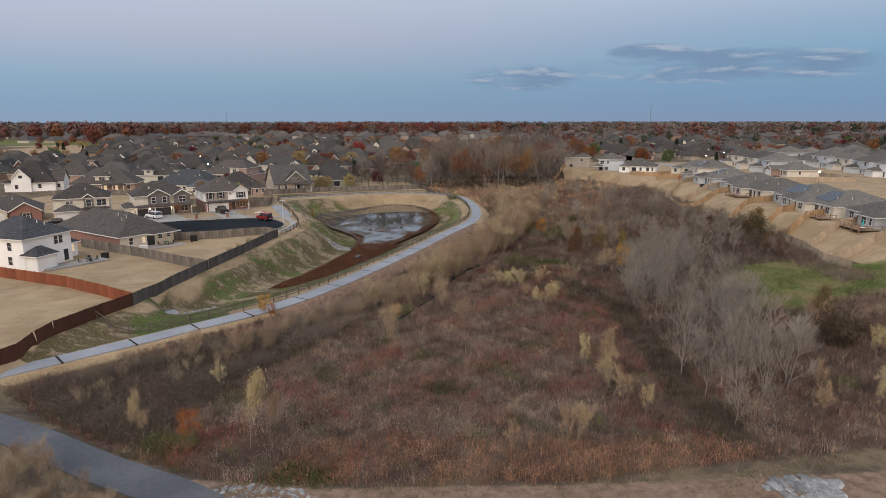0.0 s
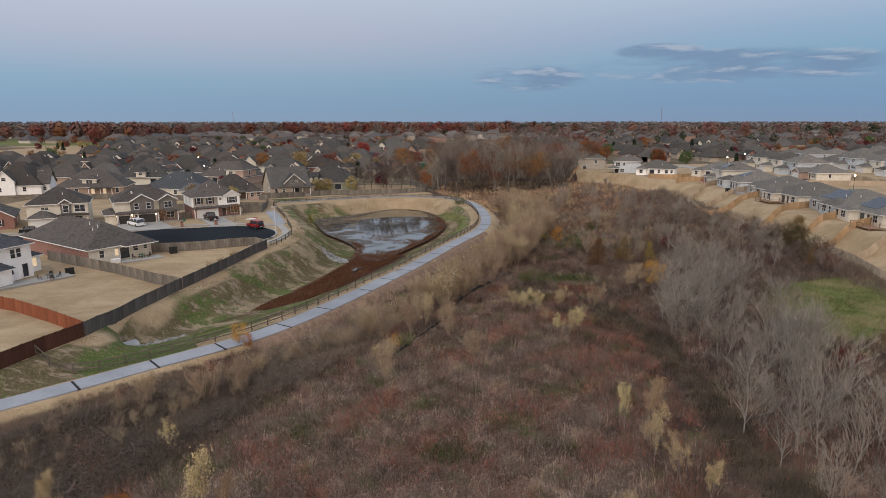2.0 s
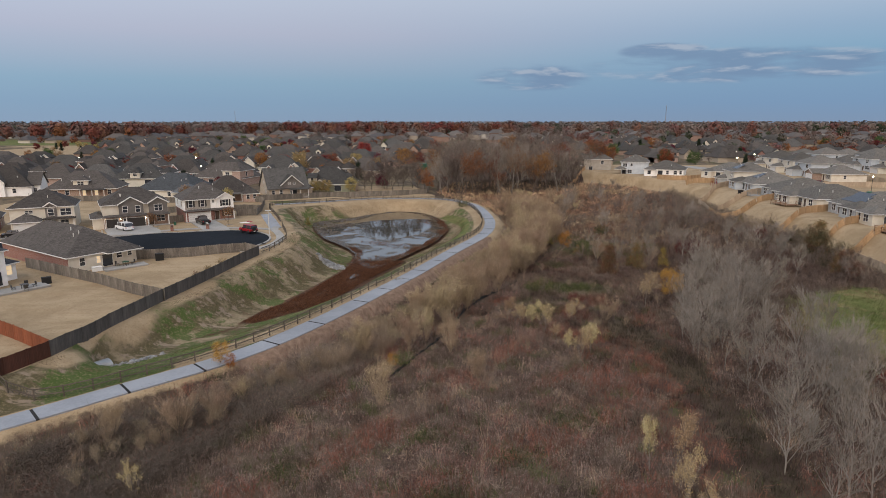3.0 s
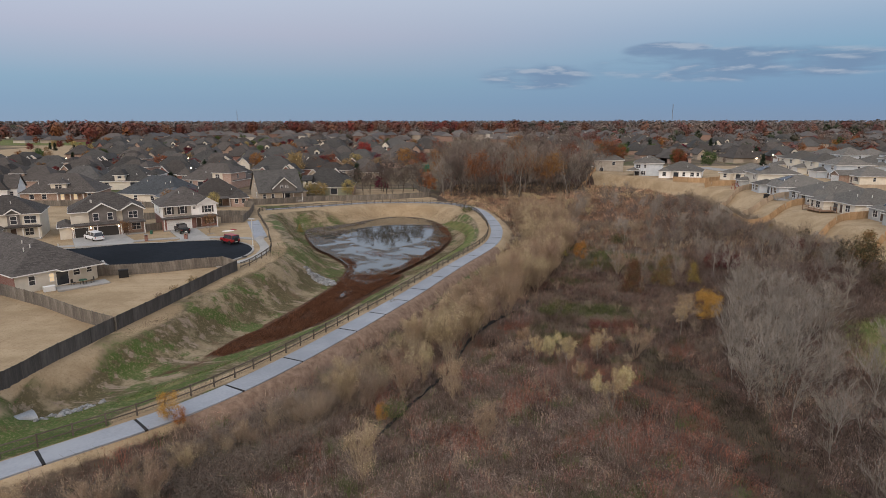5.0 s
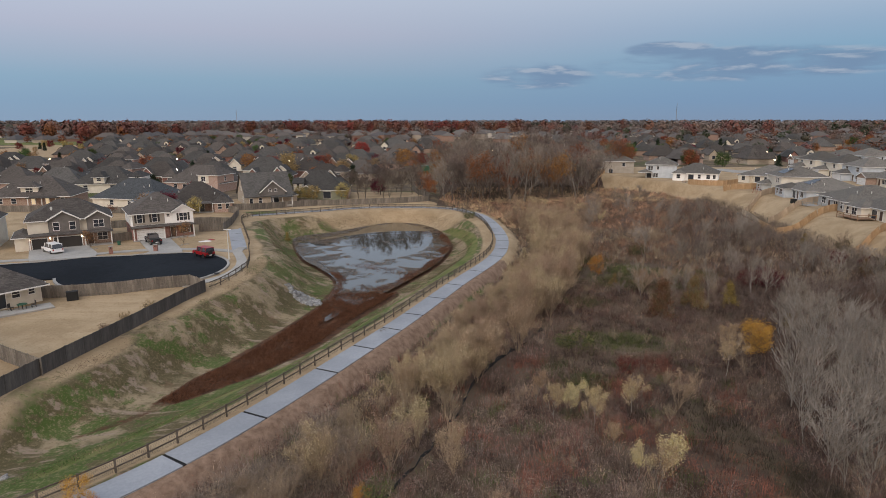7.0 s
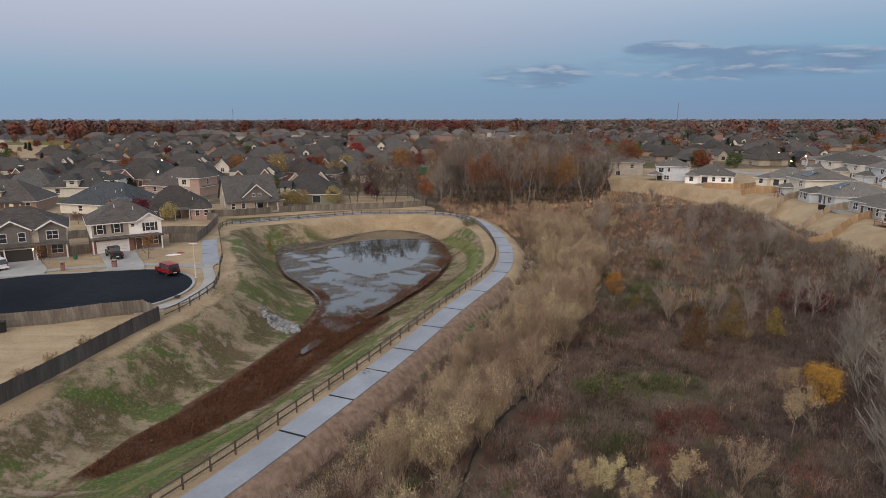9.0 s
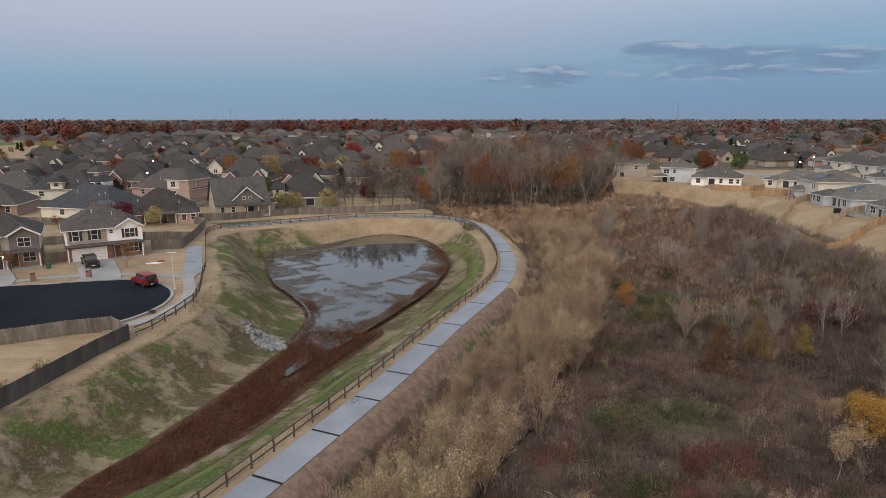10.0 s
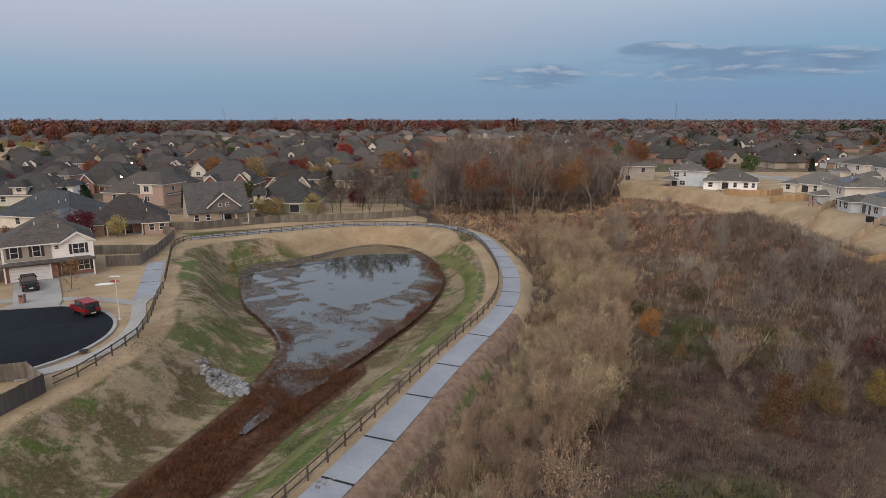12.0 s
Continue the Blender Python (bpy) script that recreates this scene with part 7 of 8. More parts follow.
def far_neighbourhood():
    """The older brick neighbourhood beyond the pond, and more houses towards the horizon."""
    rng = random.Random(17)
    kinds = [("brick_brown", "roof_brown"), ("brick_red", "roof_grey"), ("stone_tan", "roof_brown"), ("brick_red", "roof_brown"), ("siding_cream", "roof_grey"), ("brick_brown", "roof_grey"), ("brick_pink", "roof_brown")]
    protos = []

    def make(i, m, lite):
        mat, rf = kinds[i % 7]
        s = 1 if i % 2 else -1
        w = (8.2, 9.4, 8.8)[i % 3]
        w *= 0.9
        blocks = [(-w, w, 0, 11.5, 0, 2.9, mat, "hip", 0.85), (min(s * 2.4, s * w), max(s * 2.4, s * w), -3.2, 6, 0, 2.9, mat, "y" if i % 3 else "hip", 1.0), (-s * 3.6 - 2.3, -s * 3.6 + 2.3, -1.2, 6, 0, 3.3, mat, "y", 1.15)][:2 if lite else 3]
        ops = [("win", s * (w + 2.4) / 2, 0.8, 1.6, 1.5, "f", -3.2), ("win", -s * 3.6, 0.8, 1.3, 1.5, "f", -1.2), ("door" if i % 2 else "patio", s * 0.6, 0.1, 1.3, 2.1, "f"), ("win", w, 0.9, 0.9, 1.4, "r", 5)]
        if i % 4 == 0:
            blocks.append((-s * 4.6 - 1.6, -s * 4.6 + 1.6, 0.8, 7, 2.9, 5.2, "siding_cream", "y", 0.8))
            ops.append(("win", -s * 4.6, 3.7, 1.4, 1.1, "f", 0.8))
        if i % 4 == 2:
            blocks.append((-s * 6 - 2.4, -s * 6 + 2.4, 1, 10, 2.9, 5.4, mat, "hip", 0.8))
            ops.append(("win", -s * 6, 3.6, 1.4, 1.3, "f", 1))
        if lite:
            ops = ops[:2] + ops[4:]
        return house("brick house with a steep grey-brown roof among autumn trees" if i % 7 != 4 else "cream house with a steep grey roof among autumn trees", m, blocks, ops, rf, "houses of the older neighbourhood", 0, lite=lite)

    def add(x, y, turn):
        m = pose(x, y, float(gz(x, y)), 0, 0, turn)
        i = (rng.randrange(9), y > 345)
        for k, p in protos:
            if k == i:
                copy_thing(p, m)
                return
        protos.append((i, make(i[0], m, i[1])))

    taken = []

    def free(x, y, r):
        return all((x - a) ** 2 + (y - b) ** 2 > r * r for a, b in taken)

    left = [(-360, 262), (-180, 236), (-142, 236), (-130, 272), (-70, 268), (-62, 262), (-34, 285), (-26, 420), (-14, 470), (10, 640), (-430, 660), (-400, 380)]
    golf = [(-520, 395), (-232, 392), (-262, 470), (-330, 640), (-560, 640)]
    fairway = [(-330, 380), (-200, 360), (-190, 385), (-330, 420)]
    row = 0
    y = 262.0
    while y < 600:
        pair = row % 2
        x = -430 + rng.uniform(0, 15)
        while x < 20:
            px, py = x + rng.uniform(-2, 2) - 0.1 * (y - 262), y + 9 * math.sin(x * 0.021 + row * 0.4) + rng.uniform(-2, 2)
            if inside(px, py, left) and not inside(px, py, golf) and not inside(px, py, fairway) and free(px, py, 17):
                taken.append((px, py))
                add(px, py, (0 if pair else 180) + rng.uniform(-12, 12))
            x += 20.5 if y < 400 else 25
        y += 23 if pair == 0 else 33
        row += 1
    right = [(70, 350), (330, 400), (400, 610), (45, 610), (60, 420)]
    for x, y in scatter(right, 130, 71):
        if free(x, y, 23):
            taken.append((x, y))
            add(x, y, rng.choice((0, 180, 90, 8, -90)) + rng.uniform(-8, 8))


far_neighbourhood()


def distant_streets():
    """Houses past the older neighbourhood, joined: walls under hipped roofs."""
    rng = np.random.default_rng(73)
    walls = [(0.2, 0.13, 0.105), (0.26, 0.18, 0.145), (0.34, 0.3, 0.25), (0.5, 0.47, 0.42)]
    roofs = [(0.105, 0.093, 0.086), (0.13, 0.117, 0.108), (0.085, 0.08, 0.08)]
    spots = []
    for x, y in scatter([(-470, 612), (-430, 612), (20, 612), (420, 620), (640, 760), (760, 1010), (-700, 1010), (-620, 760)], 900, 74):
        if len(spots) < 420 and all((x - a) ** 2 + (y - b) ** 2 > 22 ** 2 for a, b in spots):
            spots.append((x, y))
    vs, fs, ts = [], [], []
    for x, y in spots:
        a = rng.choice((0.0, math.pi / 2)) + rng.normal(0, 0.15)
        w, d, h, top = rng.uniform(8, 10), rng.uniform(6, 7.5), rng.choice((3.0, 3.0, 5.6)), rng.uniform(3.2, 4.2)
        ring = np.array([(-w, -d), (w, -d), (w, d), (-w, d)])
        z = float(gz(x, y)) - 0.3
        over = ring * 1.07
        ridge = np.array([(-w + d * 0.85, 0), (w - d * 0.85, 0)])
        v = np.vstack([np.c_[ring, np.zeros(4)], np.c_[ring, np.full(4, h)], np.c_[over, np.full(4, h)], np.c_[ridge, np.full(2, h + top)]])
        r = np.array([(math.cos(a), -math.sin(a)), (math.sin(a), math.cos(a))])
        v[:, :2] = v[:, :2] @ r.T + (x, y)
        v[:, 2] += z
        o = sum(len(k) for k in vs)
        fs += [[o + q for q in f] for f in ((0, 1, 5), (0, 5, 4), (1, 2, 6), (1, 6, 5), (2, 3, 7), (2, 7, 6), (3, 0, 4), (3, 4, 7), (8, 9, 13), (8, 13, 12), (9, 10, 13), (10, 11, 12), (10, 12, 13), (11, 8, 12))]
        wall, roof = walls[rng.integers(0, 4)], roofs[rng.integers(0, 3)]
        ts += [wall] * 8 + [roof] * 6
        vs.append(v)
    tagged(new("distant_houses", raw_mesh("distant_houses", np.vstack(vs), np.array(fs), "weathered", np.array(ts))), "distant brick and cream houses with brown-grey roofs", "houses", kind="stuff")


distant_streets()


# ---- fences ----
def board_panel(mat, height, bay=2.4, boards=16, rails_out=True):
    """One bay of upright boards with three rails behind."""
    def make():
        rng = random.Random(3)
        bm = bmesh.new()
        for k in range(boards):
            x0, x1 = k * bay / boards + 0.004, (k + 1) * bay / boards - 0.004
            add_box(bm, x0, -0.012 + rng.uniform(-0.006, 0.006), -0.25, x1, 0.012, height + rng.uniform(-0.025, 0.02))
        for z in (0.3, height * 0.5, height - 0.3):
            add_box(bm, 0, 0.012, z - 0.05, bay, 0.06, z + 0.05)
        return bm_mesh("panel", bm, mat)
    return shared(("panel", mat, height), make)


def board_fence(label, pts, mat, height=1.8, post_mat=None, flip=False, group="", bay=2.4):
    """A run of board panels and posts that follows the ground."""
    pts = [np.array(p, float) for p in pts]
    c = pts[0]
    top = thing("board_fence", label, "fence", pose(c[0], c[1], float(gz(*c))), group)
    inv = top.matrix_basis.inverted()
    post_me = shared(("fpost", post_mat or mat, height), lambda: bm_mesh("post", box_bm(-0.055, -0.055, -0.4, 0.055, 0.055, height + 0.06, bevel=0.012), post_mat or mat))
    me = board_panel(mat, height)
    for a, b in zip(pts[:-1], pts[1:]):
        L = np.hypot(*(b - a))
        n = max(1, round(L / bay))
        for i in range(n):
            p, q = a + (b - a) * i / n, a + (b - a) * (i + 1) / n
            if flip:
                p, q = q, p
            zp, zq = float(gz(*p)), float(gz(*q))
            d = np.array([*(q - p), zq - zp])
            flat = math.hypot(d[0], d[1])
            ob = part("panel", me, "", top)
            ob.matrix_basis = pose(p[0], p[1], zp, 0, -math.degrees(math.atan2(d[2], flat)), math.degrees(math.atan2(d[1], d[0]))) @ Matrix.Diagonal((np.linalg.norm(d) / 2.4, 1, 1, 1))
            ob.matrix_parent_inverse = inv
            ps = part("post", post_me, "", top, m=pose(p[0], p[1], zp, 0, 0, math.degrees(math.atan2(d[1], d[0]))))
            ps.matrix_parent_inverse = inv
    return top


def rail_fence(label, pts, bay=2.6, height=1.15):
    """Posts with three rails and wire between."""
    line = resample(np.array([(*p[:2], 0.0) for p in pts]), bay)
    c = line[0]
    top = thing("rail_fence", label, "fence", pose(c[0], c[1], float(gz(c[0], c[1]))))
    inv = top.matrix_basis.inverted()
    post_me = shared("rpost", lambda: bm_mesh("post", box_bm(-0.065, -0.065, -0.4, 0.065, 0.065, height + 0.1, bevel=0.015), "rail_wood"))
    rail_me = shared("rrail", lambda: bm_mesh("rail", box_bm(0, -0.02, -0.06, 1, 0.02, 0.06), "rail_wood"))

    def wires():
        bm = bmesh.new()
        for z in np.linspace(0.12, height - 0.1, 9):
            add_box(bm, 0, 0.03, z - 0.006, 1, 0.036, z + 0.006)
        for x in np.linspace(0.03, 0.97, 18):
            add_box(bm, x - 0.002, 0.03, 0.1, x + 0.002, 0.036, height - 0.05)
        return bm_mesh("wire_mesh", bm, "trim_dark")
    wire_me = shared("rwire", wires)
    for p, q in zip(line[:-1], line[1:]):
        zp, zq = float(gz(p[0], p[1])), float(gz(q[0], q[1]))
        flat = math.hypot(q[0] - p[0], q[1] - p[1])
        yaw, dip = math.degrees(math.atan2(q[1] - p[1], q[0] - p[0])), -math.degrees(math.atan2(zq - zp, flat))
        L = math.hypot(flat, zq - zp)
        o = part("post", post_me, "", top, m=pose(p[0], p[1], zp, 0, 0, yaw))
        o.matrix_parent_inverse = inv
        for z in (0.5, height):
            o = part("rail", rail_me, "", top, m=pose(p[0], p[1], zp + z - 0.02, 0, dip, yaw) @ Matrix.Diagonal((L, 1, 1, 1)))
            o.matrix_parent_inverse = inv
        o = part("wire_mesh", wire_me, "", top, m=pose(p[0], p[1], zp, 0, dip, yaw) @ Matrix.Diagonal((L, 1, 1, 1)))
        o.matrix_parent_inverse = inv
    return top


def offset_line(line, by):
    p = np.asarray(line)[:, :2]
    t = np.gradient(p, axis=0)
    t /= np.hypot(t[:, 0], t[:, 1])[:, None]
    return p + np.stack([-t[:, 1], t[:, 0]], 1) * by


def build_fences():
    inner = offset_line(TRAIL, 2.05)
    d = np.hypot(inner[:, 0] + 37, inner[:, 1] - 77.5)
    i0 = int(np.argmin(d))
    rail_fence("weathered wooden rail fence with wire along the footpath", [(-45.4, 76.4), (-43, 75.0), (-39.8, 75.0), *[tuple(p) for p in inner[i0:-4]]])
    rail_fence("weathered wooden rail fence above the basin", [tuple(inner[-5]), (-39.6, 160.5), (-36.6, 152.5), (-34.9, 146), (-35.0, 140), (-35.4, 136), (-36.3, 133)])
    board_fence("dark maroon stained board fence", LEFT_FENCE[:4], "fence_maroon", 1.8)
    board_fence("weathered dark grey board fence along the basin", LEFT_FENCE[3:], "fence_weathered", 1.8)
    board_fence("red-brown stained board fence between yards", [(-43.6, 82.6), (-51, 87.4), (-58.5, 91.8), (-74, 98.4)], "fence_red", 1.8, flip=True)
    board_fence("grey weathered board fence between yards", [(-40.7, 103.2), (-47, 106.6), (-56, 112.6), (-74, 122.5)], "fence_grey", 1.8)
    board_fence("grey board fence with a gate by the cul-de-sac", [(-62, 128.2), (-54, 129.4), (-48.6, 131.0), (-44.2, 133.6), (-39.8, 135.2), (-36.6, 132.6)], "fence_grey", 1.8, flip=True)
    board_fence("grey board fence behind the footpath", [(-58.5, 208.5), (-66, 212), (-58, 217), (-48, 229), (-43, 233.2), (-28, 237.5), (-18, 240.4), (-9.6, 244.5), (-9.2, 252), (-14, 262), (-17, 275)], "fence_grey", 1.8)
    board_fence("grey board fence beside the white house", [(-57, 179.5), (-52.0, 180.4), (-53.6, 190), (-58, 207)], "fence_grey", 1.8)
    board_fence("low grey fence behind the yards", [(-43, 233.2), (-52, 236.5), (-56, 233)], "fence_grey", 1.6)
    for a, b in (((-69.5, 167.5), (-66.5, 170.5)), ((-86, 163), (-90, 174)), ((-92, 176), (-72, 187)), ((-72, 187), (-53.6, 190))):
        board_fence("grey board fence between house lots", [a, b], "fence_grey", 1.7)
    board_fence("dark brown board fence behind the brick house", [(-84, 205), (-110, 208), (-134, 207)], "fence_grey", 1.7)
    # new cedar fences of the right-hand yards, stepping down the slope
    for pts, mat in (([(81.4, 223), (80, 214), (77.6, 205)], "fence_pale"), ([(77.6, 205), (76.6, 199), (76.2, 193)], "fence_cedar"), ([(80.4, 143), (79.6, 132.5), (76.5, 120), (77.4, 112.6)], "fence_pale")):
        board_fence("new pale board fence at the foot of a yard", pts, mat, 1.8, group="yard fences above the hollow")
    for pts, mat in (([(100, 240.5), (91, 232.5), (81.4, 223)], "fence_pale"), ([(99, 217), (90, 211.5), (81.6, 208)], "fence_pale"), ([(98, 203.5), (88, 197.5), (76.2, 193)], "fence_cedar"), ([(99, 179), (89, 174.5), (80, 169.5)], "fence_cedar"), ([(97, 162), (90, 158), (84, 155)], "fence_cedar"),
                     ([(98, 152), (90, 147.5), (80.4, 143)], "fence_cedar"), ([(97, 138), (88, 134.8), (79.6, 132.5)], "fence_pale"), ([(98, 126), (88, 122), (76.5, 120)], "fence_pale")):
        board_fence("new board fence running down the slope", pts, mat, 1.8, group="yard fences above the hollow")
    board_fence("new cedar board fence running down the slope", [(97, 262), (90, 257), (84, 258), (80, 262)], "fence_cedar", 1.8, group="yard fences above the hollow")
    board_fence("new cedar board fence by the edge of the woods", [(60, 300), (55, 293), (52, 288)], "fence_cedar", 1.8)
    board_fence("new cedar board fence running down the slope", [(110, 252), (98, 249), (86, 247)], "fence_cedar", 1.8, group="yard fences above the hollow")
    for x0, x1, y0, y1 in ((119, 119, 262, 290), (158, 160, 236, 300), (236, 236, 200, 300), (165, 205, 310, 322), (124, 158, 236, 234), (120, 160, 300, 308)):
        board_fence("pale board fence between back yards", [(x0, y0), (x1, y1)], "fence_pale", 1.8, bay=5.0)


build_fences()


# ---- vehicles ----
def wheel_meshes():
    def tyre():
        bm = bmesh.new()
        bmesh.ops.create_cone(bm, cap_ends=True, segments=16, radius1=0.36, radius2=0.36, depth=0.24, matrix=Matrix.Rotation(math.pi / 2, 4, "Y"))
        bmesh.ops.bevel(bm, geom=bm.edges[:], offset=0.03, segments=1, affect="EDGES")
        return bm_mesh("tyre", bm, "rubber")

    def rim():
        bm = bmesh.new()
        bmesh.ops.create_cone(bm, cap_ends=True, segments=12, radius1=0.21, radius2=0.21, depth=0.26, matrix=Matrix.Rotation(math.pi / 2, 4, "Y"))
        return bm_mesh("rim", bm, "chrome")
    return shared("tyre", tyre), shared("rim", rim)


def car(name, label, m, mat, style):
    """Length along y, front towards -y. style: suv, pickup, van or saloon."""
    ob = thing(name, label, "car", m)
    L, W = {"suv": (4.4, 1.9), "pickup": (5.8, 2.0), "van": (5.1, 1.98), "saloon": (4.7, 1.82)}[style]
    h = L / 2
    low = {"suv": 0.48, "pickup": 0.5, "van": 0.3, "saloon": 0.28}[style]
    belt = {"suv": 1.12, "pickup": 1.15, "van": 1.0, "saloon": 0.92}[style]
    roof = {"suv": 1.84, "pickup": 1.88, "van": 1.75, "saloon": 1.43}[style]
    side = [(-h, low), (h, low), (h, belt - 0.08), (h - 0.1, belt), (-h + 0.25, belt), (-h + 0.05, belt - 0.15), (-h, belt - 0.4)]
    bm = bmesh.new()
    add_prism(bm, side, "x", -W / 2, W / 2)
    bmesh.ops.bevel(bm, geom=bm.edges[:], offset=0.06, segments=2, affect="EDGES")
    part("body", bm, mat, ob)
    if style == "pickup":
        cab = [(-h + 1.5, belt - 0.02), (h - 2.0, belt - 0.02), (h - 2.15, roof), (-h + 2.2, roof)]
        part("cargo_bed", box_bm(-W / 2 + 0.12, h - 1.9, belt - 0.02, W / 2 - 0.12, h - 0.1, belt + 0.04), "rubber", ob)
    elif style == "suv":
        cab = [(-h + 1.25, belt - 0.02), (h - 0.05, belt - 0.02), (h - 0.15, roof), (-h + 1.55, roof)]
    elif style == "van":
        cab = [(-h + 0.75, belt - 0.02), (h - 0.02, belt - 0.02), (h - 0.4, roof), (-h + 1.9, roof)]
    else:
        cab = [(-h + 1.25, belt - 0.02), (h - 0.55, belt - 0.02), (h - 1.25, roof), (-h + 2.0, roof)]
    bm = bmesh.new()
    vs = add_prism(bm, cab, "x", -W / 2 + 0.08, W / 2 - 0.08)
    for v in vs:
        if v.co.z > roof - 0.05:
            v.co.x *= 0.86
    part("cabin_glass", bm, "glass_dark", ob)
    a, b = cab[3][0], cab[2][0]
    bm = box_bm(-W / 2 + 0.2, a - 0.05, roof - 0.04, W / 2 - 0.2, b + 0.05, roof + 0.05, bevel=0.03)
    part("roof", bm, mat, ob)
    for y in ((cab[0][0] + cab[3][0]) / 2 + 0.1, (cab[1][0] + cab[2][0]) / 2 - 0.08, (a + b) / 2):
        for s in (-1, 1):
            part("pillar", box_bm(s * (W / 2 - 0.16) - 0.05, y - 0.06, belt - 0.02, s * (W / 2 - 0.16) + 0.05, y + 0.06, roof, bevel=0.01), mat, ob)
    tyre, rim = wheel_meshes()
    for sx in (-1, 1):
        for y in (-h + 0.85, h - 0.9):
            k = 1.15 if style in ("suv", "pickup") else 0.95
            wheel = part("wheel", tyre, "", ob, m=pose(sx * (W / 2 - 0.1), y, 0.36 * k) @ Matrix.Diagonal((1, k, k, 1)))
            part("rim", rim, "", wheel)
        part("tail_light", box_bm(sx * (W / 2 - 0.2) - 0.09, h - 0.02, belt - 0.35, sx * (W / 2 - 0.2) + 0.09, h + 0.03, belt - 0.08), "tail_red", ob)
        part("headlight", box_bm(sx * (W / 2 - 0.3) - 0.16, -h - 0.03, belt - 0.4, sx * (W / 2 - 0.3) + 0.16, -h + 0.02, belt - 0.22), "glass_dark", ob)
        part("mirror", box_bm(sx * (W / 2 + 0.1) - 0.09, cab[0][0] + 0.25, belt, sx * (W / 2 + 0.1) + 0.09, cab[0][0] + 0.4, belt + 0.18, bevel=0.02), "rubber", ob)
    part("bumper", box_bm(-W / 2 + 0.05, h - 0.02, low, W / 2 - 0.05, h + 0.12, low + 0.2, bevel=0.03), "rubber" if style != "van" else mat, ob)
    part("number_plate", box_bm(-0.26, h + 0.12, low + 0.02, 0.26, h + 0.14, low + 0.18), "cloth_white", ob)
    if style == "suv":
        bm = bmesh.new()
        bmesh.ops.create_cone(bm, cap_ends=True, segments=16, radius1=0.4, radius2=0.4, depth=0.26, matrix=Matrix.Translation((0.1, h + 0.14, 1.1)) @ Matrix.Rotation(math.pi / 2, 4, "X"))
        part("spare_wheel", bm, "rubber", ob)
    return ob


def ground_pose(x, y, turn=0.0, z=None):
    return pose(x, y, float(gz(x, y)) if z is None else z, 0, 0, turn)


car("off_road_car", "boxy red off-road car parked at the kerb", ground_pose(-45.6, 154.3, 233, STREET_Z + 0.01), "paint_red", "suv")
car("pickup_truck", "black pickup truck parked on the driveway", ground_pose(-60.4, 165.6, 219, STREET_Z + 0.13), "paint_black", "pickup")
car("minivan", "white minivan parked on the driveway", ground_pose(-75.0, 156.9, 233, STREET_Z + 0.13), "paint_white", "van")
car("saloon_car", "black car parked before the beige house", ground_pose(-94.5, 148.5, 120), "paint_black", "saloon")
car("saloon_car", "dark red car parked before the beige house", ground_pose(-90.5, 151.2, 130), "paint_maroon", "saloon")
car("off_road_car", "dark red car parked on the street", ground_pose(127, 266, 20), "paint_maroon", "suv")
car("saloon_car", "dark red car parked on a driveway", ground_pose(133, 244, 85), "paint_maroon", "saloon")


# ---- street and yard furniture ----
def street_lamp(x, y, z=None):
    ob = thing("street_lamp", "pale slender street lamp by the sidewalk", "lamp", ground_pose(x, y, 0, z))
    bm = bmesh.new()
    bmesh.ops.create_cone(bm, cap_ends=True, segments=10, radius1=0.1, radius2=0.06, depth=5.4, matrix=Matrix.Translation((0, 0, 2.6)))
    part("pole", bm, "pole_pale", ob)
    part("base_plate", box_bm(-0.2, -0.2, -0.1, 0.2, 0.2, 0.08, bevel=0.02), "pole_pale", ob)
    part("lamp_head", box_bm(-0.65, -0.16, 5.28, 0.65, 0.16, 5.44, bevel=0.04), "pole_pale", ob)


street_lamp(-40.4, 152.6)


def lit_street_lamp(x, y, h=5.5):
    ob = thing("street_lamp", "lit street lamp on a dark pole", "lamp", ground_pose(x, y), "lit street lamps")
    bm = bmesh.new()
    bmesh.ops.create_cone(bm, cap_ends=True, segments=8, radius1=0.09, radius2=0.06, depth=h, matrix=Matrix.Translation((0, 0, h / 2 - 0.2)))
    part("pole", bm, "trim_dark", ob)
    bm = bmesh.new()
    bmesh.ops.create_icosphere(bm, subdivisions=2, radius=0.3, matrix=Matrix.Translation((0, 0, h)))
    part("globe", bm, "lamp_glow", ob)


for x, y in ((132, 215), (128, 300), (150, 330), (-105, 275), (-190, 330), (-130, 330), (-75, 320), (-160, 430), (-60, 420), (10, 420), (20, 405), (30, 430), (38, 440), (-230, 300), (160, 372), (220, 350), (240, 420)):
    lit_street_lamp(x, y)


def wall_lamp(x, y, z):
    ob = thing("wall_lamp", "lit lantern beside a garage door", "lamp", pose(x, y, z), "lanterns on garages")
    part("bracket", box_bm(-0.05, -0.12, -0.12, 0.05, 0.1, 0.2, bevel=0.01), "trim_dark", ob)
    part("lantern_glass", box_bm(-0.1, -0.28, -0.14, 0.1, -0.1, 0.2, bevel=0.02), "lamp_glow", ob)


for u in (-6.7, -3.4, 1.9):
    a = radians(32)
    cx, cy = -81.0 + math.cos(a) * 6.9, 159.4 + math.sin(a) * 6.9
    wall_lamp(cx + u * math.cos(a) + 1.22 * math.sin(a), cy + u * math.sin(a) - 1.22 * math.cos(a), 3.0 + 2.1)


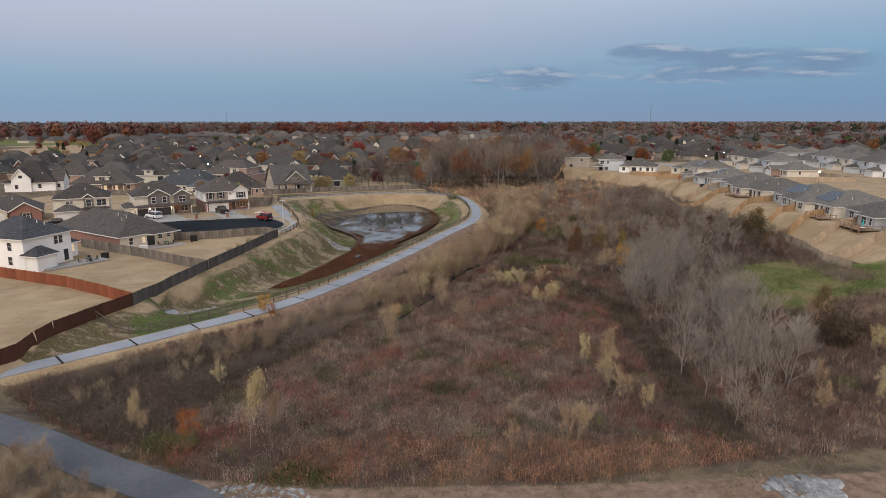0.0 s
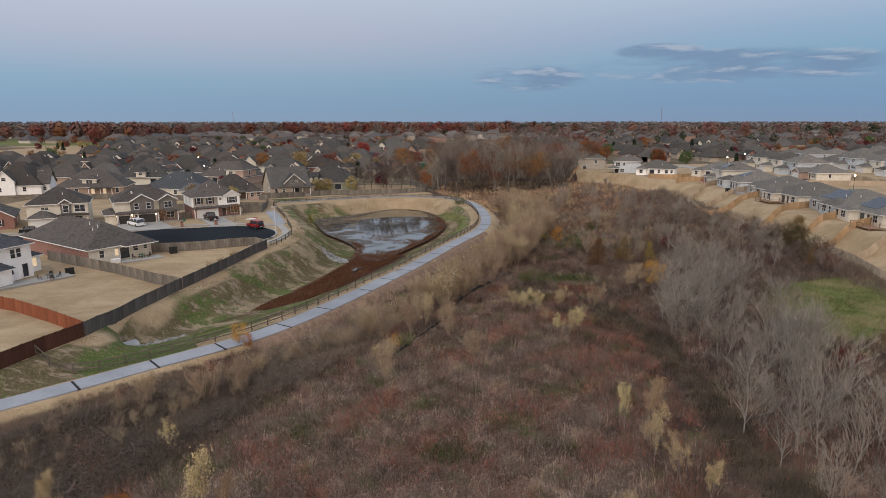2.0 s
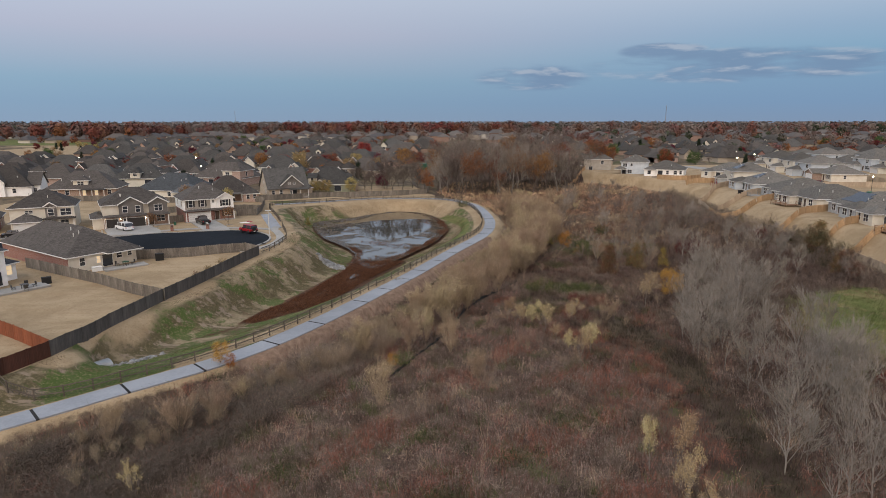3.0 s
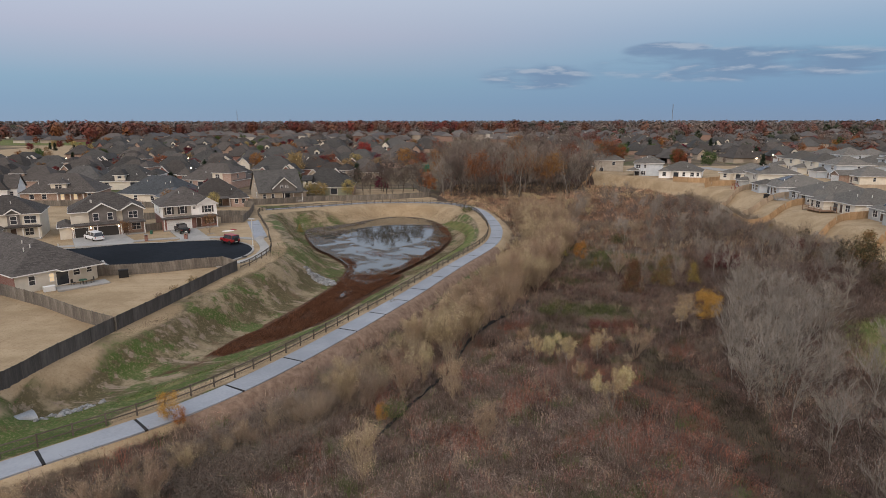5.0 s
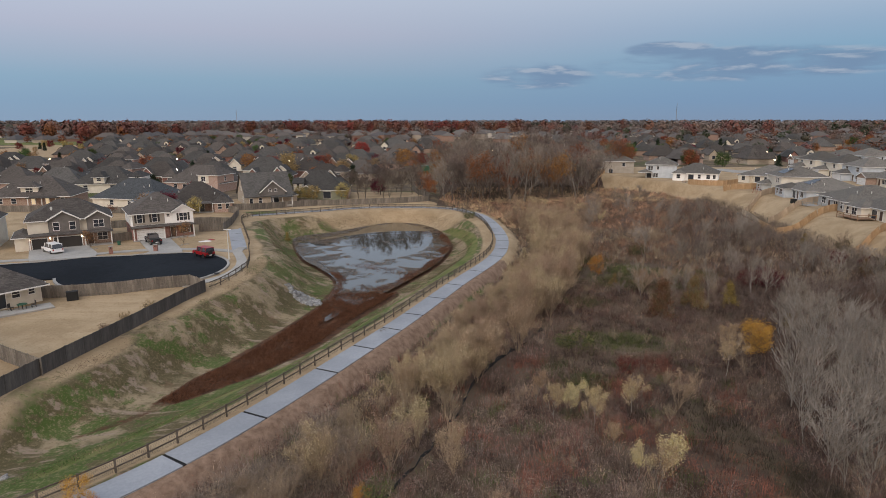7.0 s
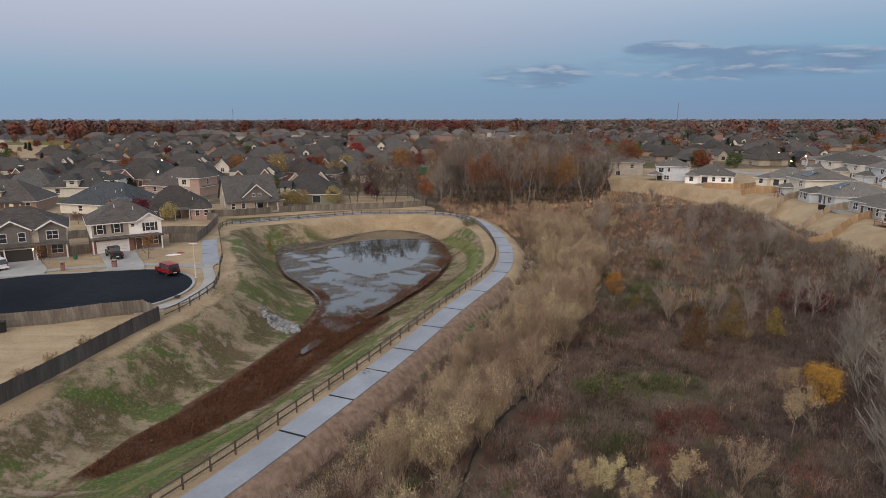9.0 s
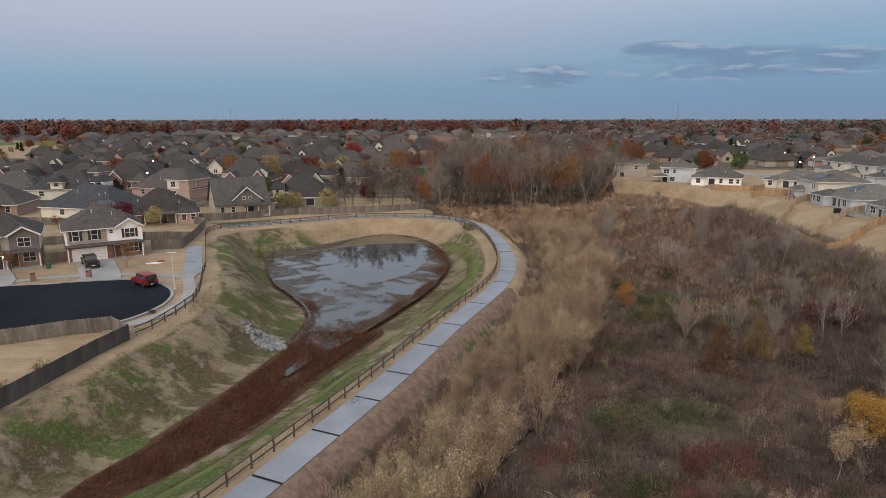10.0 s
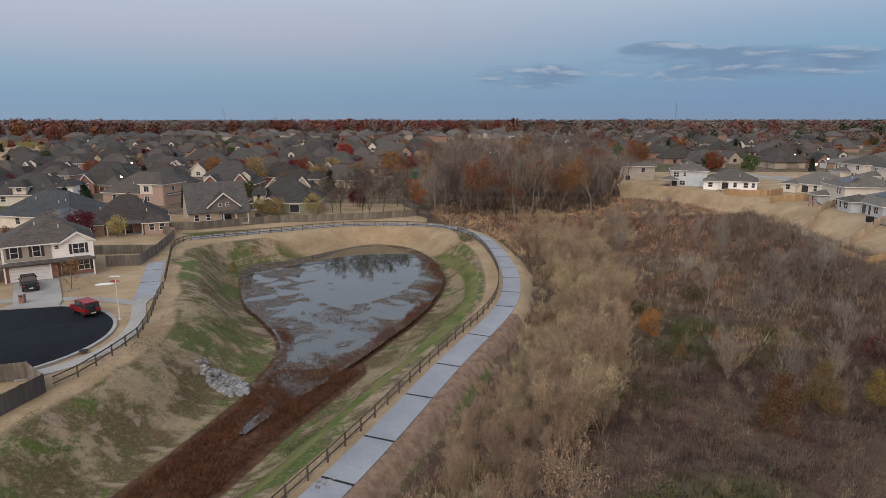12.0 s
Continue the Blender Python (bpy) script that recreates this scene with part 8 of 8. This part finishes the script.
def mailbox(x, y, turn):
    ob = thing("mailbox_pier", "brick mailbox pier at the kerb", "mailbox", ground_pose(x, y, turn, STREET_Z + 0.1), "brick mailboxes")
    part("pier", box_bm(-0.32, -0.32, -0.3, 0.32, 0.32, 1.15, bevel=0.015), "brick_red", ob)
    part("cap", box_bm(-0.38, -0.38, 1.15, 0.38, 0.38, 1.25, bevel=0.02), "concrete_pale", ob)
    part("letter_box", box_bm(-0.12, -0.36, 0.85, 0.12, -0.3, 1.08), "trim_dark", ob)


mailbox(-63.9, 156.6, 30)
mailbox(-56.4, 158.4, 10)


def rock_mesh(i):
    def make():
        rng = np.random.default_rng(i)
        bm = bmesh.new()
        bmesh.ops.create_icosphere(bm, subdivisions=1, radius=0.5)
        for v in bm.verts:
            v.co *= float(rng.uniform(0.7, 1.25))
        return bm_mesh("stone", bm, "rock")
    return shared(("stone", i), make)


def rock_pile(label, cx, cy, lx, ly, turn, count, size, flat=0.62):
    ob = thing("rock_pile", label, "rocks", ground_pose(cx, cy, turn))
    rng = np.random.default_rng(int(abs(cx) * 10))
    a = radians(turn)
    z0 = float(gz(cx, cy))
    for k in range(count):
        u, v = rng.uniform(-1, 1), rng.uniform(-1, 1)
        if u * u + v * v > 1:
            u, v = u * 0.6, v * 0.6
        px, py = u * lx, v * ly
        wx, wy = cx + px * math.cos(a) - py * math.sin(a), cy + px * math.sin(a) + py * math.cos(a)
        s = size * rng.uniform(0.5, 1.3)
        part("stone", rock_mesh(k % 6), "", ob, m=pose(px, py, float(gz(wx, wy)) - z0 + s * 0.06 * min(1, flat * 2), rng.uniform(-25, 25) * min(1, flat * 1.6), rng.uniform(-25, 25) * min(1, flat * 1.6), rng.uniform(0, 360)) @ Matrix.Diagonal((s, s * 0.8, s * flat, 1)))


rock_pile("pale grey riprap stones on the pond bank", -25.6, 146.0, 3.8, 1.8, -32, 165, 0.98)
rock_pile("grey stones below the culvert mouth", -37.2, 87.4, 3.4, 1.3, 50, 40, 0.7)
rock_pile("white broken stone beside the dark path", -14.0, 42.5, 4.2, 1.5, -4, 95, 0.5, 0.4)
rock_pile("pale flat broken rock in the dirt", 28.4, 43.2, 3.6, 1.5, 8, 52, 1.35, 0.16)
rock_pile("pale stones in the mown strip", -9.2, 121.5, 1.1, 0.45, 40, 14, 0.45)


def culvert():
    ob = thing("culvert", "flared metal culvert mouth in the bank", "culvert", ground_pose(-40.2, 85.6, -40))
    bm = bmesh.new()
    k = 14
    rings = []
    for y, r in ((-1.6, 0.5), (0.0, 0.55), (1.0, 0.95)):
        rings.append([bm.verts.new((r * 1.2 * math.cos(math.pi * i / k), y, r * math.sin(math.pi * i / k) * (1.0 if y < 0.5 else 0.55))) for i in range(k + 1)])
    for a, b in zip(rings[:-1], rings[1:]):
        for i in range(k):
            bm.faces.new((a[i], a[i + 1], b[i + 1], b[i]))
    me = bm_mesh("pipe_mouth", bm, "sheet_metal")
    sh = part("pipe_mouth", me, "", ob)
    md = sh.modifiers.new("thick", "SOLIDIFY")
    md.thickness = 0.06


culvert()


def trampoline(x, y):
    ob = thing("trampoline", "dark netted trampoline in a back yard", "trampoline", ground_pose(x, y))
    for k in range(8):
        a = k * math.pi / 4
        part("pole", box_bm(-0.03, -0.03, 0, 0.03, 0.03, 2.4), "trim_dark", ob, m=pose(1.9 * math.cos(a), 1.9 * math.sin(a), 0))
    bm = bmesh.new()
    bmesh.ops.create_cone(bm, cap_ends=True, segments=24, radius1=1.9, radius2=1.9, depth=0.08, matrix=Matrix.Translation((0, 0, 0.8)))
    part("mat", bm, "rubber", ob)
    bm = bmesh.new()
    for z in np.linspace(0.9, 2.3, 8):
        for k in range(24):
            a, b = k * math.pi / 12, (k + 1) * math.pi / 12
            p, q = (1.9 * math.cos(a), 1.9 * math.sin(a)), (1.9 * math.cos(b), 1.9 * math.sin(b))
            vs = [bm.verts.new((*c, zz)) for c, zz in ((p, z), (q, z), (q, z + 0.1), (p, z + 0.1))]
            bm.faces.new(vs)
    part("net", bm, "trim_dark", ob)


trampoline(-82.5, 181)


def deck(label, m, w, d, h, mat):
    ob = thing("deck", label, "deck", m, "decks behind houses")
    n = int(d / 0.3)
    for k in range(n):
        part("plank", shared(("plank", w, mat), lambda: bm_mesh("plank", box_bm(-w / 2, 0, 0, w / 2, 0.285, 0.05), mat)), "", ob, m=pose(0, k * 0.3, h))
    for x in np.linspace(-w / 2 + 0.08, w / 2 - 0.08, 4):
        for y in (0.08, d - 0.1):
            part("post", shared(("dpost", h, mat), lambda: bm_mesh("post", box_bm(-0.07, -0.07, -3.0, 0.07, 0.07, h + 0.95), mat)), "", ob, m=pose(x, y, 0))
    for z in (h + 0.5, h + 0.92):
        part("rail", shared(("drail", w, mat), lambda: bm_mesh("rail", box_bm(-w / 2, -0.03, -0.05, w / 2, 0.03, 0.05), mat)), "", ob, m=pose(0, 0.06, z))
    for s in (-1, 1):
        part("side_rail", shared(("dside", d, mat), lambda: bm_mesh("side_rail", box_bm(-0.03, 0, -0.05, 0.03, d, 0.05), mat)), "", ob, m=pose(s * (w / 2 - 0.05), 0, h + 0.92))
    return ob


deck("reddish wooden deck on posts behind a house", pose(89.5, 189, 4.2, 0, 0, -86), 7.0, 4.5, 1.0, "deck_wood")
deck("brown wooden deck on posts behind a house", pose(89.2, 146, 4.2, 0, 0, -90), 6.5, 3.8, 0.9, "deck_wood")
deck("dark wooden deck on posts behind a house", pose(88.6, 132, 3.6, 0, 0, -92), 8.0, 5.0, 1.4, "deck_wood")
deck("pale low deck behind a house", pose(92, 213, 4.3, 0, 0, -92), 6.0, 4.0, 0.5, "concrete_pale")
deck("small grey wooden deck behind the white house", pose(81.2, 266, 3.9, 0, 0, -25), 3.6, 2.0, 0.9, "fence_grey")


def patio_slab(label, m, w, d):
    ob = thing("patio", label, "patio", m)
    part("slab", box_bm(-w / 2, -d, -0.4, w / 2, 0, 0.12, bevel=0.02), "concrete_pale", ob)
    return ob


patio_slab("pale concrete patio behind the white house", at_corner(-70.6, 103.8, 55, 10.5, 2.72), 10.5, 3.4)
patio_slab("pale concrete patio under the porch roof", at_corner(-60.4, 121.6, 45, 7.0, 2.74), 7.0, 2.8)


def garden_table(x, y, turn, mat, cloth=None):
    ob = thing("patio_table", "round patio table with a dark top", "table", pose(x, y, float(gz(x, y)) + 0.15, 0, 0, turn))
    bm = bmesh.new()
    bmesh.ops.create_cone(bm, cap_ends=True, segments=16, radius1=0.6, radius2=0.6, depth=0.05, matrix=Matrix.Translation((0, 0, 0.74)))
    part("tabletop", bm, mat, ob)
    for k in range(4):
        a = k * math.pi / 2 + 0.7
        part("leg", box_bm(-0.03, -0.03, 0, 0.03, 0.03, 0.72), "trim_dark", ob, m=pose(0.4 * math.cos(a), 0.4 * math.sin(a), 0))
    if cloth:
        part("umbrella_pole", box_bm(-0.025, -0.025, 0.7, 0.025, 0.025, 2.4), "pole_pale", ob)
        bm = bmesh.new()
        bmesh.ops.create_cone(bm, cap_ends=False, segments=8, radius1=0.28, radius2=0.05, depth=1.3, matrix=Matrix.Translation((0, 0, 1.9)))
        part("furled_umbrella", bm, cloth, ob)


def patio_chair(x, y, turn, dz=0.15):
    ob = thing("patio_chair", "dark metal patio chair", "chair", pose(x, y, float(gz(x, y)) + dz, 0, 0, turn), "patio chairs")
    part("seat", box_bm(-0.26, -0.26, 0.4, 0.26, 0.26, 0.46, bevel=0.02), "trim_dark", ob)
    part("backrest", box_bm(-0.26, 0.22, 0.46, 0.26, 0.28, 0.95, bevel=0.02), "trim_dark", ob)
    for sx in (-0.22, 0.22):
        for sy in (-0.22, 0.22):
            part("leg", box_bm(sx - 0.02, sy - 0.02, 0, sx + 0.02, sy + 0.02, 0.4), "trim_dark", ob)


garden_table(-64.6, 108.6, 10, "trim_dark")
for x, y, a in ((-65.6, 107.6, 140), (-63.8, 109.6, -30), (-65.2, 109.9, 40), (-63.7, 107.8, 200)):
    patio_chair(x, y, a)
garden_table(-57.0, 123.4, 0, "plastic_green")
for x, y, a in ((-58.2, 122.9, 90), (-56.2, 124.4, -40)):
    patio_chair(x, y, a)


def hamper(name, label, category, x, y, turn, dims, mat, z=None):
    ob = thing(name, label, category, ground_pose(x, y, turn, z))
    w, d, h = dims
    part("body", box_bm(-w / 2, -d / 2, 0, w / 2, d / 2, h * 0.86, bevel=0.04), mat, ob)
    part("lid", box_bm(-w / 2 - 0.03, -d / 2 - 0.03, h * 0.86, w / 2 + 0.03, d / 2 + 0.03, h, bevel=0.03), mat, ob)


hamper("storage_box", "pale storage box on the patio", "box", -60.2, 120.2, 45, (1.5, 0.8, 0.8), "cloth_white")
hamper("grill", "covered black barbecue grill by the patio", "grill", -53.2, 128.0, 30, (1.4, 0.7, 1.3), "rubber")
hamper("grill", "black barbecue grill on the patio", "grill", -63.6, 112.2, 40, (1.3, 0.6, 1.1), "rubber")
hamper("air_conditioner", "grey air conditioner beside the house", "machine", -68.8, 178.0, 13, (0.9, 0.9, 0.9), "sheet_metal")
hamper("waste_bin", "green bin by the driveway", "bin", -66.8, 164.6, 10, (0.5, 0.5, 0.8), "plastic_green")
hamper("utility_box", "green utility box by the kerb", "box", 131, 214, 0, (1.4, 1.0, 1.0), "plastic_green")
hamper("playground_kiosk", "dark green kiosk in the park clearing", "kiosk", -14, 330, 10, (5, 4, 3.4), "plastic_green")
hamper("grill", "black grill on the deck", "grill", 91.0, 214.6, 0, (1.4, 0.7, 1.2), "rubber", 4.9)
garden_table(90.2, 129.5, 0, "cloth_white", "cloth_teal")


def garden_shed():
    ob = thing("garden_shed", "white garden shed with grey roof", "shed", ground_pose(-71.8, 187.5, 18))
    part("wall", box_bm(-1.5, -1.5, -0.2, 1.5, 1.5, 2.3), "siding_white", ob)
    bm, _ = roof_bm(-1.5, 1.5, -1.5, 1.5, 2.35, 0.6, "y", 0.15, 0.1)
    part("roof", bm, "roof_grey", ob)
    for s in (-0.45, 0.45):
        part("door", box_bm(s - 0.4, -1.56, 0, s + 0.4, -1.5, 1.9), "trim_white", ob)


garden_shed()


def swing_set(x, y):
    ob = thing("swing_set", "small red and black garden slide", "toy", ground_pose(x, y, 30))
    for s in (-1.0, 1.0):
        for b in (-0.6, 0.6):
            part("leg", box_bm(-0.04, -0.04, 0, 0.04, 0.04, 1.9), "paint_red", ob, m=pose(s, b, 0, math.degrees(b * 0.3), 0, 0))
    part("crossbar", box_bm(-1.1, -0.04, 1.8, 1.1, 0.04, 1.88), "paint_red", ob)
    part("slide", box_bm(-0.25, -1.2, 0, 0.25, 1.2, 0.06), "rubber", ob, m=pose(1.5, -0.9, 0.6, 30, 0, 0))


swing_set(92.4, 238.5)


def solar_array(m, cols, rows):
    ob = thing("solar_array", "black solar panels on a grey roof", "solar panels", m, "solar arrays")
    me = shared("solar", lambda: bm_mesh("solar_panel", box_bm(0, 0, 0, 1.0, 1.65, 0.05), "solar"))
    for r in range(rows):
        for c in range(cols - r):
            part("solar_panel", me, "", ob, m=pose(c * 1.03 + (r % 2) * 0.5, r * 1.68, 0))


def roof_panel(hx, hy, angle, u, v, eave, pitch, cols, rows):
    """Panels on the front slope of a roof, u along the eave, v up from it."""
    m = pose(hx, hy, 4.9, 0, 0, angle) @ pose(u, v, eave + v * pitch + 0.22, math.degrees(math.atan(pitch)), 0, 0)
    solar_array(m, cols, rows)


roof_panel(96, 170, -91, -4.4, 1.2, 2.7, 0.42, 8, 3)
roof_panel(94.6, 153.6, -92, -4.0, 1.2, 2.7, 0.42, 7, 3)
roof_panel(98.5, 241, -97, -1.0, 1.2, 5.4, 0.45, 5, 2)
roof_panel(97.4, 226.6, -94, -1.5, 3.0, 2.7, 0.42, 4, 2)


def mast(x, y, h):
    ob = thing("radio_mast", "thin far radio mast on the horizon", "mast", ground_pose(x, y))
    for k in range(3):
        a = k * 2.09
        part("leg", box_bm(-0.12, -0.12, 0, 0.12, 0.12, h), "sheet_metal", ob, m=pose(0.5 * math.cos(a), 0.5 * math.sin(a), 0))
    for i, z in enumerate(np.arange(2, h, 4.0)):
        part("brace", box_bm(-0.7, -0.08, -0.08, 0.7, 0.08, 0.08), "sheet_metal", ob, m=pose(0, 0, z, 0, 35 if i % 2 else -35, 0))


mast(412, 1241, 48)
mast(-520, 1500, 42)


def erosion_fence():
    """Black silt cloth sagging along the ditch in the field."""
    line = resample(curve([(-7, 84, 0), (-4.6, 89.9, 0), (-2.2, 95.7, 0), (-0.2, 101, 0), (2.1, 109.6, 0), (4.2, 114.3, 0), (7.3, 119.7, 0), (12, 127, 0)], 1), 0.8)
    ob = thing("silt_fence", "sagging black silt cloth along the ditch", "fence", ground_pose(line[0][0], line[0][1]))
    z0 = float(gz(line[0][0], line[0][1]))
    bm = bmesh.new()
    rng = random.Random(2)
    prev = None
    for x, y, _ in line:
        px, py, pz = x - line[0][0], y - line[0][1], float(gz(x, y)) - z0
        h = rng.uniform(0.12, 0.5)
        lean = rng.uniform(-0.15, 0.2)
        pair = [bm.verts.new((px, py, pz - 0.1)), bm.verts.new((px + lean, py - lean, pz + h))]
        if prev:
            bm.faces.new((prev[0], pair[0], pair[1], prev[1]))
        prev = pair
    sh = part("cloth", bm, "rubber", ob)
    sh.modifiers.new("thick", "SOLIDIFY").thickness = 0.03


erosion_fence()


def yard_bits():
    for x, y, c, s in ((-51.2, 168.4, "cloth_white", 0.9), (-50.6, 170.0, "paint_red", 0.5)):
        ob = thing("yard_ornament", "deflated yard decoration lying on the lawn", "decoration", ground_pose(x, y, 20), "lawn decorations")
        rng = np.random.default_rng(int(abs(x)))
        bm = bmesh.new()
        bmesh.ops.create_icosphere(bm, subdivisions=2, radius=1.0)
        for v in bm.verts:
            v.co = Vector((v.co.x * s * 1.5, v.co.y * s * 0.6, max(0.0, v.co.z) * 0.18 * float(rng.uniform(0.6, 1.4))))
        part("cloth", bm, c, ob)
    for x, y in ((-53.8, 165.0), (-69.9, 160.5)):
        rock_pile("ring of stones round a young tree", x, y, 0.9, 0.9, 0, 14, 0.3)
    ob = thing("drain_cover", "round iron drain cover in the sidewalk", "drain cover", pose(-38.3, 141.6, STREET_Z + 0.16))
    bm = bmesh.new()
    bmesh.ops.create_cone(bm, cap_ends=True, segments=20, radius1=0.45, radius2=0.45, depth=0.05)
    part("cover", bm, "rubber", ob)


yard_bits()


def right_streets():
    for pts, half in (([(126, 120), (126, 200), (127, 250), (122, 290), (112, 320)], 4.0), ([(112, 306), (160, 316), (210, 330)], 4.0), ([(197.5, 150), (198, 250), (204, 330)], 4.0)):
        v, f = ribbon(resample(curve([(*p, 0) for p in pts], 3), 3.0), half, 0.1, 0.3)
        tagged(new("street", raw_mesh("street", v, f, "concrete_pale")), "pale concrete street between new houses", "street", kind="structure")


right_streets()
